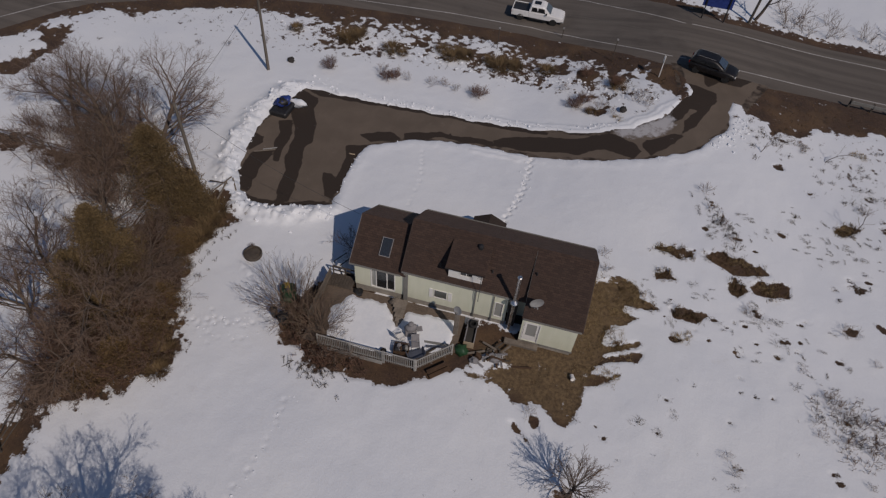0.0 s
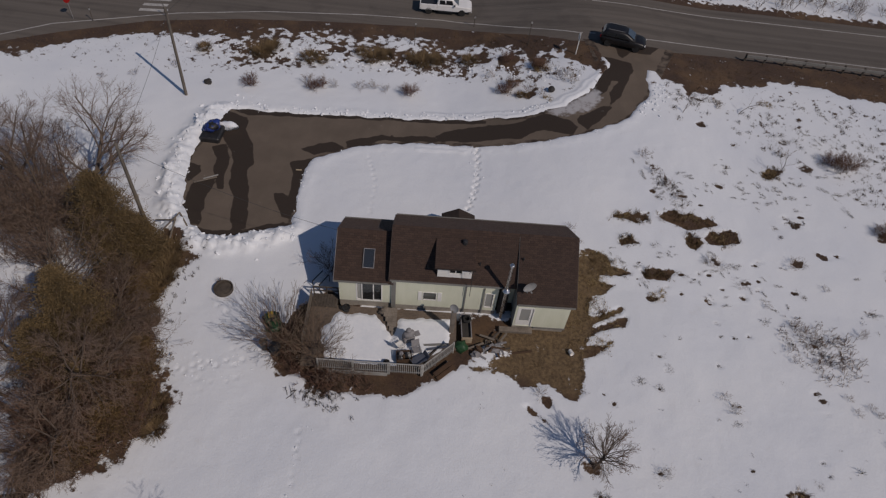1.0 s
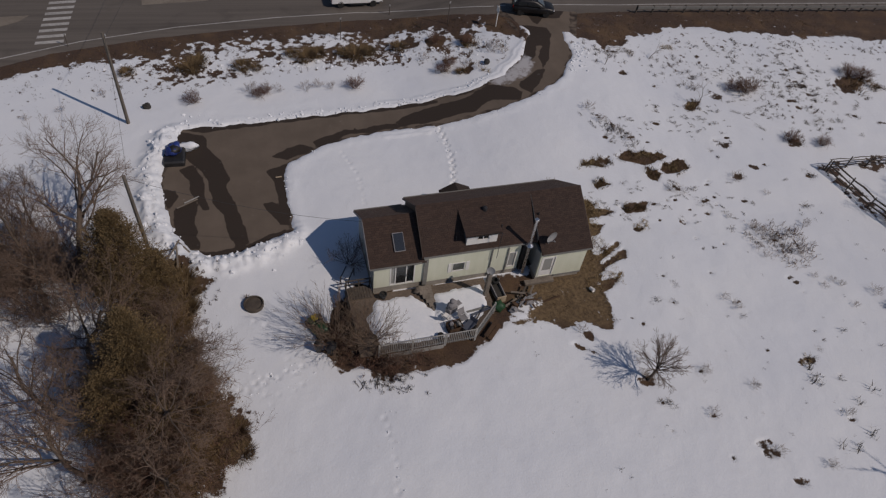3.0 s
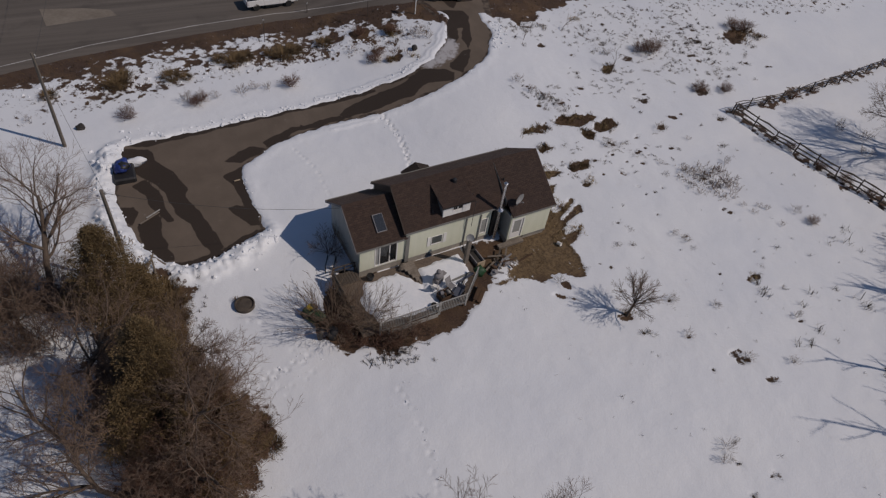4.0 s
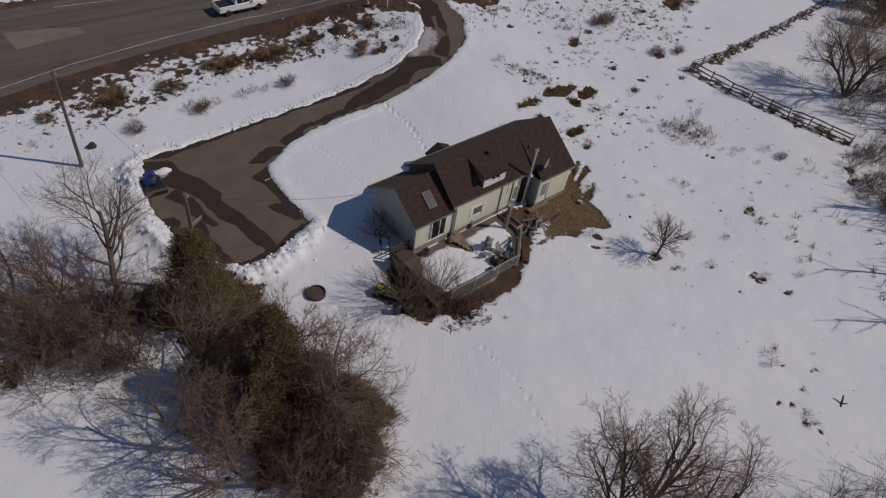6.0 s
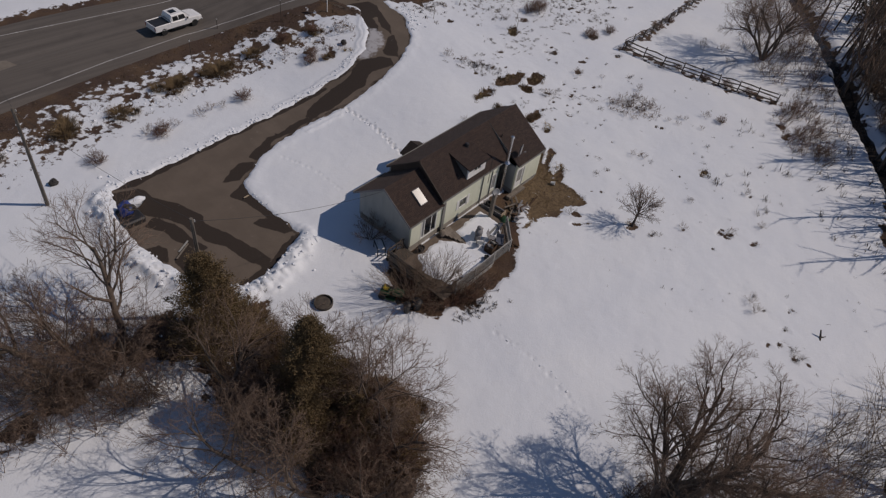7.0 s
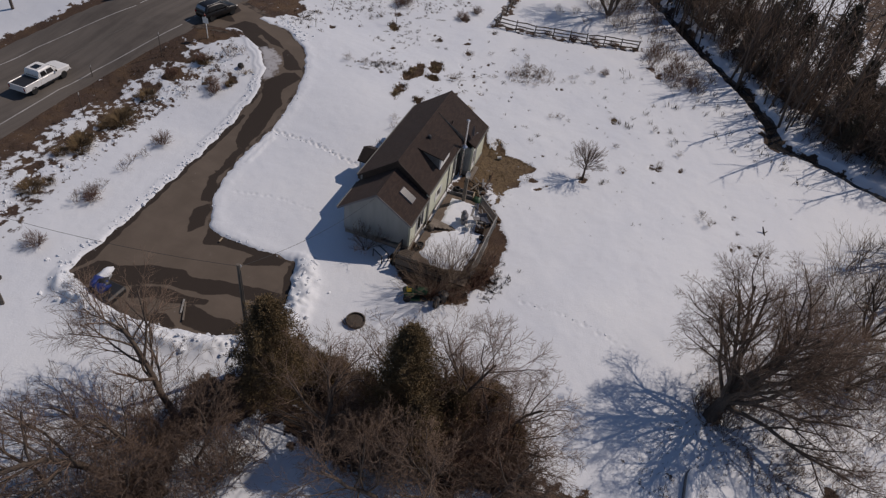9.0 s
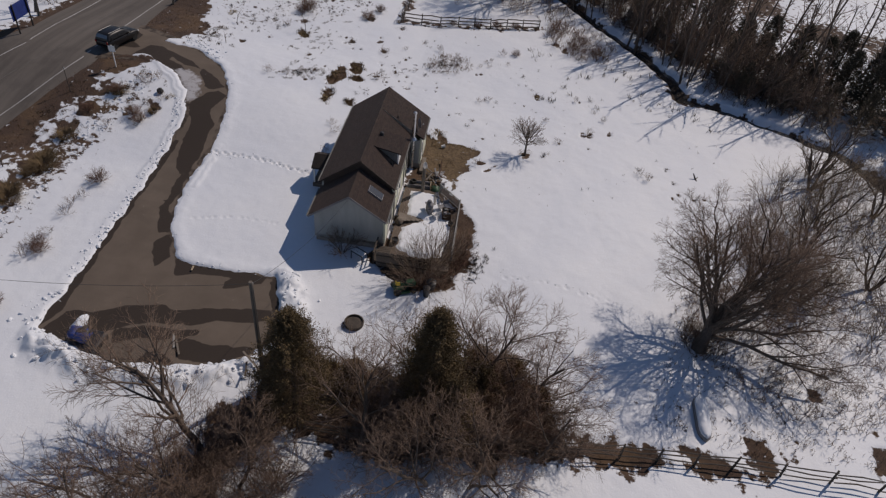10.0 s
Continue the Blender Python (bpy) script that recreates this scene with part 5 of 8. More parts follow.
# snow on the deck, melted back from the wall and the ramp
sx, sy = np.arange(-1.2, 8.0, 0.1), np.arange(-5.6, -0.8, 0.1)
SX, SY = np.meshgrid(sx, sy)
east = inside_by(SX, SY, [(3.95, -1.35), (7.45, -1.2), (7.5, -3.2), (6.4, -4.3), (4.4, -4.6), (3.7, -3.2)])
west = inside_by(SX, SY, [(-0.1, -1.2), (2.45, -1.3), (3.5, -2.9), (4.2, -4.2), (4.0, -5.1), (1.5, -5.05), (-0.6, -4.9), (-1.1, -2.6)])
depth = np.maximum(east, west) + 0.55 * (fbm(SX, SY, 0.7, 3, 41) - 0.5)
snow_mesh, _ = sheet("deck_snow", sx, sy, DECK - 0.05 + 0.17 * step(depth, -0.15, 0.3) + 0.03 * fbm(SX, SY, 0.6, 2, 4), depth > -0.25)
snow_mesh.materials.append(M["snow"])
ob = tagged(new("deck_snow", snow_mesh), "settled snow lying on the deck boards", "snow", kind="stuff")
ob.matrix_basis = HOUSE

rng = random.Random(5)


def at_house(x, y, z=0.0, turn=0.0):
    return HOUSE @ pose(x, y, z, 0, 0, turn)


ramp = thing("wooden_ramp", at_house(3.05, -1.9, DECK), "grey plank ramp lying between patio door and deck", "ramp")
for k in range(6):
    y = -0.95 + k * 0.34
    w = 0.12 + 0.9 * (k + 1) / 6
    part("plank", Shape().add([(0.75 - w, y, 0.02 + 0.06 * k), (0.8, y, 0.02 + 0.06 * k), (0.8, y + 0.32, 0.08 + 0.06 * k), (0.75 - w, y + 0.32, 0.08 + 0.06 * k),
                               (0.75 - w, y, -0.02 + 0.06 * k), (0.8, y, -0.02 + 0.06 * k), (0.8, y + 0.32, 0.04 + 0.06 * k), (0.75 - w, y + 0.32, 0.04 + 0.06 * k)],
                              [(0, 1, 2, 3), (7, 6, 5, 4), (0, 4, 5, 1), (1, 5, 6, 2), (2, 6, 7, 3), (3, 7, 4, 0)]), M["wood"], ramp)
sack = tagged(part("canvas_heap", Shape().lump((0, 0, 0.14), (0.42, 0.34, 0.26), rng, 0.25, 6, 12), M["wood"], m=at_house(3.0, -0.98, DECK), smooth=True), "crumpled grey canvas heaped beside the patio door", "canvas heap")

# dish on a thick post in the deck corner
post = thing("post_dish", at_house(7.62, -2.2, DECK), "grey dish on a thick weathered post at the deck edge", "satellite dish")
part("post", Shape().box((-0.17, -0.14, 0), (0.15, 0.13, 2.55), cut=0.02), M["wood"], post)
face = pose(0, 0, 2.72, 66, 0, -25) @ Matrix.Diagonal((0.72, 0.72, 0.72, 1))
part("reflector", Shape().lathe([(0.01, 0), (0.15, 0.01), (0.3, 0.05), (0.42, 0.1), (0.43, 0.11), (0.3, 0.03), (0.05, -0.03)], 18, face), M["grey"], post, smooth=True)
part("arm", Shape().tube([face @ Vector((0, -0.36, 0.08)), face @ Vector((0, -0.1, 0.4))], 0.015), M["grey"], post)

grill = thing("barbecue_grill", at_house(4.75, -3.2, DECK, 25), "covered grey barbecue grill standing on the snowy deck", "grill")
part("cover", Shape().lump((0, 0, 0.86), (0.42, 0.3, 0.3), rng, 0.12, 6, 12), M["cover"], grill, smooth=True)
part("cart", Shape().box((-0.38, -0.24, 0.14), (0.38, 0.24, 0.62), cut=0.03), M["cover"], grill)
for x in (-0.34, 0.34):
    for y in (-0.2, 0.2):
        part("leg", Shape().tube([(x, y, 0), (x, y, 0.2)], 0.02), M["black"], grill)
part("side_shelf", Shape().box((0.4, -0.2, 0.6), (0.78, 0.2, 0.64), cut=0.01), M["cover"], grill)
part("lid_knob", Shape().lump((0.02, 0.05, 1.22), (0.2, 0.2, 0.16), rng, 0.1, 5, 10), M["cover"], grill, smooth=True)


def lawn_chair(m, mat, label):
    ch = thing("lawn_chair", m, label, "chair", "chairs on the deck")
    for x in (-0.26, 0.26):
        part("side_frame", Shape().tube([(x, 0.3, 0), (x, -0.22, 0.42), (x, 0.24, 0.4), (x, 0.48, 0.98)], 0.016).tube([(x, -0.3, 0), (x, 0.26, 0.58), (x, -0.28, 0.6)], 0.016), M["grey"], ch)
    part("seat", Shape().box((-0.25, -0.22, 0.4), (0.25, 0.25, 0.425), cut=0.008), mat, ch)
    part("backrest", Shape().box((-0.25, -0.01, 0), (0.25, 0.015, 0.56), pose(0, 0.26, 0.44, -22), 0.008), mat, ch)
    return ch


lawn_chair(at_house(4.25, -3.75, DECK, 130), M["trim"], "white tubular lawn chair among the deck clutter")
lawn_chair(at_house(5.35, -4.1, DECK, 20), M["cover"], "grey folding lawn chair tipped toward the railing")
crate = thing("storage_crate", at_house(4.55, -4.65, DECK, 8), "brown slatted crate filled with dark clutter", "crate")
for k in range(4):
    for y in (-0.36, 0.34):
        part("slat", Shape().box((-0.5, y, 0.05 + 0.15 * k), (0.5, y + 0.02, 0.16 + 0.15 * k), cut=0.004), M["rust"], crate)
    for x in (-0.5, 0.48):
        part("slat", Shape().box((x, -0.335, 0.05 + 0.15 * k), (x + 0.02, 0.335, 0.16 + 0.15 * k), cut=0.004), M["rust"], crate)
part("base", Shape().box((-0.5, -0.36, 0), (0.5, 0.36, 0.04)), M["rust"], crate)
for k in range(5):
    part("contents", Shape().lump((-0.32 + 0.16 * k, rng.uniform(-0.15, 0.15), 0.5), (0.17, 0.2, 0.17), rng, 0.3), M[("black", "cover", "rust", "black", "greytrim")[k]], crate)
for x, y, s in ((3.45, -5.1, 0.2), (0.35, -1.05, 0.26), (3.35, -0.85, 0.17)):
    p = thing("plant_pot", at_house(x, y, DECK), "dark empty plant pot standing on the deck", "plant pot", "pots on the deck")
    part("pot", Shape().lathe([(s * 0.7, 0), (s, s * 1.5), (s * 1.08, s * 1.5), (s * 1.08, s * 1.7), (s * 0.9, s * 1.7), (s * 0.8, s * 1.3), (0.02, s * 1.3)], 12), M["black"], p)
    part("dead_stalks", Shape().tube([(0, 0, s * 1.2), (0.05, 0.03, s * 3)], 0.01, 4).tube([(0.03, -0.02, s * 1.2), (-0.08, 0.06, s * 2.6)], 0.01, 4).tube([(0, 0.03, s * 1.2), (0.1, -0.08, s * 2.4)], 0.01, 4), M["weed"], p)
boards = [(6.5, -3.45, 0.5, 4, 1.9), (6.8, -3.7, 0.56, 14, 1.6), (6.2, -4.3, 0.5, 52, 1.4)]
for k, (x, y, z, turn, ln) in enumerate(boards):
    tagged(part("board", Shape().box((-ln / 2, -0.09, 0), (ln / 2, 0.09, 0.04), cut=0.006), M[("greytrim", "slate", "log")[k % 3]], m=at_house(x, y, z + 0.02, turn) @ pose(0, 0, 0.08, 0, 4 * (k % 3) - 4, 0)), "loose dark weathered board on the snowy deck", "board", "loose boards on the deck")
cart = thing("garden_cart", at_house(5.55, -4.75, DECK, 35), "dull blue-grey metal garden cart on the deck", "cart")
part("tray", Shape().prism([(-0.5, 0.3), (0.5, 0.3), (0.62, 0.62), (0.58, 0.62), (0.47, 0.34), (-0.47, 0.34), (-0.58, 0.62), (-0.62, 0.62)], -0.3, 0.3, "y"), M["slate"], cart)
for x in (-0.35, 0.35):
    for y in (-0.34, 0.34):
        part("wheel", Shape().lathe([(0.08, -0.03), (0.15, -0.03), (0.15, 0.03), (0.08, 0.03)], 12, pose(x, y, 0.15, 90)), M["tyre"], cart)
part("handle", Shape().tube([(0.5, 0, 0.25), (1.0, 0, 0.7)], 0.02), M["trim"], cart)

# clutter east of the deck
trough = thing("planter_trough", at_house(8.62, -1.75, 0.0, 3), "long olive-grey planter trough with a broken tan end", "planter")
part("trough_body", Shape().prism([(-0.3, 0.0), (0.3, 0.0), (0.36, 0.62), (0.3, 0.62), (0.25, 0.1), (-0.25, 0.1), (-0.3, 0.62), (-0.36, 0.62)], -1.0, 0.9, "y"), M["cover"], trough)
part("end_board", Shape().box((-0.36, -1.06, 0.0), (0.36, -1.0, 0.7), cut=0.01), M["tan"], trough)
part("end_board", Shape().box((-0.36, 0.9, 0.0), (0.36, 0.96, 0.66), cut=0.01), M["cover"], trough)
part("soil", Shape().box((-0.27, -0.98, 0.1), (0.27, 0.88, 0.42)), M["dark"], trough)
tire = tagged(part("old_tyre", Shape().lathe([(0.17, 0.0), (0.27, 0.0), (0.31, 0.06), (0.31, 0.14), (0.27, 0.2), (0.17, 0.2), (0.17, 0.0)], 18), M["tyre"], m=at_house(8.65, -1.25, 0.6, 0) @ pose(0, 0, 0.02, 8)), "old black tyre lying on the planter trough", "tyre")
tarp = tagged(part("green_tarp", Shape().lump((0, 0, 0.3), (0.5, 0.42, 0.4), rng, 0.25, 6, 12), M["green"], m=at_house(8.3, -3.25), smooth=True), "bunched green tarpaulin beside the deck corner", "tarpaulin")
for k in range(16):
    a, ln = rng.uniform(0, 180), rng.uniform(0.5, 1.7)
    x, y = 10.5 + rng.gauss(0, 0.55), -3.1 + rng.gauss(0, 0.4)
    tagged(part("scrap_board", Shape().box((-ln / 2, -0.07, -0.02), (ln / 2, 0.07, 0.02), cut=0.005), M[("wood", "log", "rust", "cover")[k % 4]], m=at_house(x, y, z_at(x, y) + 0.08 + 0.02 * k) @ pose(0, 0, 0, rng.uniform(-15, 15), rng.uniform(-12, 12), a)), "weathered scrap board in the yard debris pile", "board", "debris pile in the yard")
for k in range(5):
    x, y = 10.2 + rng.gauss(0, 0.6), -3.0 + rng.gauss(0, 0.35)
    tagged(part("scrap_sheet", Shape().lump((0, 0, 0.16), (rng.uniform(0.2, 0.42), rng.uniform(0.16, 0.3), 0.2), rng, 0.35, 5, 8), M[("cover", "grey", "black", "rust", "cover")[k]], m=at_house(x, y, z_at(x, y), rng.uniform(0, 180))), "crumpled sheet scrap in the yard debris pile", "scrap", "debris pile in the yard")
bucket = thing("bucket", at_house(15.75, -2.9, z_at(16, -2), 20), "white plastic bucket lying at the house corner", "bucket")
part("bucket_body", Shape().lathe([(0.13, 0), (0.155, 0.38), (0.165, 0.38), (0.165, 0.34)], 14, pose(0, 0, 0.15, 80)), M["trim"], bucket)
part("bail", Shape().tube([(0.15, -0.36, 0.2), (0.1, -0.5, 0.05), (-0.1, -0.5, 0.05), (-0.15, -0.36, 0.2)], 0.006, 5), M["grey"], bucket)
stand = thing("black_frame_stand", at_house(-1.75, 1.35, z_at(-1.7, 1.3), 60), "black tubular stand with a pale panel by the wall", "stand")
part("frame", Shape().tube([(-0.55, -0.3, 0), (-0.55, -0.3, 0.75), (0.55, -0.3, 0.75), (0.55, -0.3, 0)], 0.04, 8).tube([(-0.55, 0.3, 0), (-0.55, 0.3, 0.75), (0.55, 0.3, 0.75), (0.55, 0.3, 0)], 0.04, 8), M["black"], stand)
part("panel", Shape().box((-0.5, -0.26, 0.7), (0.5, 0.26, 0.74), cut=0.01), M["trim"], stand)
landing = thing("side_landing", at_house(-1.15, -0.35), "small grey wooden landing beside the wing corner", "landing")
for k in range(9):
    part("board", Shape().box((-0.95 + 0.2 * k, -0.55, 0.5), (-0.77 + 0.2 * k, 0.55, 0.54), cut=0.005), M["log"], landing)
for x in (-0.9, 0.0, 0.78):
    part("post", Shape().box((x - 0.04, 0.5, 0), (x + 0.04, 0.58, 1.35), cut=0.006), M["log"], landing)
    part("leg", Shape().box((x - 0.04, -0.55, 0), (x + 0.04, -0.47, 0.5)), M["log"], landing)
part("rail", Shape().box((-0.95, 0.49, 1.28), (0.85, 0.59, 1.34), cut=0.005).box((-0.95, 0.51, 0.9), (0.85, 0.57, 0.95)), M["log"], landing)


# ---- vehicles ----
def wheels(ob, xs_, y, r):
    for x in xs_:
        for s in (-1, 1):
            w = part("wheel", Shape().lathe([(r * 0.62, -0.11), (r * 0.94, -0.11), (r, -0.07), (r, 0.07), (r * 0.94, 0.11), (r * 0.62, 0.11)], 20, pose(x, s * y, r, 90)), M["tyre"], ob)
            part("rim", Shape().lathe([(0.03, -0.09), (r * 0.63, -0.1), (r * 0.63, 0.1), (0.03, 0.09)], 10, pose(x, s * y, r, 90)), M["grey"], w)


def loft(sections):
    """Closed cross-sections (x, [(y, z), ...] of one half) mirrored and joined lengthwise."""
    sh, n = Shape(), 0
    rows = []
    for x, half in sections:
        rows.append([(x, y, z) for y, z in half] + [(x, -y, z) for y, z in reversed(half)])
    n = len(rows[0])
    verts = [p for row in rows for p in row]
    faces = [(i * n + k, (i + 1) * n + k, (i + 1) * n + (k + 1) % n, i * n + (k + 1) % n) for i in range(len(rows) - 1) for k in range(n)]
    return sh.add(verts, faces + [tuple(range(n)), tuple((len(rows) - 1) * n + k for k in range(n))[::-1]])


def suv(m):
    ob = thing("suv_car", m, "black sport utility car stopped at the driveway mouth", "car")
    half = lambda w, z0, z1, b: [(w * 0.80, z0), (w * 0.96, z0 + 0.06), (w, z0 + 0.2), (w, z1 - 0.3), (w * 0.985, z1 - b), (w * 0.93, z1 - 0.03), (w * 0.8, z1)]
    part("body", loft([(-2.26, half(0.70, 0.5, 0.9, 0.12)), (-2.2, half(0.82, 0.4, 1.0, 0.12)), (-2.05, half(0.90, 0.32, 1.08, 0.12)), (-1.2, half(0.94, 0.26, 1.10, 0.12)), (0.7, half(0.94, 0.26, 1.07, 0.12)), (1.4, half(0.93, 0.28, 1.02, 0.14)), (1.9, half(0.90, 0.30, 0.95, 0.14)), (2.14, half(0.84, 0.34, 0.86, 0.14)), (2.28, half(0.70, 0.42, 0.76, 0.12))]), M["carblack"], ob, smooth=True)
    cab = lambda w, z0, z1: [(w, z0), (w * 0.975, z0 + (z1 - z0) * 0.35), (w * 0.9, z0 + (z1 - z0) * 0.75), (w * 0.82, z1 - 0.05 * (z1 - z0)), (w * 0.66, z1), (w * 0.3, z1 + 0.015)]
    part("cabin", loft([(-2.2, cab(0.84, 1.0, 1.12)), (-2.08, cab(0.87, 1.02, 1.38)), (-1.86, cab(0.90, 1.03, 1.6)), (-1.5, cab(0.91, 1.04, 1.69)), (-0.9, cab(0.92, 1.04, 1.72)), (-0.2, cab(0.92, 1.04, 1.7)), (0.25, cab(0.91, 1.03, 1.6)), (0.75, cab(0.90, 1.02, 1.34)), (1.2, cab(0.87, 0.99, 1.06))]), M["carblack"], ob, smooth=True)
    part("windscreen", Shape().add([(0.3, -0.6, 1.645), (0.3, 0.6, 1.645), (1.08, 0.7, 1.215), (1.08, -0.7, 1.215)], [(0, 1, 2, 3)]), M["carglass"], ob)
    part("rear_window", Shape().add([(-1.93, -0.62, 1.6), (-1.93, 0.62, 1.6), (-2.15, 0.7, 1.3), (-2.15, -0.7, 1.3)], [(0, 3, 2, 1)]), M["carglass"], ob)
    for s in (-1, 1):
        for a, b in ((-1.75, -0.85), (-0.75, 0.25)):
            part("side_window", Shape().add([(a, s * 0.925, 1.14), (b, s * 0.925, 1.14), (b - 0.03, s * 0.855, 1.5), (a + 0.05, s * 0.855, 1.5)], [(0, 1, 2, 3)]), M["carglass"], ob)
        part("headlight", Shape().box((2.1, s * 0.62 - 0.17, 0.66), (2.28, s * 0.62 + 0.13, 0.8), cut=0.03), M["lamp"], ob)
        part("tail_light", Shape().box((-2.3, s * 0.72 - 0.08, 0.8), (-2.2, s * 0.72 + 0.08, 1.05), cut=0.02), M["redlamp"], ob)
        part("mirror", Shape().box((0.55, s * 1.0 - 0.08, 1.05), (0.72, s * 1.0 + 0.08, 1.2), cut=0.03), M["carblack"], ob)
        part("roof_rail", Shape().tube([(-1.7, s * 0.62, 1.73), (0.0, s * 0.62, 1.75)], 0.02), M["grey"], ob)
    wheels(ob, (-1.4, 1.42), 0.82, 0.36)
    return ob


def pickup(m):
    ob = thing("pickup_truck", m, "white crew-cab pickup truck driving on the road", "truck")
    half = lambda w, z0, z1, b: [(w * 0.88, z0), (w, z0 + 0.12), (w, z1 - b), (w * 0.94, z1)]
    part("body", loft([(-0.95, half(0.93, 0.42, 1.16, 0.06)), (0.9, half(0.95, 0.40, 1.16, 0.08)), (1.2, half(0.95, 0.42, 1.15, 0.1)), (2.3, half(0.93, 0.45, 1.08, 0.12)), (2.72, half(0.84, 0.5, 0.98, 0.12)), (2.8, half(0.7, 0.55, 0.85, 0.1))]), M["carwhite"], ob)
    cab = lambda w, z0, z1: [(w, z0), (w * 0.88, z1 - 0.1), (w * 0.75, z1)]
    part("cabin", loft([(-0.95, cab(0.92, 1.12, 1.5)), (-0.8, cab(0.92, 1.14, 1.82)), (0.4, cab(0.92, 1.14, 1.84)), (0.75, cab(0.9, 1.12, 1.72)), (1.35, cab(0.88, 1.1, 1.18))]), M["carwhite"], ob)
    bed = part("cargo_bed", Shape().box((-2.75, -0.95, 0.52), (-0.97, -0.85, 1.16), cut=0.02).box((-2.75, 0.85, 0.52), (-0.97, 0.95, 1.16), cut=0.02).box((-2.85, -0.95, 0.52), (-2.76, 0.95, 1.14), cut=0.02), M["carwhite"], ob)
    part("bed_floor", Shape().box((-2.75, -0.84, 0.6), (-0.97, 0.84, 0.7)), M["black"], bed)
    part("bed_cover", Shape().box((-2.74, -0.845, 0.98), (-0.98, 0.845, 1.1), cut=0.02), M["black"], bed, "black cover over the bed")
    part("windscreen", Shape().add([(0.8, -0.7, 1.72), (0.8, 0.7, 1.72), (1.37, 0.8, 1.22), (1.37, -0.8, 1.22)], [(0, 1, 2, 3)]), M["carglass"], ob)
    part("rear_window", Shape().add([(-0.965, -0.65, 1.25), (-0.965, 0.65, 1.25), (-0.84, 0.6, 1.68), (-0.84, -0.6, 1.68)], [(0, 1, 2, 3)]), M["carglass"], ob)
    part("sunroof", Shape().box((-0.55, -0.35, 1.845), (0.15, 0.35, 1.86)), M["carglass"], ob)
    for s in (-1, 1):
        for a, b in ((-0.72, -0.12), (-0.02, 0.68)):
            part("side_window", Shape().add([(a, s * 0.915, 1.22), (b + 0.1, s * 0.915, 1.22), (b - 0.05, s * 0.83, 1.66), (a + 0.02, s * 0.83, 1.66)], [(0, 1, 2, 3)]), M["carglass"], ob)
        part("headlight", Shape().box((2.6, s * 0.66 - 0.14, 0.74), (2.77, s * 0.66 + 0.12, 0.92), cut=0.03), M["lamp"], ob)
        part("tail_light", Shape().box((-2.88, s * 0.86 - 0.07, 0.7), (-2.8, s * 0.86 + 0.07, 1.05), cut=0.02), M["redlamp"], ob)
        part("mirror", Shape().box((0.85, s * 1.05 - 0.1, 1.15), (1.0, s * 1.05 + 0.1, 1.32), cut=0.03), M["black"], ob)
        part("sill", Shape().box((-0.8, s * 0.93 - 0.06, 0.36), (1.0, s * 0.93 + 0.06, 0.44)), M["black"], ob)
    part("bumper", Shape().box((2.66, -0.85, 0.45), (2.86, 0.85, 0.62), cut=0.04), M["grey"], ob)
    wheels(ob, (-1.85, 1.75), 0.84, 0.39)
    return ob


suv(pose(21.8, 34.3, float(rise(21.8, 34.3)) + 0.045, 0, 0, -11))
pickup(pose(3.4, 40.5, float(rise(3.4, 40.5)) + 0.055, 0, 0, 4))

tractor = thing("lawn_tractor", pose(-4.25, -2.75, z_at(-4.2, -2.7), 0, 0, -62), "green lawn tractor with a yellow seat parked in snow", "tractor")
part("hood", Shape().box((0.15, -0.28, 0.42), (0.95, 0.28, 0.88), cut=0.1), M["green"], tractor)
part("rear_body", Shape().box((-0.75, -0.42, 0.4), (0.0, 0.42, 0.66), cut=0.08), M["green"], tractor)
part("seat", Shape().box((-0.5, -0.17, 0.68), (-0.18, 0.17, 0.75), cut=0.03).box((-0.56, -0.17, 0.72), (-0.47, 0.17, 0.95), cut=0.03), M["yellow"], tractor)
part("steering_wheel", Shape().lathe([(0.15, -0.015), (0.19, -0.015), (0.19, 0.015), (0.15, 0.015), (0.15, -0.015)], 16, pose(0.1, 0, 1.02, 0, -35)), M["black"], tractor)
part("steering_column", Shape().tube([(0.25, 0, 0.8), (0.11, 0, 1.02)], 0.025), M["black"], tractor)
part("mower_deck", Shape().box((-0.3, -0.55, 0.1), (0.45, 0.55, 0.26), cut=0.05), M["green"], tractor)
for x, r, w in ((-0.5, 0.28, 0.12), (0.75, 0.19, 0.08)):
    for s in (-1, 1):
        part("wheel", Shape().lathe([(r * 0.5, -w), (r * 0.92, -w), (r, -w * 0.6), (r, w * 0.6), (r * 0.92, w), (r * 0.5, w)], 16, pose(x, s * 0.45, r, 90)), M["tyre"], tractor)
for x, y, s in ((-3.55, -4.75, 0.36), (-4.35, -4.55, 0.26)):
    b = thing("refuse_bin", pose(x, y, z_at(x, y), 0, 0, 30), "black plastic bin standing by the bare shrub", "bin", "bins by the shrub")
    part("bin_body", Shape().lathe([(s * 0.75, 0), (s, 0.75), (s * 1.05, 0.75), (s * 1.05, 0.8), (0.05, 0.82)], 14), M["black"], b)
    part("lid", Shape().lathe([(s * 1.08, 0.8), (s * 1.08, 0.85), (s * 0.5, 0.93), (0.04, 0.95)], 14), M["black"], b)


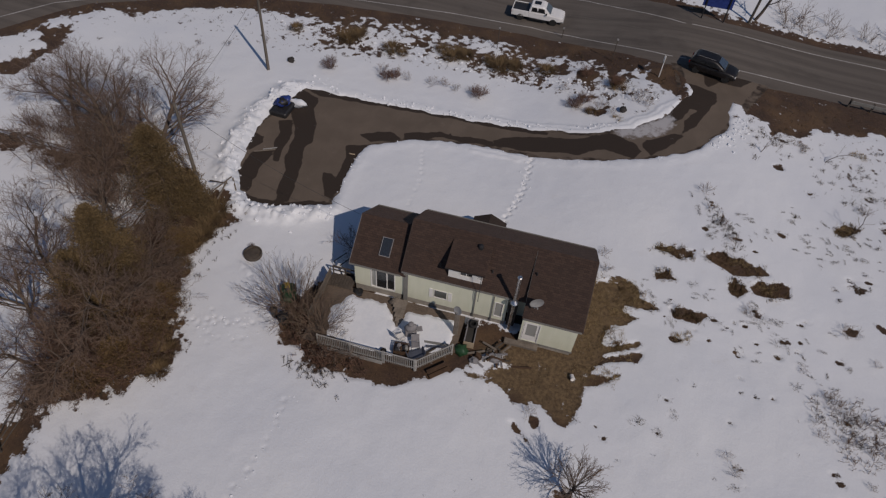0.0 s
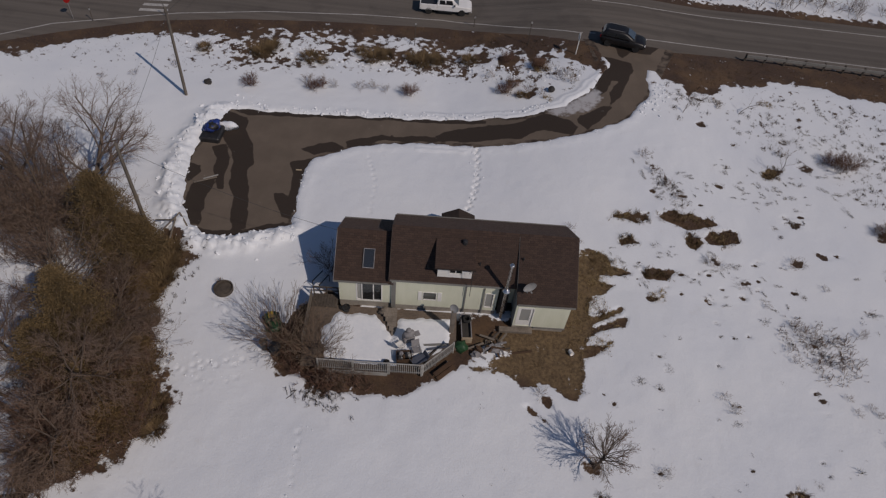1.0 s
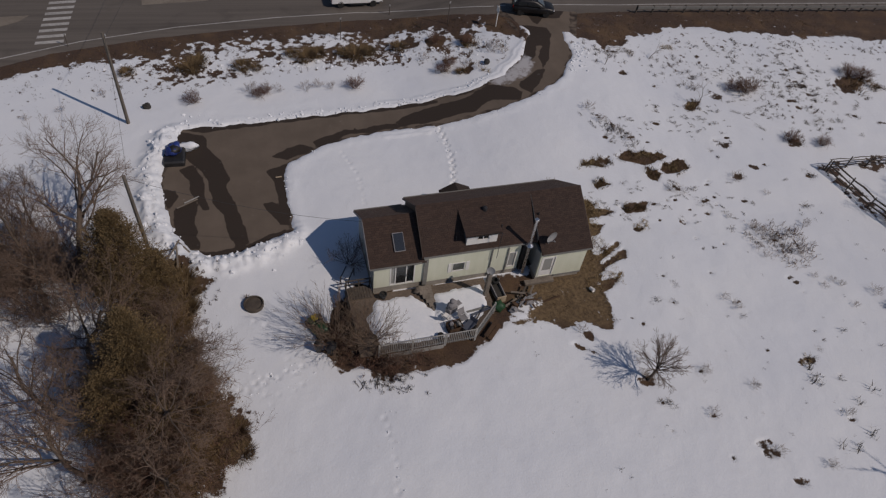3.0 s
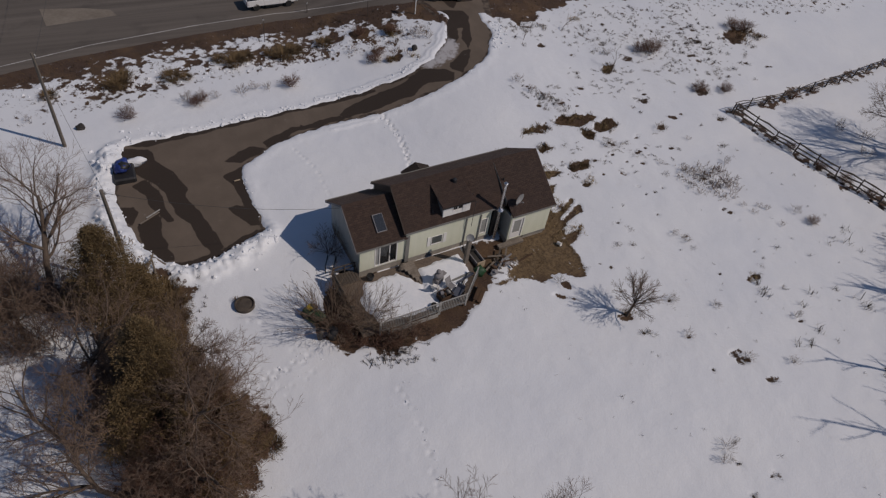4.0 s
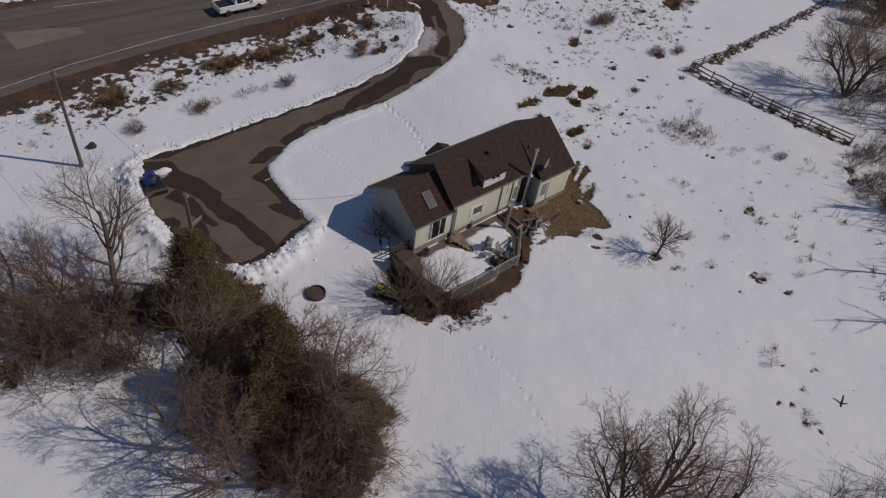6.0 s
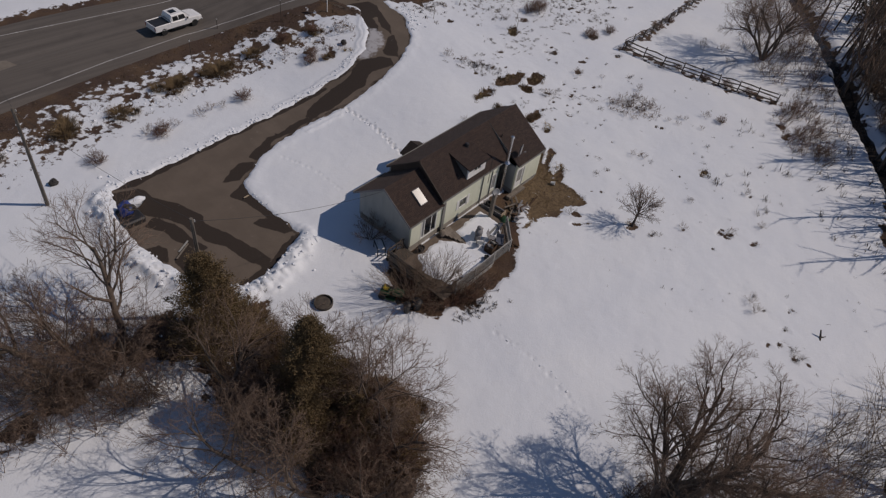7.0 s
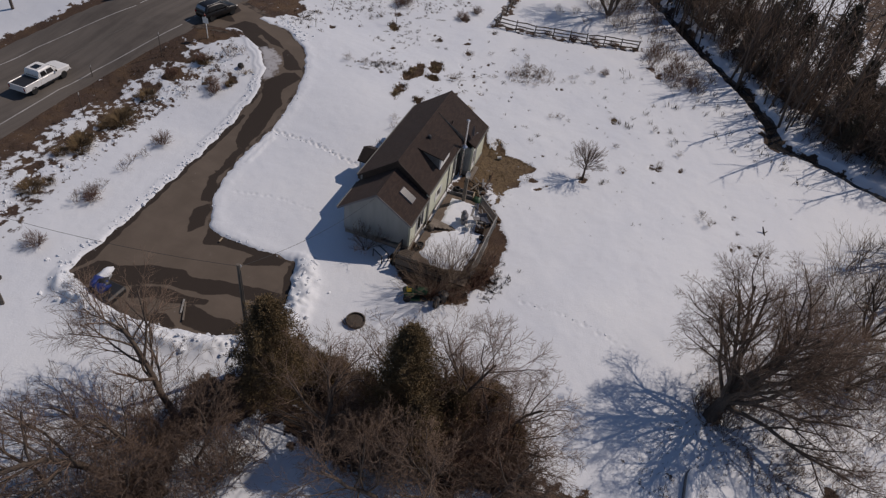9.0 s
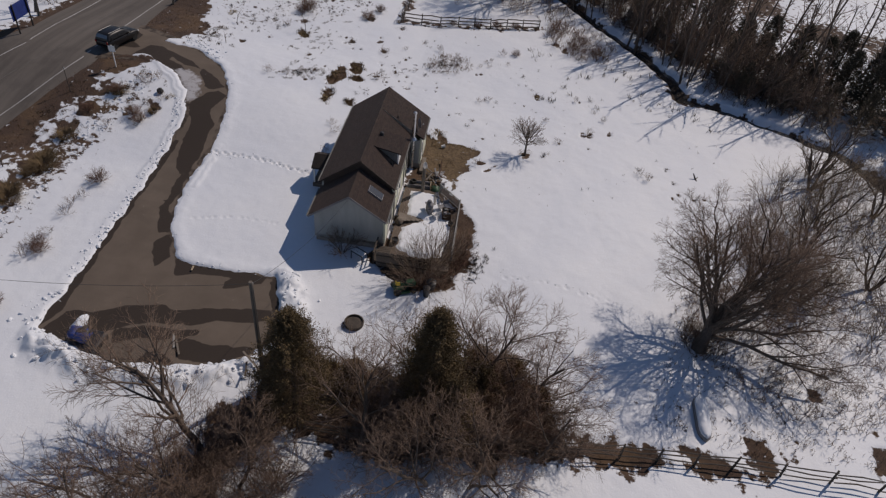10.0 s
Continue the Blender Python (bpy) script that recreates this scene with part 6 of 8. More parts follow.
# ---- trees ----
def grow(rng, base, way, length, radius, levels, kids, spread, lift=0.15, shrink=0.62, bend=0.18, lean=(0, 0, 0), fine=0.008):
    """Limbs of a bare tree: a list of (points, radii, level). kids: branches on each level."""
    limbs, todo = [], [(Vector(base), Vector(way).normalized(), length, radius, 0)]
    while todo:
        p, d, ln, r, lv = todo.pop()
        n = ((6, 4, 3, 2, 1) if levels > 3 else (5, 3, 2, 1))[lv]
        pts, rad, dirs = [p.copy()], [r], [d.copy()]
        tip = 0.45 if lv < levels else 0.35
        for k in range(n):
            d = (d + Vector((rng.gauss(0, bend), rng.gauss(0, bend), rng.gauss(0, bend * 0.7) + lift * (0.6 if lv else 0.2))) + Vector(lean) * 0.1).normalized()
            p = p + d * (ln / n)
            pts.append(p.copy())
            rad.append(r * (1 - (1 - tip) * (k + 1) / n))
            dirs.append(d.copy())
        limbs.append((pts, rad, lv))
        if lv < levels:
            m = max(2, round(kids[lv] * rng.uniform(0.8, 1.2)))
            turn = rng.uniform(0, math.tau)
            for k in range(m):
                f = 0.28 + 0.72 * (k + rng.uniform(0.2, 0.9)) / m if lv else 0.3 + 0.7 * (k + 0.6) / m
                f = min(f, 0.999)
                i = int(f * n)
                q = pts[i].lerp(pts[i + 1], f * n - i)
                ax = dirs[i].orthogonal().normalized()
                ax.rotate(Matrix.Rotation(turn + 2.4 * k + rng.uniform(-0.5, 0.5), 3, dirs[i]))
                s = spread[lv] * rng.uniform(0.75, 1.25)
                nd = (dirs[i] * math.cos(s) + ax * math.sin(s)).normalized()
                todo.append((q, nd, ln * shrink * rng.uniform(0.7, 1.15) * (1.05 - 0.45 * f), max(fine, (rad[i] * (1 - f * 0.2)) * rng.uniform(0.45, 0.68)), lv + 1))
    return limbs


def limb_mesh(name, limbs, material, sides):
    """All given limbs in one mesh, built from arrays."""
    verts, faces = [], []
    last = max(lv for _, _, lv in limbs)
    for pts, rad, lv in limbs:
        if lv == last and lv > 1:
            pts, rad = [pts[0], pts[-1]], [rad[0], rad[-1]]
        side = None
        o = len(verts)
        for i, p in enumerate(pts):
            d = (pts[min(i + 1, len(pts) - 1)] - pts[max(i - 1, 0)]).normalized()
            side = (side - d * side.dot(d)).normalized() if side and (side - d * side.dot(d)).length > 1e-4 else d.orthogonal().normalized()
            up = d.cross(side)
            if lv > 1 and i == len(pts) - 1:
                verts.append(p)
                continue
            for k in range(sides):
                a = math.tau * k / sides
                verts.append(p + (side * math.cos(a) + up * math.sin(a)) * rad[i])
        for i in range(len(pts) - 1):
            q = o + i * sides
            for k in range(sides):
                if lv > 1 and i == len(pts) - 2:
                    faces.append((q + k, q + (k + 1) % sides, q + sides))
                else:
                    faces.append((q + k, q + (k + 1) % sides, q + sides + (k + 1) % sides, q + sides + k))
    me = bpy.data.meshes.new(name)
    me.from_pydata(verts, [], faces)
    me.materials.append(material)
    me.polygons.foreach_set("use_smooth", [True] * len(me.polygons))
    me.update()
    return me


def bare_tree(m, limbs, label, category="tree", name="bare_tree", bark="bark", twig="twig", group="", split=1):
    ob = thing(name, m, label, category, group)
    trunk = new("trunk", limb_mesh("trunk", [l for l in limbs if l[2] <= split], M[bark], 6))
    crown = new("crown", limb_mesh("crown", [l for l in limbs if l[2] > split], M[twig], 3))
    trunk.parent = crown.parent = ob
    return ob


def ground_pose(x, y, turn=0.0, sink=0.06, size=1.0):
    return Matrix.Translation((x, y, z_at(x, y) - sink)) @ pose(0, 0, 0, 0, 0, turn) @ Matrix.Diagonal((size, size, size, 1))


def stems(rng, count, spread, length, radius, levels, kids, angles, **kw):
    """Several stems from one root, leaning outward."""
    out = []
    for k in range(count):
        a = math.tau * (k + rng.uniform(-0.3, 0.3)) / count
        s = spread * rng.uniform(0.3, 1.1)
        out += grow(rng, (0.12 * math.cos(a), 0.12 * math.sin(a), 0), (s * math.cos(a), s * math.sin(a), 1), length * rng.uniform(0.75, 1.15), radius * rng.uniform(0.7, 1.1), levels, kids, angles, **kw)
    return out


R = random.Random
# the large leaning willow, south-west
r = R(11)
big = []
for a, tilt, ln, rad, up in ((-25, 0.95, 6.8, 0.19, 1.0), (20, 0.8, 6.4, 0.15, 0.9), (60, 0.9, 5.6, 0.12, 0.6), (-52, 1.0, 6.8, 0.18, 0.8), (-88, 1.2, 6.8, 0.15, 0.5), (105, 0.9, 5.0, 0.11, 0.5), (-150, 0.8, 4.6, 0.10, 0.6), (-35, 0.35, 6.4, 0.16, 1.2), (5, 1.5, 6.2, 0.13, 0.7), (-70, 1.9, 6.2, 0.13, 0.4), (45, 0.3, 6.0, 0.13, 1.1), (-97, 3.6, 7.0, 0.13, 0.2), (-80, 3.0, 6.2, 0.12, 0.3), (-40, 1.5, 6.6, 0.13, 0.7), (170, 0.5, 5.0, 0.11, 0.9), (-110, 0.7, 6.0, 0.12, 0.9), (85, 0.5, 5.6, 0.12, 1.0), (-10, 0.6, 6.6, 0.14, 1.1)):
    c, s = math.cos(radians(a)), math.sin(radians(a))
    big += grow(r, (0.15 * c + 0.18 + 0.3 * up, 0.15 * s - 0.1 - 0.2 * up, 0.9 + 1.1 * up), (tilt * c + 0.3, tilt * s - 0.34, 1.15), ln * 1.14, rad * 1.12, 4, (8, 7, 7, 6), (0.7, 0.7, 0.7, 0.65), lift=0.05, bend=0.17, shrink=0.62, fine=0.008)
big.append(([Vector((-0.1, 0, -0.2)), Vector((0.02, 0, 0.5)), Vector((0.22, -0.12, 1.3)), Vector((0.55, -0.32, 2.2))], [0.7, 0.5, 0.4, 0.22], 0))
bare_tree(ground_pose(-4.1, -24.4), big, "large spreading bare willow with heavy dark limbs", split=2, twig="willow")

# bare trees of the western fence row
ROWS_W = [(-20.2, 4.9, 21, (0.1, 0.3, 1), 5.4, 0.22, (0.2, 0.6, 0), 1.25), (-24.3, 5.3, 22, (-0.7, 0.55, 0.75), 5.6, 0.24, (-0.6, 0.5, 0), 1.2), (-14.4, -11.0, 23, (0.15, -0.25, 1), 5.0, 0.15, (0.1, -0.5, 0), 1.2)]
ROWS_W += [(-18.0, -3.4, 24, (-0.25, 0.1, 1), 5.0, 0.17, (0, 0, 0), 1.2), (-17.2, -11.2, 25, (-0.3, -0.2, 1), 4.8, 0.16, (-0.2, 0, 0), 1.15), (-14.6, -6.0, 26, (0.35, 0.2, 1), 4.6, 0.13, (0.4, 0.1, 0), 1.1),
          (-19.0, -7.6, 27, (-0.3, 0.2, 1), 4.8, 0.15, (-0.2, 0, 0), 1.15), (-28.8, 6.4, 28, (-0.5, 0.5, 0.9), 4.8, 0.16, (-0.3, 0.4, 0), 1.15), (-26.2, 8.6, 29, (0.2, 0.5, 1), 4.0, 0.12, (0, 0.2, 0), 1.05)]
ROWS_W += [(-12.6, -9.0, 30, (0.35, -0.1, 1), 3.8, 0.11, (0.3, 0, 0), 1.1), (-21.8, 2.2, 32, (-0.2, -0.2, 1), 4.2, 0.13, (0, -0.2, 0), 1.1), (-13.2, -12.8, 33, (0.1, -0.3, 1), 3.8, 0.1, (0.2, -0.2, 0), 1.05), (-23.0, 7.4, 34, (0.1, 0.5, 1), 3.6, 0.1, (0, 0.3, 0), 1.1), (-31.0, 8.0, 35, (-0.2, 0.3, 1), 3.8, 0.12, (0, 0.3, 0), 1.1), (-25.2, 3.2, 36, (0.2, -0.3, 1), 3.6, 0.11, (0, -0.2, 0), 1.05)]
ROWS_W += [(-17.0, -8.8, 37, (0.0, 0.1, 1), 4.6, 0.13, (0, 0, 0), 1.15), (-18.6, -10.0, 38, (-0.2, -0.1, 1), 4.2, 0.12, (-0.2, 0, 0), 1.1), (-16.2, -13.4, 39, (-0.2, -0.3, 1), 4.2, 0.12, (0, -0.3, 0), 1.1),
          (-14.0, -9.2, 41, (0.25, -0.1, 1), 5.2, 0.13, (0.15, 0.0, 0), 1.35), (-22.6, 4.4, 42, (-0.3, 0.3, 1), 4.6, 0.13, (-0.3, 0.2, 0), 1.1)]
for x, y, seed, way, ln, rad, lean, size in ROWS_W:
    r = R(seed)
    limbs = grow(r, (0, 0, 0), way, ln, rad * 0.85, 4, (9, 7, 7, 6) if seed == 41 else (8, 6, 6, 5) if y < -6.5 else (9, 7, 6, 5), (0.8, 0.72, 0.7, 0.65), lift=0.10, bend=0.16, shrink=0.72, lean=lean)
    bare_tree(ground_pose(x, y, 0, 0.1, size), limbs, "bare grey-brown tree in the tangled fence row", group="trees of the fence row", split=1)


# cedars: tapered trunk, drooping boughs, many small sprays
def cedar(m, seed, tall, wide, label, count=520, sprays=58, leaf="cedar", group="cedars of the fence row", size=1.0):
    r = R(seed)
    ob = thing("cedar_tree", m, label, "tree", group)
    part("trunk", Shape().tube([(0, 0, -0.2), (0.05, 0.03, tall * 0.4), (0, 0.08, tall * 0.96)], [0.2, 0.13, 0.02], 8), M["bark"], ob)
    boughs, verts, faces = [], [], []
    for k in range(count):
        f = (k + r.random()) / count
        z = tall * (0.06 + 0.92 * f)
        out = wide * (1 - f) ** 0.62 * r.uniform(0.55, 1.12) * (1 + 0.25 * math.sin(3 * f * 6 + k))
        out = max(out, 0.12)
        a = k * 2.39996 + r.uniform(-0.4, 0.4)
        tip = Vector((out * math.cos(a), out * math.sin(a), z + out * r.uniform(0.05, 0.5)))
        root = Vector((0, 0, max(0.1, z - 0.15)))
        if k % 4 == 0:
            boughs.append(([root, root.lerp(tip, 0.5) - Vector((0, 0, 0.05)), tip], [0.025, 0.015, 0.006], 2))
        for j in range(sprays):
            t = 1 - 0.62 * r.random() ** 1.6
            c = root.lerp(tip, t) + Vector((r.gauss(0, 0.13), r.gauss(0, 0.13), r.gauss(0, 0.11)))
            d = (Vector((math.cos(a), math.sin(a), 0.5)) + Vector((r.gauss(0, 0.6), r.gauss(0, 0.6), r.gauss(0, 0.5)))).normalized()
            w = d.orthogonal().normalized()
            w.rotate(Matrix.Rotation(r.uniform(0, math.tau), 3, d))
            ln, wd = size * r.uniform(0.07, 0.16), size * r.uniform(0.014, 0.034)
            o = len(verts)
            verts += [c, c + d * ln * 0.45 + w * wd, c + d * ln, c + d * ln * 0.5 - w * wd]
            faces += [(o, o + 1, o + 2), (o, o + 2, o + 3)]
    me = bpy.data.meshes.new("crown")
    me.from_pydata(verts, [], faces)
    me.materials.append(M[leaf])
    me.update()
    crown = new("crown", me)
    twigs = new("bough_frame", limb_mesh("bough_frame", boughs, M["twig"], 3))
    crown.parent = twigs.parent = ob
    return ob


cedar(ground_pose(-16.0, 1.1), 3, 8.8, 2.9, "tall olive-brown cedar leaning over the driveway corner", 620, 84)
cedar(ground_pose(-14.5, 2.2, 40), 7, 3.8, 1.5, "low rusty cedar beside the utility pole", 220)
cedar(ground_pose(-14.3, -6.8), 4, 9.4, 2.7, "tall dark olive cedar wrapped in bare vines", 660, 84)
cedar(ground_pose(-13.4, -9.6, 70), 5, 4.6, 2.1, "low bushy brown cedar under the bare trees", 330)
cedar(ground_pose(-15.9, -8.4, 120), 6, 6.2, 2.2, "rusty brown cedar in the fence row", 380)
for k, (x, y, tall, wide) in enumerate(((-11.6, -6.6, 2.8, 1.5), (-10.9, -9.2, 3.0, 1.7), (-11.4, -11.4, 3.2, 1.9), (-12.8, -13.2, 2.6, 1.6), (-13.4, -1.8, 2.4, 1.3))):
    cedar(ground_pose(x, y, 80 * k), 40 + k, tall, wide, "low rusty-olive bush on the sunny side of the row", 230, 48, "rustcedar", "rusty bushes of the fence row")
# evergreens of the far wood: a few kinds, copied
far_green = []
GREENS = [(66.0, -14.5, 1.2), (78.4, -16.6, 1.5), (72.0, -15.5, 1.3), (84.0, -19.0, 1.5), (90.0, -12.0, 1.5), (62.0, -19.5, 1.0), (58.0, -23.0, 0.9), (61.5, -25.0, 1.2), (55.5, -27.0, 1.0), (51.0, -31.5, 1.1), (57.0, -31.5, 1.2), (41.6, -32.0, 0.75), (44.0, -33.5, 0.95), (42.0, -35.4, 0.9), (45.5, -36.6, 1.0)]
GREENS += [(80.5, 10.0, 0.75), (84.5, 8.0, 0.9), (79.0, 5.6, 0.7), (41.4, -38.6, 0.95), (44.0, -40.0, 1.0), (41.6, -42.0, 1.0), (39.4, -44.6, 0.95), (43.0, -44.5, 1.05), (37.4, -47.0, 1.0), (40.6, -48.0, 1.1), (34.8, -49.6, 1.1), (37.6, -51.6, 1.2), (32.0, -52.0, 1.3), (34.0, -55.5, 1.3), (47.5, -34.0, 0.9), (39.0, -36.5, 0.7), (38.4, -40.2, 0.7), (80.0, -8.0, 1.3), (37.8, -33.4, 0.6), (36.4, -37.8, 0.6), (35.0, -42.0, 0.65), (33.6, -45.6, 0.7), (47.2, -27.4, 0.65), (50.6, -25.0, 0.7), (54.6, -21.6, 0.7)]
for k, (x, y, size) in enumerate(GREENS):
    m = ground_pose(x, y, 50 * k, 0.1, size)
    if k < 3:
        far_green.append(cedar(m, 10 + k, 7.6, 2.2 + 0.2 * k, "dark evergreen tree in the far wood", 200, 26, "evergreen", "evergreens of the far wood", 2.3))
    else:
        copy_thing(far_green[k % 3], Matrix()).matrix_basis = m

# thickets: brown tangle under the fence row, behind the willow and along the creek
def thicket(name, spots, seed, label, twig="twig", tall=1.5, count=7, levels=2):
    r = R(seed)
    limbs = []
    for x, y, size in spots:
        z = z_at(x, y) - 0.05
        for k in range(count):
            a = r.uniform(0, math.tau)
            s = r.uniform(0.15, 0.9)
            sub = grow(r, (x + r.gauss(0, 0.25), y + r.gauss(0, 0.25), z), (s * math.cos(a), s * math.sin(a), 1), tall * size * r.uniform(0.6, 1.2), 0.012 * size + 0.010, levels, (5, 4, 4), (0.5, 0.5, 0.5), lift=0.08, bend=0.22, shrink=0.55)
            limbs += sub
    ob = tagged(new(name, limb_mesh(name, limbs, M[twig], 3)), label, "thicket", kind="stuff")
    return ob


def scatter(seed, n, poly, sizes):
    r = R(seed)
    bx = [p[0] for p in poly]
    by = [p[1] for p in poly]
    out = []
    while len(out) < n:
        x, y = r.uniform(min(bx), max(bx)), r.uniform(min(by), max(by))
        if inside_by(np.array([x]), np.array([y]), poly)[0] > 0:
            out.append((x, y, r.uniform(*sizes)))
    return out


ROW_CORE = [(-13.6, -3.0), (-11.6, -5.6), (-10.0, -8.6), (-9.6, -11.0), (-12.4, -13.4), (-14.4, -16.0), (-16.2, -13.0), (-18.6, -6.0), (-17.6, -3.2)]
thicket("thicket_brush", scatter(51, 140, ROW_CORE, (0.7, 1.5)), 61, "tangled brown brush under the fence row trees", tall=1.9)
thicket("thicket_brush", scatter(251, 42, [(-15.0, -3.0), (-14.2, -7.0), (-13.4, -13.0), (-15.0, -15.0), (-17.4, -13.0), (-19.6, -6.0), (-18.6, -2.6)], (0.7, 1.3)), 261, "tall grey-brown saplings tangled in the fence row", tall=3.4, count=4, levels=3)
thicket("thicket_brush", scatter(252, 64, [(-31, 1.0), (-18.5, 2.0), (-18, 7.6), (-24, 9.0), (-31, 8.0)], (0.6, 1.25)), 262, "grey-brown saplings along the western fence", tall=3.2, count=3, levels=3)
thicket("thicket_brush", scatter(52, 46, [(-34, 2.6), (-18, 2.6), (-17, 6.6), (-34, 6.4)], (0.6, 1.2)), 62, "tangled brown brush along the fence", tall=1.5)
thicket("thicket_brush", scatter(53, 44, [(-2.6, -23.4), (2.4, -24.4), (4, -28.5), (0.5, -33), (-3.0, -29)], (0.6, 1.2)), 63, "brown bramble thicket behind the willow", tall=1.3)
thicket("thicket_brush", scatter(54, 300, [(3, -29.5), (8, -29), (14, -31), (22, -36), (26, -42), (18, -50), (2, -44), (-2, -36)], (0.7, 1.6)), 64, "pale brown brush between willow and creek", "paletwig", 2.3, 4)
thicket("thicket_brush", scatter(55, 60, [(60, -8), (50, -10), (41, -15), (40, -20), (47, -19), (58, -12)], (0.5, 1.1)), 65, "dark brush along the creek bank", tall=1.3)
thicket("weed_stand", scatter(56, 170, [(-12.5, -20.5), (-4, -22), (-3, -34), (-12, -37)], (0.25, 0.5)), 66, "low dead weeds poking through thin snow", tall=0.9, count=5, levels=1)

thicket("thicket_brush", scatter(253, 125, [(52, -7), (56, -1), (62, 2), (70, 4), (74, 0), (66, -8), (58, -10)], (0.5, 1.3)), 263, "dark brush at the end of the rail fence", tall=1.8, count=5)
thicket("thicket_brush", scatter(254, 46, [(40.5, -14.5), (46.5, -9.5), (50, -11.5), (46, -16.5), (42, -18)], (0.5, 1.2)), 264, "reddish dead brush beside the creek bank", "redtwig", tall=1.3, count=6)
thicket("weed_stand", scatter(255, 420, [(-2.0, -22.5), (3, -25), (5, -31), (1, -38), (-9, -38), (-10, -30), (-7, -25.5)], (0.3, 1.0)), 265, "low brown brush round the foot of the willow", "willow", tall=0.9, count=3, levels=2)
thicket("thicket_brush", scatter(257, 34, [(-5.2, -24.0), (-4.2, -23.2), (-2.8, -23.4), (-2.2, -25.0), (-3.2, -26.2), (-4.8, -25.8)], (0.7, 1.2)), 267, "dark bramble tangle round the willow trunk", tall=1.3, count=5)
thicket("thicket_brush", scatter(258, 44, [(-23.5, -0.6), (-19.6, -0.2), (-18.4, 2.6), (-19.0, 4.4), (-23.5, 4.2)], (0.6, 1.3)), 268, "dense brown brush west of the cedars", tall=2.1, count=5)
thicket("thicket_brush", scatter(271, 60, [(-27, -0.5), (-20, 0.5), (-20, 5.5), (-23.5, 9.5), (-27, 8)], (0.7, 1.3)), 281, "dense grey-brown saplings along the western fence", tall=2.6, count=4, levels=3)
# shrub by the deck, in two clumps
r = R(71)
bare_tree(ground_pose(-3.3, -3.9), stems(r, 46, 1.2, 3.3, 0.02, 3, (5, 4, 3), (0.4, 0.45, 0.45), lift=0.04, bend=0.09, shrink=0.5), "wide many-stemmed bare shrub at the deck corner", "shrub", "bare_shrub", split=1, bark="willow", twig="paletwig")
r = R(72)
bare_tree(ground_pose(-1.0, -4.5), stems(r, 40, 0.95, 3.0, 0.02, 3, (5, 4, 3), (0.4, 0.45, 0.45), lift=0.05, bend=0.09, shrink=0.5), "upright bare shrub overhanging the deck rail", "shrub", "bare_shrub", split=1, bark="willow", twig="paletwig")
r = R(73)
bare_tree(ground_pose(0.6, -6.2), stems(r, 14, 0.9, 1.9, 0.02, 3, (4, 4, 3), (0.5, 0.5, 0.5), lift=0.1), "bare shrub leaning out below the deck rail", "shrub", "bare_shrub", split=1)
r = R(74)
bare_tree(ground_pose(-1.5, 2.7), stems(r, 26, 0.8, 1.7, 0.018, 3, (4, 4, 3), (0.5, 0.5, 0.5), lift=0.1), "dark bare shrub against the shaded gable wall", "shrub", "bare_shrub", split=1)
thicket("thicket_brush", scatter(272, 60, [(-15.0, -4.6), (-12.0, -5.4), (-10.4, -9.0), (-10.2, -12.0), (-12.6, -13.6), (-15.4, -12.6), (-16.0, -7.0)], (0.7, 1.25)), 282, "thin reddish-brown saplings crowding the sunny side of the row", "redtwig", tall=3.6, count=3, levels=3)
thicket("thicket_brush", scatter(273, 60, [(74, 3), (77, 11), (86, 13), (92, 8), (84, 1)], (0.8, 1.6)), 283, "dark brush at the far end of the field", tall=3.0, count=4)
thicket("weed_stand", scatter(274, 90, [(31.2, 2.1), (33.0, 3.6), (36.4, 1.8), (36.6, -1.2), (33.5, -2.6)], (0.35, 0.8)), 284, "dark weed stalks poking out of the snowy field", tall=0.7, count=4, levels=1)
thicket("deck_brush", scatter(259, 40, [(-4.0, -3.4), (-3.0, -6.0), (1.2, -6.9), (3.0, -6.5), (3.0, -6.1), (-1.9, -5.9), (-2.5, -2.5)], (0.6, 1.2)), 269, "reddish dead bush crowding the deck corner", "redtwig", tall=0.95, count=6)
# small round-headed tree on the lawn
r = R(75)
limbs = grow(r, (0, 0, 0), (0.25, 0.05, 1), 1.25, 0.09, 1, (2,), (0.3,), lift=0.1, bend=0.05)[:1]
for k in range(26):
    a, tilt = k * 2.4, 0.15 + 1.35 * ((k * 7) % 26) / 26
    limbs += grow(r, limbs[0][0][-1 - (k % 3)], (tilt * math.cos(a), tilt * math.sin(a), 0.9), 1.3, 0.022, 3, (6, 5, 4), (0.5, 0.55, 0.55), lift=0.05, bend=0.1, shrink=0.55, fine=0.006)
bare_tree(ground_pose(17.2, -9.9, 0, 0.06, 1.42), limbs, "small round-headed bare fruit tree on the lawn", "tree", "bare_tree", split=1)
# the tree beyond the rail fence
r = R(76)
bare_tree(ground_pose(57.6, -3.0, 0, 0.06, 1.25), stems(r, 6, 0.6, 6.6, 0.15, 4, (8, 7, 6, 5), (0.6, 0.65, 0.65, 0.6), lift=0.1, shrink=0.68), "many-stemmed bare tree beyond the rail fence", split=1)
r = R(77)
bare_tree(ground_pose(20.0, -37.5), stems(r, 5, 0.5, 4.4, 0.13, 4, (6, 5, 4, 3), (0.55, 0.6, 0.6, 0.6), lift=0.12), "bare tree in the brush by the creek", split=1, twig="paletwig")
r = R(78)
bare_tree(ground_pose(9.0, -34.5), stems(r, 6, 0.6, 4.0, 0.12, 4, (6, 5, 4, 3), (0.6, 0.6, 0.6, 0.6), lift=0.1), "bare tree in the brush by the creek", split=1, twig="paletwig")

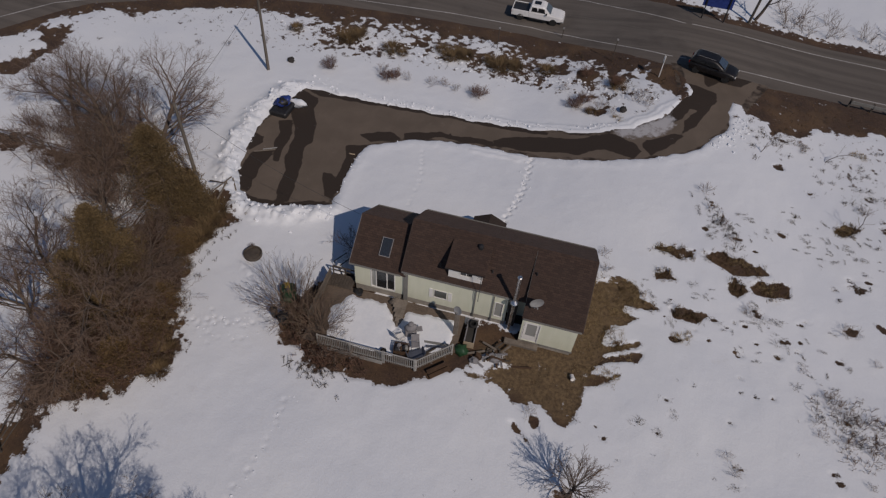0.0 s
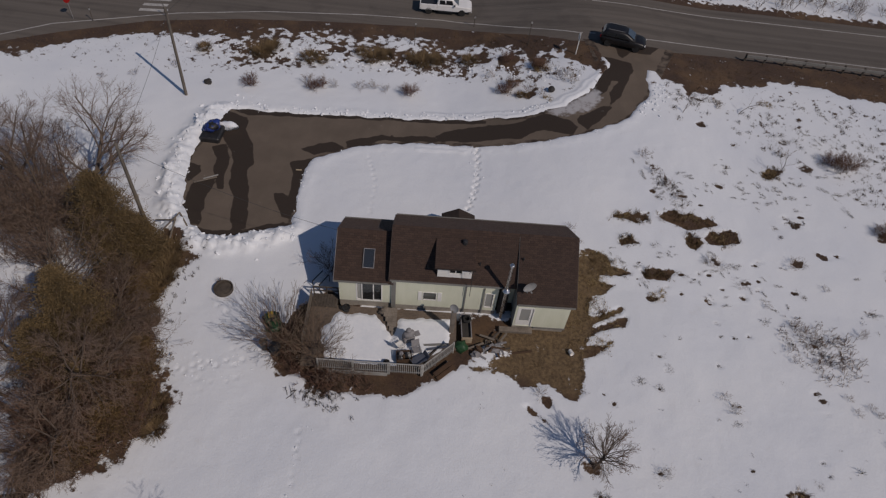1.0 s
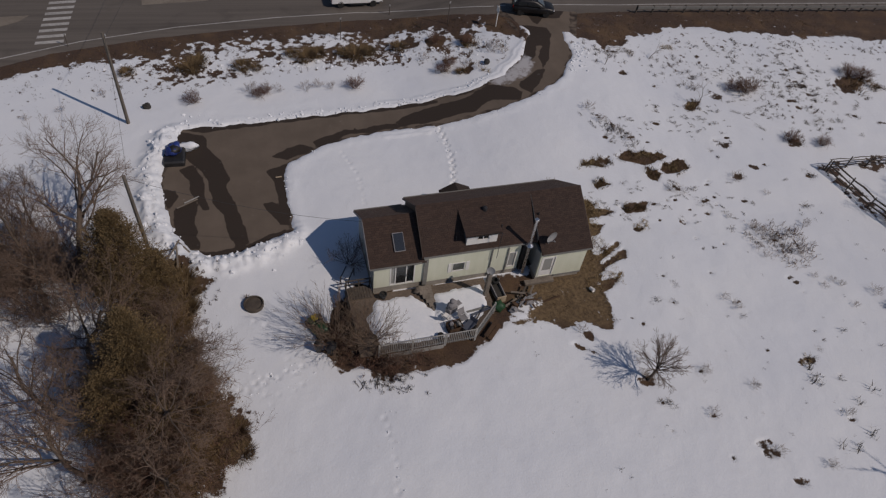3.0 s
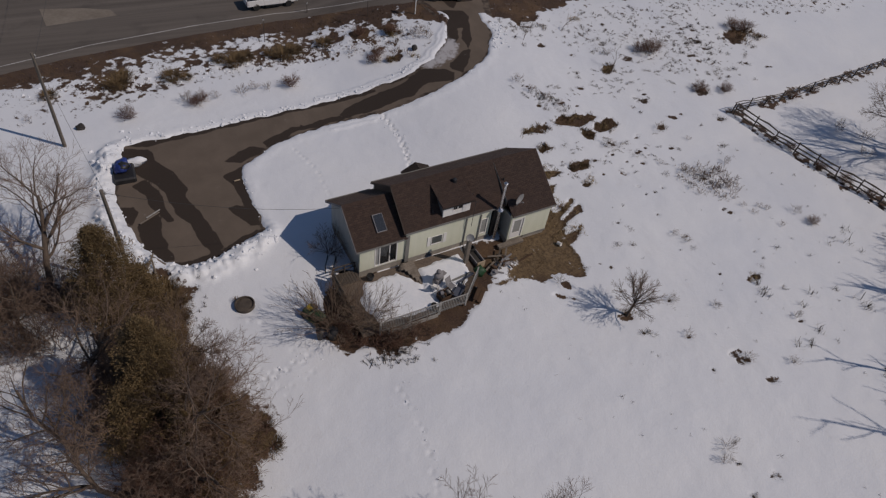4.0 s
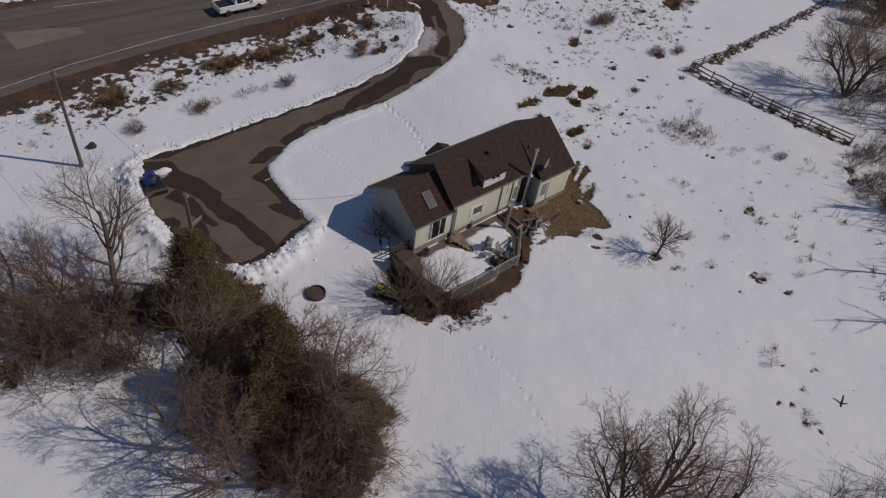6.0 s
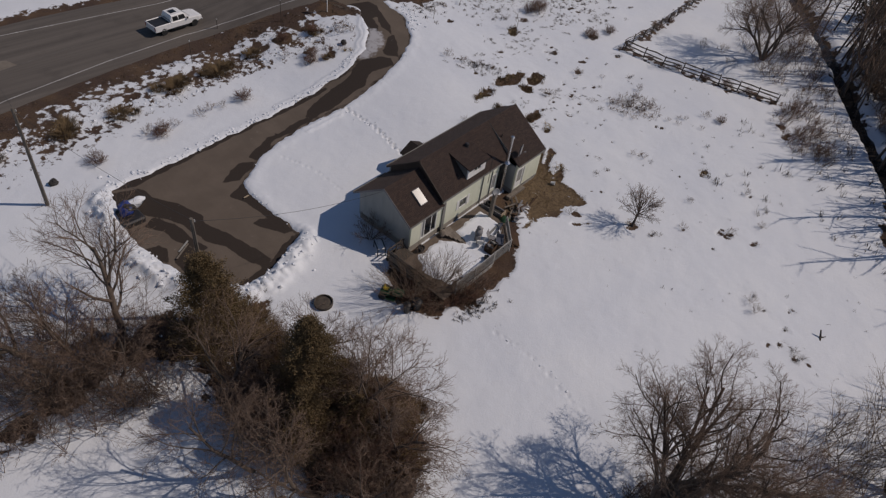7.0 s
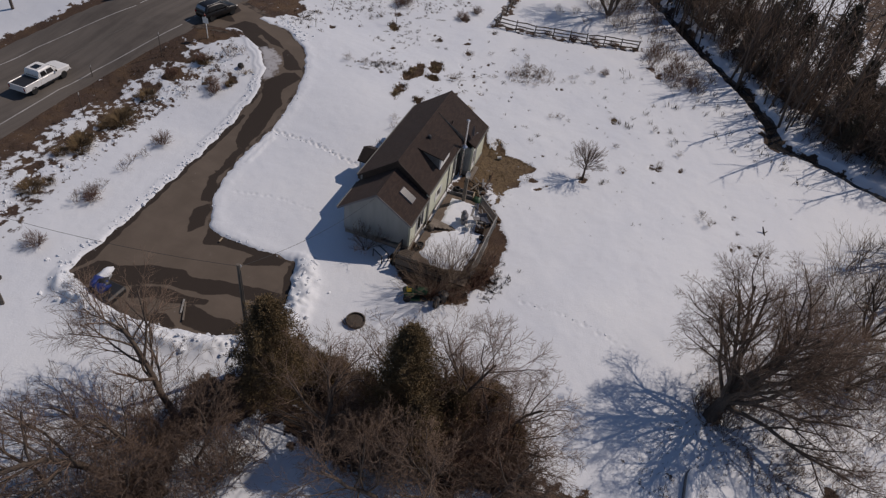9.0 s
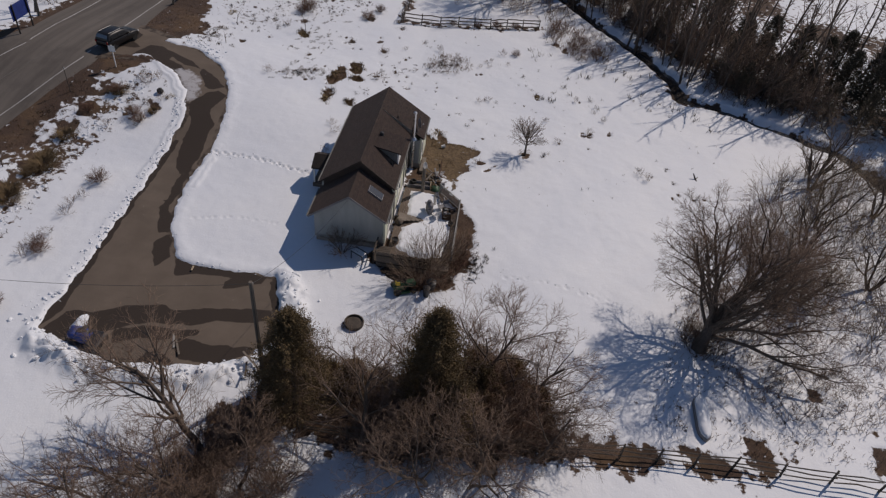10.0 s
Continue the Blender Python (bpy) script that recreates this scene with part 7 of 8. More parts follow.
for x, y, seed, ln in ((13.5, -36.5, 181, 4.8), (6.0, -39.0, 182, 4.6), (17.0, -42.5, 183, 5.0), (23.5, -39.5, 184, 5.0), (3.0, -33.0, 185, 3.8)):
    r = R(seed)
    bare_tree(ground_pose(x, y), stems(r, 4, 0.5, ln, 0.12, 4, (6, 5, 4, 4), (0.65, 0.65, 0.6, 0.6), lift=0.1, shrink=0.68), "bare tree in the brush by the creek", group="trees in the creek brush", split=1, twig="paletwig")

# far wood: slender trunks beyond the creek
kinds = []
for k in range(5):
    r = R(80 + k)
    limbs = grow(r, (0, 0, 0), (r.uniform(-0.06, 0.06), r.uniform(-0.06, 0.06), 1), 11.5 + k * 0.7, 0.105 + 0.015 * k, 3, (12, 5, 3), (0.7, 0.6, 0.6), lift=0.16, bend=0.05, shrink=0.27)
    kinds.append(limbs)
WOOD = [(58, -16.5), (50, -22), (41, -29), (37, -36), (34, -46), (50, -62), (82, -62), (98, -30), (92, -2), (76, 2), (67, -9)]
spots = [p for p in scatter(91, 225, WOOD, (0.75, 1.2)) if float(from_line(np.array([p[0]]), np.array([p[1]]), CREEK)[0]) < 12 + 26 * ((p[0] * 7.31 + p[1] * 3.17) % 1) ** 2] + scatter(92, 64, [(66, -7.5), (57, -14.5), (49, -19.8), (41, -25.8), (38, -28.5), (36.5, -33), (33, -40), (38, -40), (46, -31), (62, -18), (72, -8)], (0.55, 1.0))
firsts = []
for k, (x, y, size) in enumerate(spots):
    turn = (k * 67) % 360
    m = Matrix.Translation((x, y, z_at(x, y) - 0.1)) @ pose(0, 0, 0, (k * 13) % 9 - 4, (k * 29) % 9 - 4, turn) @ Matrix.Diagonal((size, size, size, 1))
    if k < 5:
        firsts.append(bare_tree(m, kinds[k], "slender bare forest tree beyond the creek", group="trees of the far wood", split=0, name="forest_tree"))
    else:
        src = firsts[k % 5]
        c = copy_thing(src, Matrix())
        c.matrix_basis = m
thicket("thicket_brush", scatter(57, 150, [(58, -16.5), (50, -22), (41, -29), (37, -36), (34, -46), (40, -50), (46, -42), (54, -33), (66, -24), (76, -14), (67, -9)], (0.7, 1.5)), 67, "dark undergrowth on the floor of the far wood", tall=1.9, count=3)
BANK = [(70, -9), (60, -15), (52, -20), (44.5, -25), (39, -28.5), (36.6, -30), (35.4, -34.5), (31.5, -42), (35, -44), (40, -38), (44, -32), (54, -25), (64, -18), (74, -11)]
thicket("thicket_brush", scatter(256, 210, BANK, (0.6, 1.5)), 266, "dark tangled brush along the far creek bank", tall=2.2, count=4)
young = []
for k, (x, y, size) in enumerate(scatter(293, 76, BANK, (0.7, 1.3))):
    m = Matrix.Translation((x, y, z_at(x, y) - 0.1)) @ pose(0, 0, 0, (k * 17) % 11 - 5, (k * 31) % 11 - 5, (k * 77) % 360) @ Matrix.Diagonal((size, size, size, 1))
    if k < 4:
        r = R(294 + k)
        young.append(bare_tree(m, grow(r, (0, 0, 0), (r.uniform(-0.2, 0.2), r.uniform(-0.2, 0.2), 1), 5.0, 0.075, 3, (10, 7, 6), (0.7, 0.7, 0.65), lift=0.12, bend=0.12, shrink=0.56), "young bare tree on the far creek bank", group="young trees on the creek bank", split=1, name="young_tree"))
    else:
        copy_thing(young[k % 4], Matrix()).matrix_basis = m
# trees and brush over the road
for x, y, seed in ((25.6, 46.5, 93), (11.7, 53.3, 94), (4.0, 56.5, 95), (-2.5, 57.0, 97), (-8.0, 56.0, 98)):
    r = R(seed)
    bare_tree(ground_pose(x, y), grow(r, (0, 0, 0), (0.12, 0.08, 1), 5.5, 0.17, 3, (7, 5, 4), (0.6, 0.6, 0.6), lift=0.12), "bare tree on the far side of the road", group="trees across the road", split=1)
thicket("thicket_brush", scatter(58, 46, [(26.6, 46.3), (57.7, 46.5), (59.6, 49.8), (28.7, 50.2)], (0.6, 1.2)), 68, "bare roadside brush beyond the asphalt", tall=1.6, count=6)


# ---- shrubs, clumps and weeds in the snow ----
def tuft_shape(seed, blades, wide, tall, droop=0.5):
    r = R(seed)
    verts, faces = [], []
    for k in range(blades):
        a, rad = r.uniform(0, math.tau), wide * math.sqrt(r.random())
        p = Vector((rad * math.cos(a), rad * math.sin(a), -0.05))
        out = Vector((math.cos(a), math.sin(a), 0)) * droop * r.uniform(0.1, 1.0) * tall
        h = tall * r.uniform(0.5, 1.1)
        w = Vector((-math.sin(a), math.cos(a), 0)) * r.uniform(0.008, 0.02)
        q = p + out * 0.4 + Vector((0, 0, h * 0.65))
        t = p + out + Vector((0, 0, h * r.uniform(0.7, 1.0)))
        o = len(verts)
        verts += [p - w, p + w, q + w * 0.7, q - w * 0.7, t]
        faces += [(o, o + 1, o + 2, o + 3), (o + 3, o + 2, o + 4)]
    return verts, faces


def tuft_mesh(name, seed, blades, wide, tall, mat, droop=0.5):
    v, f = tuft_shape(seed, blades, wide, tall, droop)
    me = bpy.data.meshes.new(name)
    me.from_pydata(v, [], f)
    me.materials.append(M[mat])
    me.update()
    return me


CLUMPS = []
for k in range(4):
    r, v, f = R(101 + k), [], []
    for j in range(7):
        cv, cf = tuft_shape(1010 + 10 * k + j, 34, r.uniform(0.16, 0.34), r.uniform(0.16, 0.36), 1.1)
        ox, oy = r.gauss(0, 0.45), r.gauss(0, 0.3)
        f += [tuple(len(v) + i for i in face) for face in cf]
        v += [(p.x + ox, p.y + oy, p.z) for p in cv]
    me = bpy.data.meshes.new("grass_clump")
    me.from_pydata(v, [], f)
    me.materials.append(M["straw" if k == 3 else "grass"])
    me.update()
    CLUMPS.append(me)
WISPS = []
for k in range(4):
    r = R(110 + k)
    WISPS.append(limb_mesh("wispy_shrub", stems(r, 12, 0.7, 0.62, 0.007, 2, (5, 4), (0.5, 0.5), lift=0.06, bend=0.2, fine=0.005), M["twig"], 3))
clump_at = [(12.7, 25.4, 0.9), (14.3, 29.7, 1.2), (30.2, 27.1, 1.0), (35.3, 27.7, 1.0), (54.2, 20.9, 2.4), (55.8, 20.4, 1.9), (57, 20, 1.5), (20.3, 11.4, 0.9), (21.5, 11.4, 0.9), (23.6, 11.9, 0.9), (24.8, 12.1, 1.0), (26.2, 11.9, 1.0), (27.4, 11.6, 0.9), (28.7, 10.9, 0.8), (25.9, 9.6, 0.7), (28.1, 10.2, 0.8), (20.7, 8.7, 0.9),
            (18.2, 2.0, 1.2), (17.2, -9.7, 1.0), (33.9, 18.4, 1.1), (10.4, 26.4, 0.9), (-12.4, 1.6, 1.2), (-12.8, -1.0, 1.2)]
straw_at = [(22.5, 3.9, 1.0), (19.2, 6.1, 1.2), (18.5, 6.8, 1.0), (18.4, 4.4, 1.1), (18.9, 1.7, 0.9), (19.3, 1.0, 0.8), (18.3, -0.9, 0.8), (29.3, -10.2, 0.9), (13.5, 29.5, 1.2), (14.5, 24.8, 0.8)]
for k, (x, y, s) in enumerate(straw_at):
    ob = new("grass_clump", CLUMPS[3])
    ob.matrix_basis = ground_pose(x, y, 53 * k, 0.02, s)
    tagged(ob, "golden straw grass clump standing in the snow", "grass clump", "straw clumps in the snow")
LOWS = []
for k in range(6):
    r, v, f = R(221 + k), [], []
    for j in range(6):
        cv, cf = tuft_shape(2210 + 10 * k + j, 26, r.uniform(0.15, 0.4), r.uniform(0.25, 0.75), 1.2)
        ox, oy = r.gauss(0, 0.5), r.gauss(0, 0.36)
        f += [tuple(len(v) + i for i in face) for face in cf]
        v += [(p.x + ox, p.y + oy, p.z) for p in cv]
    me = bpy.data.meshes.new("grass_tussock")
    me.from_pydata(v, [], f)
    me.materials.append(M["weed" if k % 2 else "tussock"])
    me.update()
    LOWS.append(me)
for k, (x, y, wide) in enumerate(SPOTS):
    ob = new("grass_tussock", LOWS[k % 6])
    ob.matrix_basis = ground_pose(x, y, 0, 0.03, 1.0) @ Matrix.Diagonal((1.25 * wide, 0.8 * wide, max(0.3, 0.75 * wide), 1)) @ pose(0, 0, 0, 0, 0, 37 * k)
    tagged(ob, "low dark grass tussock poking out of the snow", "grass tussock", "grass tussocks in the snow")
SPECKS = scatter(231, 60, [(20.9, 17.9), (26.2, 17.2), (29.6, 19.8), (36.9, 18.5), (36.6, 12.7), (29.0, 13.7), (22.0, 13.6)], (0.10, 0.26)) + scatter(232, 40, [(17.8, 8.6), (22.6, 9.0), (28.4, 8.4), (33.0, 10.0), (33, 4), (26, 3.4), (20, 5)], (0.10, 0.24)) + scatter(233, 60, [(33, 22), (36, 27), (50, 27), (56, 18), (46, 13), (38, 14)], (0.14, 0.4))
for k, (x, y, wide) in enumerate(SPECKS):
    ob = new("grass_tussock", LOWS[k % 6])
    ob.matrix_basis = ground_pose(x, y, 0, 0.02, 1.0) @ pose(0, 0, 0, 0, 0, -25 + 50 * math.sin(7.1 * k)) @ Matrix.Diagonal((1.8 * wide, 0.8 * wide, max(0.25, 0.9 * wide), 1))
    tagged(ob, "small dark grass tussock just breaking the snow", "grass tussock", "small tussocks in the snow")
for k, (x, y, s) in enumerate(clump_at):
    ob = new("grass_clump", CLUMPS[k % 4])
    ob.matrix_basis = ground_pose(x, y, 47 * k, 0.02, s)
    tagged(ob, "tall dry brown grass clump standing in the snow", "grass clump", "grass clumps in the snow")
DOMES = [tuft_mesh("grass_tuft", 201 + k, 520, 0.62, 0.8, "tuft", 0.9) for k in range(3)]
for k, (x, y, size) in enumerate(((-13.6, 28.4, 1.5), (-13.0, 29.6, 1.2), (-8.9, 28.5, 1.15), (-7.6, 28.2, 0.7), (-2.8, 29.7, 1.55), (-1.7, 30.3, 1.2), (-4.2, 30.4, 0.9), (2.1, 30.1, 1.5), (3.5, 30.6, 1.2), (0.8, 30.6, 0.9), (6.6, 31, 1.1), (-19.3, 28.1, 0.9), (11.9, 25.4, 0.7), (13.4, 29.8, 0.9))):
    ob = new("grass_tuft", DOMES[k % 3])
    ob.matrix_basis = ground_pose(x, y, 61 * k, 0.03, 1.0) @ Matrix.Diagonal((size, size * (0.8 + 0.1 * (k % 4)), size * 0.8, 1))
    tagged(ob, "rounded brown-olive grass tuft standing on the verge", "grass tuft", "grass tufts on the verge")
for k, (x, y, size) in enumerate(((-13.2, 2.4, 1.3), (-12.9, 1.2, 1.2), (-12.8, -0.2, 1.2), (-13.3, -1.6, 1.1), (-12.4, -3.2, 0.9), (-9.6, -9.6, 1.0), (-9.2, -11.0, 0.9))):
    ob = new("grass_tuft", DOMES[k % 3])
    ob.matrix_basis = ground_pose(x, y, 61 * k, 0.03, size)
    tagged(ob, "tall rusty grass tuft at the foot of the cedars", "grass tuft", "grass tufts by the cedars")
BUSHES = []
for k in range(3):
    r = R(210 + k)
    BUSHES.append(limb_mesh("red_brush", stems(r, 44, 0.9, 0.75, 0.009, 2, (6, 4), (0.55, 0.55), lift=0.05, bend=0.2, fine=0.006), M["redtwig"], 3))
for k, (x, y, size) in enumerate(((-13.2, 23.2, 1.2), (1.4, 24.6, 1.25), (10.3, 26, 1.1), (11, 26.7, 1.0), (10.4, 31.1, 1.0), (13.5, 29.8, 1.1), (-7.6, 23.8, 1.0), (-6.9, 24.2, 0.9), (40.7, 20.1, 1.5), (39.6, 20.5, 1.2), (42, 12.7, 1.2), (44.9, 11.9, 1.1), (39.4, -6.8, 0.8), (54.5, 22, 1.5), (56.1, 21.5, 1.3),
                                 (46.0, -1.0, 0.9), (47.0, -3.4, 1.0), (47.8, -5.8, 0.9), (45.4, 2.2, 0.8), (52.2, 9.1, 0.9), (55.5, 9.5, 0.8))):
    ob = new("red_brush", BUSHES[k % 3])
    ob.matrix_basis = ground_pose(x, y, 83 * k, 0.03, size)
    tagged(ob, "low reddish-brown dead bush standing in the snow", "bush", "dead bushes in the snow")
wisp_at = [(-8.3, 24.5, 1.3), (-6.8, 24.8, 1.1), (-5.6, 24.4, 1.0), (-3.2, 24.5, 1.2), (-2.0, 24.9, 1.1), (-0.8, 24.6, 1.0)]
wisp_at += [(12.6, 26, 1.2), (13.8, 25.5, 1.0), (10.8, 26.9, 1.2), (8.9, 28.3, 1.0), (15.4, 27.7, 1.3), (16.1, 28.4, 1.2), (16.7, 27.1, 1.0),
           (38.9, -5.2, 1.0), (33.6, 8.4, 1.1), (27.2, 7.6, 1.1), (22.1, 5.7, 1.0), (21.5, -9.8, 0.9),
           (23.6, -16.0, 0.9), (20.6, -13.0, 0.8), (29.9, -14.4, 0.8), (26.6, -17.5, 0.8), (26.7, -5.0, 0.8), (13.9, -5.6, 0.9), (45.5, -11.1, 1.9), (48.1, -10.9, 2.1), (44.0, -17.0, 1.6), (43.0, -16.4, 1.4), (53.0, 3.0, 1.6), (54.5, 1.0, 1.5), (52.4, -1.0, 1.4), (17.4, -21.0, 1.0),
           (16.6, -21.8, 0.9), (-21.0, 24.8, 0.8), (-24.0, 22.6, 0.8), (-26.5, 21.6, 0.7), (10, 8.3, 1.0), (11.4, 8.4, 0.9), (14.9, 8.5, 1.0), (16.1, 9.1, 0.9), (16.5, 7.7, 1.0)]
wisp_east = [(32.3, 2.5, 0.9), (32.8, 1.9, 0.9), (33.6, 1.4, 0.9), (35.1, 1.6, 0.8), (31.6, 0.4, 0.8), (31.8, -0.5, 0.7), (33.4, -0.5, 0.8), (34.9, -0.5, 0.8), (34.7, -3.0, 0.6), (35.0, -4.0, 0.6), (36.1, -3.5, 0.6), (36.5, -4.1, 0.6), (36.4, -6.1, 0.6), (26.1, -4.0, 0.7), (24.5, -11.5, 0.7), (37.1, 2.3, 0.9), (30.8, 4.1, 0.6),
             (35.7, 6.3, 0.6), (22.7, 18.2, 1.1), (23.4, 16.6, 0.9), (24.5, 15.2, 0.9), (25.3, 13.9, 0.8), (41.9, 20.5, 1.7), (40, 19.6, 1.8), (41, 20, 1.5), (35.3, 20.8, 1.0)]
for k, (x, y, s) in enumerate(wisp_at + wisp_east):
    ob = new("wispy_shrub", WISPS[k % 4])
    ob.matrix_basis = ground_pose(x, y, 71 * k, 0.02, s)
    tagged(ob, "low wispy bare shrub poking through the snow", "shrub", "wispy shrubs in the snow")
for x, y, seed, tall in ((32.4, 25.9, 121, 2.0), (34.5, 18.3, 122, 2.3), (26.9, 24.8, 123, 1.0)):
    r = R(seed)
    bare_tree(ground_pose(x, y), grow(r, (0, 0, 0), (0.2, 0.1, 1), tall, 0.035, 2, (6, 4), (0.6, 0.6), lift=0.12), "thin bare sapling standing alone in the snow", "sapling", "sapling", group="saplings in the field", split=0)


def blades(name, seed, count, where, mat, label, category, tall=(0.1, 0.3), per=(5, 12), wide=0.1):
    """Loose stalks over an area, in one mesh. where(r) gives a place."""
    r = R(seed)
    verts, faces = [], []
    for _ in range(count):
        x, y, s = where(r)
        z = z_at(x, y)
        for _ in range(r.randint(*per)):
            a, rad = r.uniform(0, math.tau), r.uniform(0, wide * s)
            p = Vector((x + rad * math.cos(a), y + rad * math.sin(a), z - 0.04))
            h = r.uniform(*tall) * s
            lean = Vector((r.gauss(0, 0.3), r.gauss(0, 0.3), 1)) * h
            w = Vector((math.cos(a + 1.5), math.sin(a + 1.5), 0)) * r.uniform(0.008, 0.022) * (0.6 + 0.6 * s)
            o = len(verts)
            verts += [p - w, p + w, p + lean]
            faces.append((o, o + 1, o + 2))
    me = bpy.data.meshes.new(name)
    me.from_pydata(verts, [], faces)
    me.materials.append(M[mat])
    me.update()
    return tagged(new(name, me), label, category, kind="stuff")


rr = np.random.RandomState(8)
px, py = rr.uniform(-45, 60, 90000), rr.uniform(-34, 40, 90000)
pb = bare_at(px, py)
ok = (pb > 0.6) & (inside_by(px, py, ROAD) < -0.3) & (inside_by(px, py, DRIVE) < -0.2) & (rr.rand(90000) < pb)
hx, hy = px * math.cos(radians(3.8)) + py * math.sin(radians(3.8)), py * math.cos(radians(3.8)) - px * math.sin(radians(3.8))
ok &= ~((hx > -2.3) & (hx < 8.2) & (hy > -5.8) & (hy < 5.5)) & ~((hx > 3) & (hx < 16) & (hy > -1.4) & (hy < 5.5))
BX, BY = px[ok], py[ok]
blades("dry_grass", 131, min(len(BX), 8000), lambda r: (lambda i: (BX[i], BY[i], r.uniform(0.6, 1.4)))(r.randrange(len(BX))), "grass", "short dead brown grass on the open ground", "grass", (0.05, 0.15), (3, 6), 0.16)


def clustered(cx, cy, sx, sy):
    return lambda r: (r.gauss(cx, sx), r.gauss(cy, sy), r.uniform(0.5, 1.6))


def in_field(r):
    """Weeds in the tussocky stretches of the field."""
    while True:
        px, py, a, c, turn, much = TUSSOCKS[min(int(len(TUSSOCKS) * r.random() ** 1.5), len(TUSSOCKS) - 1)]
        u, v = r.gauss(0, 0.5) * a, r.gauss(0, 0.5) * c
        x, y = px + u * math.cos(turn) - v * math.sin(turn), py + u * math.sin(turn) + v * math.cos(turn)
        if float(inside_by(np.array([x]), np.array([y]), ROAD)[0]) < -2 and float(inside_by(np.array([x]), np.array([y]), DRIVE)[0]) < -1:
            return x, y, 0.4 + 0.9 * r.random() ** 2


def on_verge(r):
    while True:
        x, y = r.uniform(-40, 19), r.uniform(22.5, 35)
        if -9.5 < float(inside_by(np.array([x]), np.array([y]), ROAD)[0]) < -1.5 and float(inside_by(np.array([x]), np.array([y]), DRIVE)[0]) < -1.5 and y > 21 + 0.0 * x and r.random() < 0.35 + 0.65 * (y - 22) / 12:
            return x, y, r.uniform(0.6, 2.0)


def on_lawn(r):
    x, y = r.uniform(9, 45), r.uniform(-30, 8)
    return x, y, r.uniform(0.5, 1.3)


blades("field_weeds", 141, 320, in_field, "weed", "dark weed stalks scattered over the snowy field", "weeds", (0.04, 0.13), (6, 16), 0.2)
blades("field_tussocks", 148, 560, in_field, "tussock", "dark grassy tussocks breaking through the field snow", "weeds", (0.06, 0.24), (30, 60), 0.34)
blades("verge_weeds", 142, 500, on_verge, "weed", "dark weed stalks on the snowy roadside verge", "weeds", (0.05, 0.16), (6, 16), 0.2)
blades("lawn_weeds", 143, 130, on_lawn, "weed", "single dark weed stalks in the snowy lawn", "weeds", (0.08, 0.2), (6, 14), 0.18)
blades("lawn_weeds", 144, 90, clustered(0.2, -7.6, 0.9, 0.5), "weed", "dark dead plants at the edge of the deck bed", "weeds", (0.08, 0.24), (8, 16), 0.14)
blades("golden_grass", 147, 800, lambda r: (15.9 + 2.9 * r.random() ** 1.5, r.uniform(-2.0, 7.4), r.uniform(0.6, 1.5)), "straw", "golden straw grass along the sunny house wall", "grass", (0.05, 0.16), (4, 8), 0.2)
def on_earth(r):
    while True:
        poly = EARTH[r.randrange(8)]
        px, py = [p[0] for p in poly], [p[1] for p in poly]
        x, y = r.uniform(min(px), max(px)), r.uniform(min(py), max(py))
        if inside_by(np.array([x]), np.array([y]), poly)[0] > -0.15:
            return x, y, r.uniform(0.6, 1.5)


blades("bank_grass", 150, 420, on_earth, "tuft", "rough brown grass on the open earth banks", "grass", (0.1, 0.32), (8, 16), 0.22)
blades("yard_grass", 149, 700, lambda r: (r.uniform(10.5, 17.0), r.uniform(-4.6, -0.9), r.uniform(0.5, 1.3)), "straw", "matted tan grass in the thawed yard", "grass", (0.03, 0.1), (3, 6), 0.16)
blades("row_weeds", 145, 150, lambda r: (r.uniform(-13, -10.6), r.uniform(-14, 4), r.uniform(0.5, 1.4)), "weed", "dark dead plants along the fence row", "weeds", (0.1, 0.3), (6, 14), 0.16)
blades("wood_weeds", 146, 900, lambda r: (r.uniform(28, 110), r.uniform(-60, -8), r.uniform(0.8, 2.4)), "weed", "dark dead plants on the forest floor", "weeds", (0.12, 0.4), (8, 16), 0.25)


# ---- snow banks, clods ----
def clods(name, seed, spots, label):
    r = R(seed)
    sh = Shape()
    for x, y, s in spots:
        z = z_at(x, y)
        sh.lump((x, y, z + s * 0.05), (s * r.uniform(0.6, 1.5), s * r.uniform(0.6, 1.5), s * r.uniform(0.6, 1.1)), r, 0.42, 4, 6)
    me = bpy.data.meshes.new(name)
    me.from_pydata(sh.v, [], sh.f)
    me.materials.append(M["snow"])
    me.update()
    return tagged(new(name, me), label, "snow bank", kind="stuff")


def along(line, seed, every, off, spread, sizes):
    r, out = R(seed), []
    for (ax, ay), (bx, by) in zip(line, line[1:]):
        ln = math.hypot(bx - ax, by - ay)
        for _ in range(max(1, int(ln / every))):
            f = r.random()
            nx, ny = (by - ay) / ln, -(bx - ax) / ln
            o = off + r.gauss(0, spread)
            out.append((ax + f * (bx - ax) + nx * o, ay + f * (by - ay) + ny * o, sizes[0] + (sizes[1] - sizes[0]) * r.random() ** 2.2))
    return out


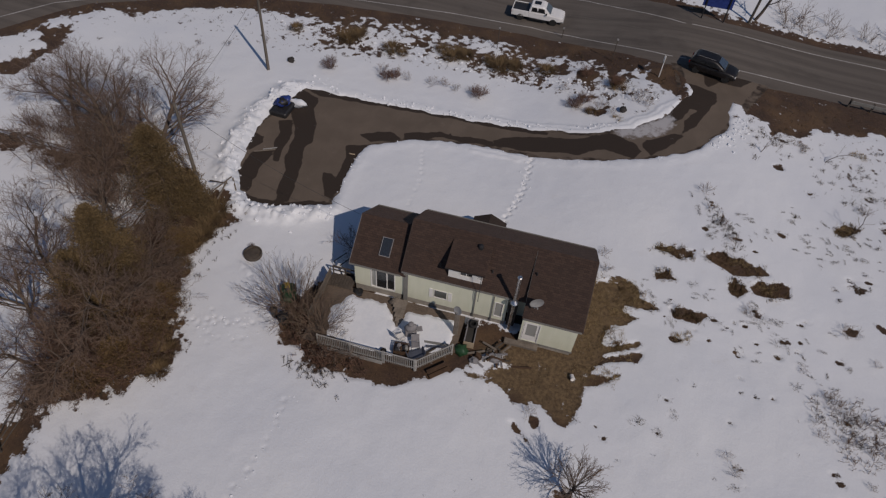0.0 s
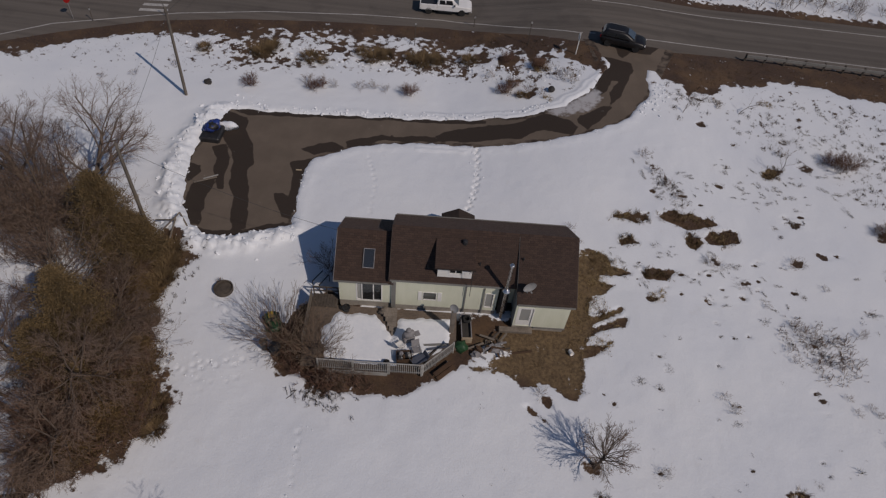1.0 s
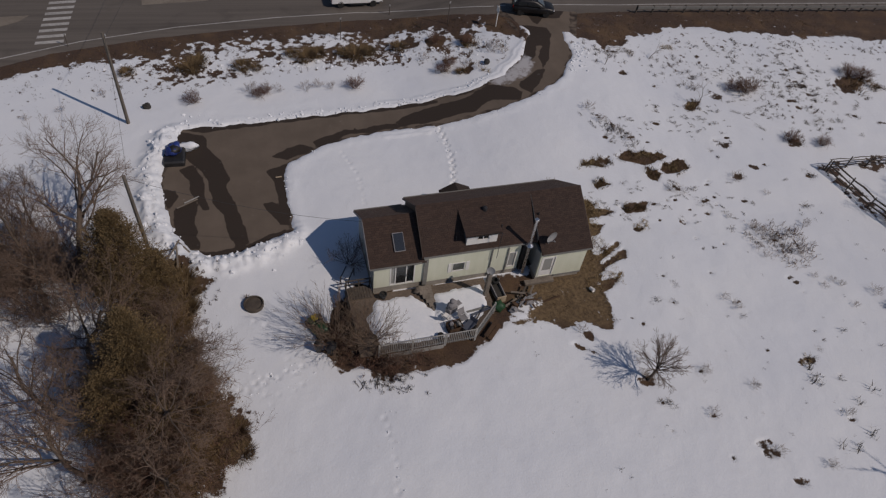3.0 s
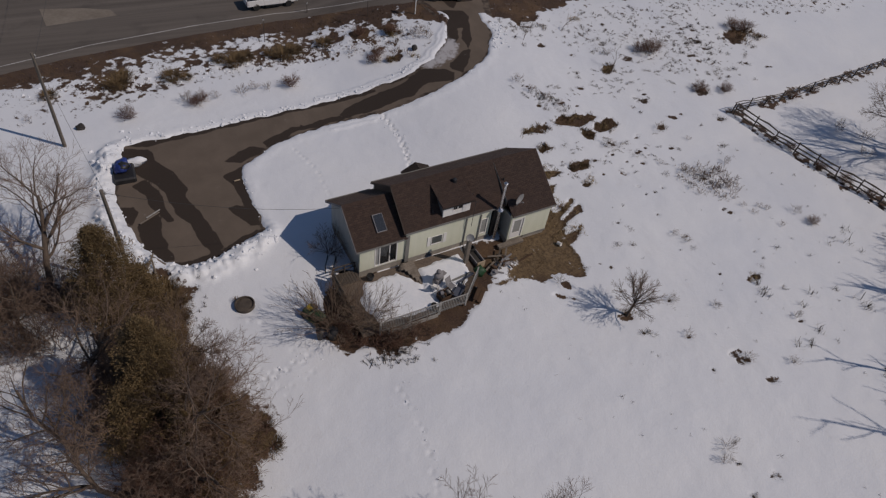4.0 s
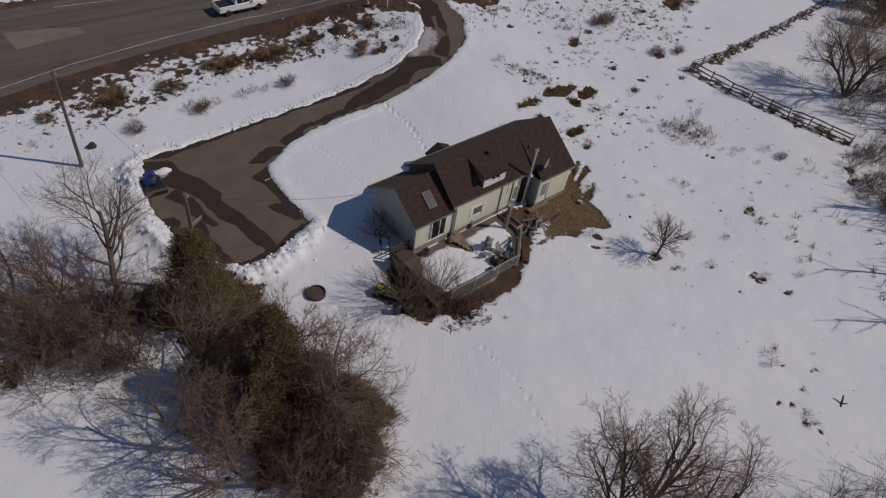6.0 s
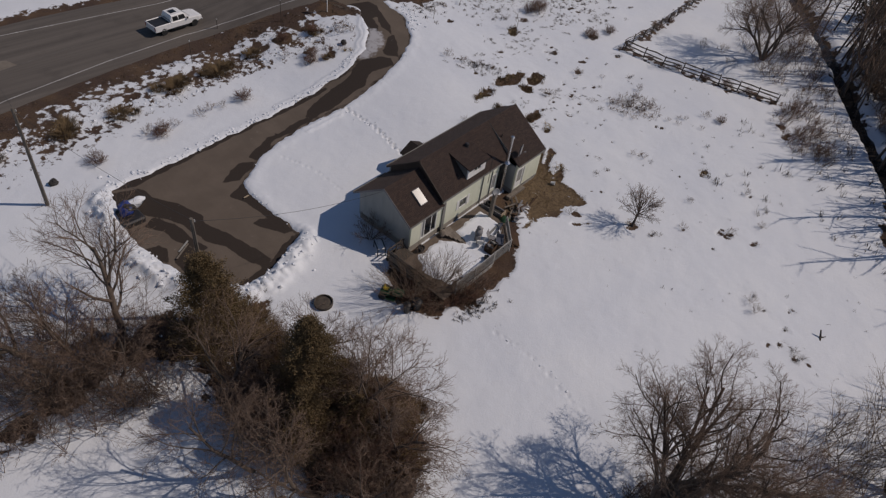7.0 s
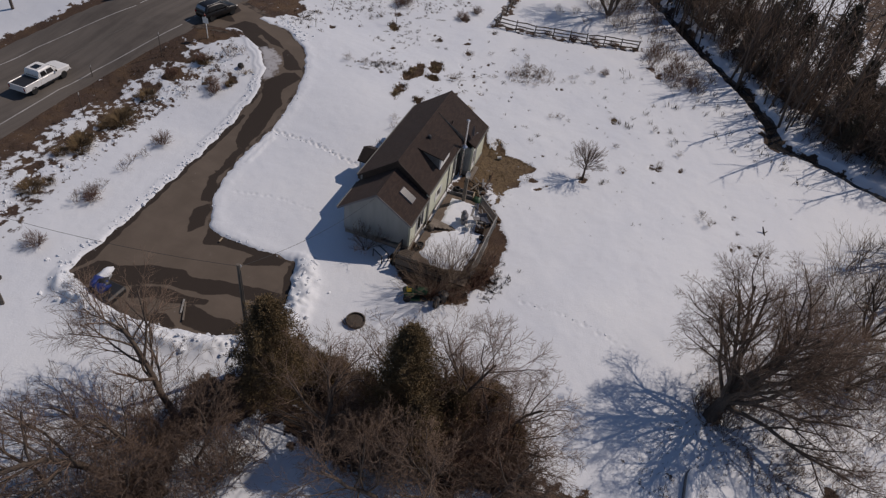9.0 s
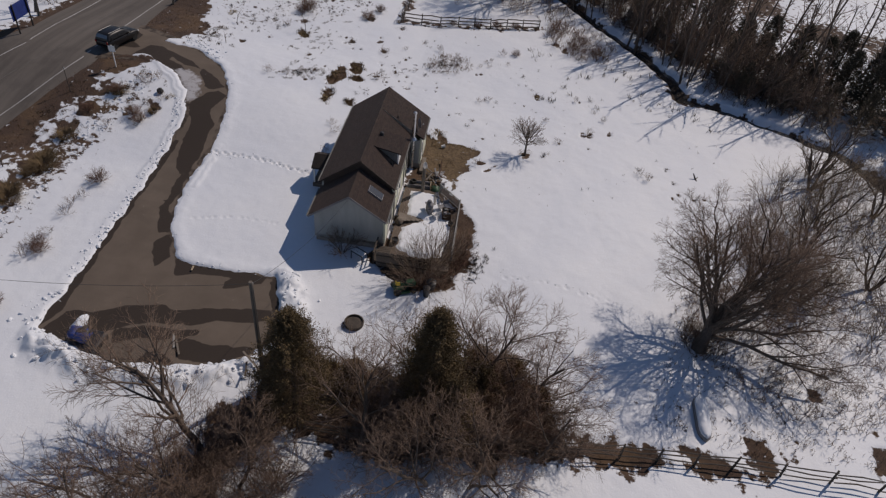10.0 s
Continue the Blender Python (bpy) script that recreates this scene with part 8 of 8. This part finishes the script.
PAD_EDGE = [(-11.0, 19.6), (-14.0, 19.4), (-14.6, 17.0), (-15.3, 13.8), (-14.8, 10.4), (-13.8, 7.0), (-12.7, 5.3), (-11.1, 4.7), (-9.2, 5.0), (-6.9, 5.9), (-5.5, 6.7)]
clods("snow_clods", 151, along(PAD_EDGE, 1, 0.075, 0.95, 0.6, (0.025, 0.2)), "ploughed snow clods heaped round the parking pad")
clods("snow_clods", 152, along([(-5.5, 6.7), (-5.8, 9.8), (-5.9, 12.8), (-5.6, 14.2), (-3.8, 15.7), (-1.4, 16.9), (4.6, 18.2), (13.9, 19), (20.3, 21.6)], 2, 0.3, 0.3, 0.14, (0.02, 0.07)), "small snow clods along the driveway edge")
clods("snow_clods", 153, along([(-11, 19.6), (-0.9, 20.5), (8.4, 21.6), (15.8, 23.6)], 3, 0.13, -0.6, 0.25, (0.04, 0.13)), "small snow clods along the driveway edge")
clods("snow_clods", 154, along([(7.9, 18), (8.7, 13.8), (8.1, 8.5)], 4, 0.2, 0.0, 0.24, (0.03, 0.08)), "kicked-up snow along the footpath to the porch")
clods("snow_clods", 156, [(x, y, 0.03 + 0.1 * q * q) for x, y, q in scatter(157, 650, [(-22, 28.5), (-13, 27.5), (0, 28.0), (9, 27.9), (16.8, 27.2), (17.8, 28.8), (8, 30.7), (-2, 30.6), (-12, 30.2), (-20, 30.0)], (0.0, 1.0))], "small snow lumps left on the thawing verge")
clods("snow_clods", 158, along([(22.0, 24.2), (23.6, 26.4), (24.8, 28.6)], 7, 0.05, 0.9, 0.55, (0.03, 0.15)), "rough ploughed snow beside the driveway mouth")
clods("snow_clods", 155, along([(-0.4, -9.6), (-0.7, -16.5)], 5, 0.35, 0.0, 0.18, (0.03, 0.07)) + along([(-9.4, -6.9), (-4.8, -5.6)], 6, 0.12, 0.0, 0.5, (0.03, 0.07)), "small snow clods beside animal tracks")


# ---- poles, wires, fences, roadside ----
def utility_pole(x, y, tall, lean, label):
    ob = thing("utility_pole", Matrix.Translation((x, y, z_at(x, y) - 0.1)) @ pose(0, 0, 0, lean[0], lean[1], 0), label, "utility pole", "poles of the house line")
    part("pole", Shape().tube([(0, 0, 0), (0, 0, tall * 0.5), (0, 0, tall)], [0.15, 0.13, 0.105], 10), M["pole"], ob)
    part("insulator", Shape().lathe([(0.05, 0), (0.07, 0.05), (0.04, 0.1), (0.06, 0.15), (0.02, 0.2)], 8, pose(0.16, 0, tall - 0.35)), M["grey"], ob)
    part("bracket", Shape().tube([(0.08, 0, tall - 0.35), (0.18, 0, tall - 0.35)], 0.02), M["grey"], ob)
    part("ground_wire", Shape().tube([(0, -0.16, 0), (0, -0.115, tall - 0.4)], 0.008, 4), M["wire"], ob)
    return ob


utility_pole(-18.4, 20.5, 8.7, (0.0, 1.0), "weathered wooden utility pole standing in the snow")
utility_pole(-14.95, 3.5, 9.3, (0.0, 0.0), "weathered wooden utility pole beside the cedars")

utility_pole(25, 45.7, 9.0, (2.0, 3.0), "dark wooden utility pole beside the blue sign")


def cable(a, b, sag, label, thick=0.011):
    a, b = Vector(a), Vector(b)
    pts = [a.lerp(b, k / 14) - Vector((0, 0, sag * 4 * (k / 14) * (1 - k / 14))) for k in range(15)]
    return tagged(part("overhead_cable", Shape().tube(pts, thick, 4), M["wire"]), label, "cable", "overhead cables")


top1, top2 = (-18.15, 20.5, 8.4), (-14.8, 3.5, 8.95)
cable(top1, top2, 0.5, "thin dark overhead cable between the poles")
cable(top2, HOUSE @ Vector((-0.45, 2.45, 4.75)), 0.6, "thin dark service cable running to the house")
cable(top1, (-14, 60, 9.5), 1.0, "thin dark overhead cable crossing the road")
cable(HOUSE @ Vector((-0.3, 2.3, 5.0)), HOUSE @ Vector((8.62, -0.72, 5.1)), 0.15, "thin cable lying low across the roof", 0.005)


def rail_fence(name, line, label, gap=2.6, rails=3, lean=6, seed=1, tall=1.25, thick=1.0):
    r = R(seed)
    ob = thing(name, Matrix(), label, "fence")
    pts = []
    for (ax, ay), (bx, by) in zip(line, line[1:]):
        n = max(1, round(math.hypot(bx - ax, by - ay) / gap))
        pts += [(ax + (bx - ax) * k / n, ay + (by - ay) * k / n) for k in range(n)]
    pts.append(line[-1])
    for k, (x, y) in enumerate(pts):
        z = z_at(x, y)
        lx, ly = r.gauss(0, 0.06) * lean / 6, r.gauss(0, 0.06) * lean / 6
        part("post", Shape().tube([(x, y, z - 0.2), (x + lx, y + ly, z + tall * r.uniform(0.95, 1.15))], [0.075, 0.06], 6), M["log"], ob)
        if k:
            px_, py_ = pts[k - 1]
            zp = z_at(px_, py_)
            for j in range(rails):
                h = 0.28 + (tall - 0.35) * j / max(1, rails - 1)
                part("rail", Shape().tube([(px_ + r.gauss(0, 0.06), py_ + r.gauss(0, 0.06), zp + h + r.gauss(0, 0.05)), ((x + px_) / 2 + r.gauss(0, 0.05), (y + py_) / 2 + r.gauss(0, 0.05), (z + zp) / 2 + h + r.gauss(0, 0.03)), (x + r.gauss(0, 0.06), y + r.gauss(0, 0.06), z + h + r.gauss(0, 0.05))], [0.04 * thick, 0.048 * thick, 0.036 * thick], 5), M["log"], ob)
    return ob


rail_fence("rail_fence", [(-17.4, 0.4), (-17.0, -5.3), (-15.4, -13.6), (-14.5, -18.6), (-13.6, -25.4), (-13.2, -34.0), (-13.0, -48)], "old dark split-rail fence along the tree row", seed=3)
rail_fence("rail_fence", [(-48, 2.6), (-34, 3.2), (-26, 3.4), (-21.7, 3.9), (-17.4, 4.6)], "old dark split-rail fence running west", seed=4)
rail_fence("rail_fence", [(43.3, 8.4), (45.2, 1.5), (48.8, -8.8)], "broken dark split-rail fence crossing the field", seed=5, gap=2.4, thick=1.7)
rail_fence("rail_fence", [(43.1, 8.6), (50.2, 8.9), (60.5, 10), (77.1, 12), (98.4, 14.3)], "grey post-and-rail fence crossing the snowy field", seed=6, gap=2.4, rails=4)
rail_fence("rail_fence", [(52, -24.5), (60, -27), (72, -33), (90, -42)], "dark rail fence inside the far wood", seed=7, gap=2.6)
guard = thing("guard_rail", Matrix(), "weathered wooden guard rail along the road shoulder", "guard rail")
for k in range(26):
    x = 34.7 + 2.0 * k
    y = 35.0 - 0.03 * k
    z = float(rise(x, y))
    part("post", Shape().box((x - 0.08, y - 0.08, z - 0.2), (x + 0.08, y + 0.08, z + 0.95), cut=0.01), M["log"], guard)
    if k:
        part("beam", Shape().box((x - 1.99, y - 0.15, z + 0.55), (x - 0.01, y - 0.1, z + 0.86), cut=0.01), M["greytrim"], guard)

sign = thing("marker_post", pose(17.1, 31.9, z_at(17.1, 31.9), 0, 0, 8), "thin white marker post beside the driveway mouth", "post")
part("post", Shape().box((-0.04, -0.04, -0.2), (0.04, 0.04, 2.3), cut=0.006), M["trim"], sign)
part("sign_plate", Shape().box((-0.06, -0.32, 1.62), (-0.042, 0.32, 2.25), cut=0.005), M["trim"], sign, "small white sign plate")
part("reflector", Shape().box((-0.035, 0.045, 1.95), (0.035, 0.06, 2.2), cut=0.004), M["lamp"], sign)
board = thing("road_sign", pose(21.2, 44.4, z_at(21.2, 44.4), 0, 0, 4), "large blue road sign on two dark posts", "sign")
for x in (-1.15, 1.15):
    part("post", Shape().box((x - 0.06, -0.06, -0.2), (x + 0.06, 0.06, 3.2), cut=0.008), M["black"], board)
part("board", Shape().box((-1.5, 0.065, 1.5), (1.5, 0.1, 3.1), cut=0.01), M["blue"], board)
for x, y, h in ((0.9, 32.9, 2.6), (12.4, 34, 2.6), (6.7, 37.7, 1.4), (-25.0, 33.0, 1.6), (-31.5, 30.6, 1.6)):
    mk = thing("roadside_post", pose(x, y, z_at(x, y), 0, 0, 15), "thin dark marker post on the roadside verge", "post", "marker posts on the verge")
    part("post", Shape().tube([(0, 0, -0.2), (0.03, 0, h)], 0.035, 6), M["log"], mk)
    part("plate", Shape().box((-0.06, -0.05, h - 0.28), (0.12, -0.035, h - 0.06), cut=0.004), M["grey"], mk)
stop = thing("stop_sign", pose(-33.5, 30.6, z_at(-33.5, 30.6), 0, 0, 60), "small red octagonal sign on a thin post", "sign")
part("post", Shape().tube([(0, 0, -0.2), (0, 0, 2.1)], 0.03, 6), M["grey"], stop)
part("plate", Shape().lathe([(0.36, -0.01), (0.36, 0.01)], 8, pose(0, -0.04, 2.2, 90)), M["redlamp"], stop)

# ---- loose things about the yard ----
pit = thing("fire_pit", pose(-8.4, -0.3, z_at(-8.4, -0.3)) @ Matrix.Diagonal((0.76, 0.76, 0.8, 1)), "round rusty fire pit ring filled with dark ash", "fire pit")
part("ring", Shape().lathe([(0.86, -0.1), (0.9, 0.34), (0.8, 0.36), (0.76, 0.12), (0.76, -0.1)], 26), M["log"], pit)
part("ash", Shape().lathe([(0.77, 0.02), (0.75, 0.2), (0.5, 0.25), (0.05, 0.22)], 20), M["log"], pit)
part("dead_weeds", (lambda v: Shape().add(*v))(tuft_shape(160, 70, 0.35, 0.5)), M["grass"], pit, m=pose(-0.5, 0.75, 0.05))
bag = thing("tarp_heap", pose(-14.4, 15.9, z_at(-14.0, 15.9)) @ Matrix.Diagonal((1.2, 1.2, 1.15, 1)), "blue tarpaulin heap on a dark trailer base", "tarpaulin")
r = R(161)
for k in range(4):
    part("tarp_fold", Shape().lump((r.uniform(-0.4, 0.4), r.uniform(-0.3, 0.5), 0.7 + 0.08 * k), (0.42, 0.38, 0.28), r, 0.3, 6, 10), M["blue" if k < 3 else "black"], bag, smooth=True)
part("base", Shape().box((-0.7, -1.0, 0.0), (0.7, 0.7, 0.55), cut=0.1), M["black"], bag)
part("snow_cap", Shape().lump((0.75, 0.75, 0.42), (0.75, 0.3, 0.36), r, 0.3, 5, 10), M["snow"], bag, smooth=True)
for k, (x, y, turn, ln, tilt) in enumerate(((-13.2, 10.2, 35, 1.8, 4), (-12.9, 10.6, 28, 1.2, -4), (-13.9, 4.6, 60, 2.2, -16), (-13.5, 4.2, 95, 1.8, -10), (-14.2, 5.0, 20, 1.6, 12), (-13.2, 5.4, 130, 1.4, -6), (-6.2, 12.6, 10, 0.5, 2))):
    tagged(part("plank", Shape().box((-ln / 2, -0.06, -0.02), (ln / 2, 0.06, 0.02), cut=0.006), M[("wood", "rail", "wood", "wood", "log", "wood", "tan")[k]], m=Matrix.Translation((x, y, max(z_at(x, y), 0.02) + 0.10 + 0.08 * (abs(tilt) > 8))) @ pose(0, 0, 0, 0, tilt, turn)), "loose weathered plank lying by the parking pad", "plank", "planks by the parking pad")
for k, (x, y, s) in enumerate(((-17.05, 22.6, 0.32), (14.7, 26, 0.3))):
    st = thing("boulder", ground_pose(x, y, 40 * k, 0.05), "dark boulder standing out of the snow", "boulder", "boulders in the snow")
    part("stone", Shape().lump((0, 0, s * 0.7), (s * 1.2, s, s), R(170 + k), 0.18, 6, 10), M["darkstone"], st)
canoe = thing("canoe", pose(-10.4, -23.9, z_at(-10.4, -23.9) + 0.02, 0, 0, 2), "overturned canoe covered with a cap of snow", "canoe")
hull, snowcap = [], []
for k in range(13):
    f = -1 + k / 6
    w = 0.44 * (1 - abs(f) ** 6) + 0.03
    h = 0.40 - 0.10 * abs(f) ** 2
    x = 1.75 * f
    hull.append((x, [(w, 0.02), (w * 0.96, h * 0.55), (w * 0.6, h * 0.9), (w * 0.12, h)]))
    snowcap.append((x * 0.97, [(w * 0.88, h * 0.72), (w * 0.8, h * 1.05), (w * 0.45, h * 1.28), (w * 0.1, h * 1.36)]))
part("hull", loft(hull), M["cover"], canoe, smooth=True)
part("snow_cap", loft(snowcap), M["snow"], canoe, smooth=True)
part("gunwale", Shape().tube([(p[0], p[1][0][0], 0.03) for p in hull], 0.02, 5).tube([(p[0], -p[1][0][0], 0.03) for p in hull], 0.02, 5), M["wood"], canoe)
log = thing("forked_log", ground_pose(18.3, -26.4, 20, 0.06, 0.7), "broken forked branch standing in the snow", "log")
part("stem", Shape().tube([(-0.5, 0, 0.02), (0, 0, 0.12), (0.5, 0.25, 0.75)], [0.1, 0.12, 0.07], 7), M["log"], log)
part("fork", Shape().tube([(0, 0, 0.12), (0.3, -0.5, 0.25)], [0.08, 0.04], 6), M["log"], log)
heap = thing("branch_heap", ground_pose(-1.6, -7.6, 0), "small heap of fallen branches beyond the shrub", "branches")
r = R(181)
for k in range(9):
    a, ln = r.uniform(0, math.tau), r.uniform(0.4, 1.1)
    ox, oy = r.gauss(0, 0.35), r.gauss(0, 0.3)
    part("branch", Shape().tube([(ox - ln * 0.4 * math.cos(a), oy - ln * 0.4 * math.sin(a), 0.05), (ox, oy, 0.12), (ox + ln * 0.4 * math.cos(a + 0.3), oy + ln * 0.4 * math.sin(a + 0.3), r.uniform(0.06, 0.2))], [0.02, 0.018, 0.008], 5), M["log"], heap)
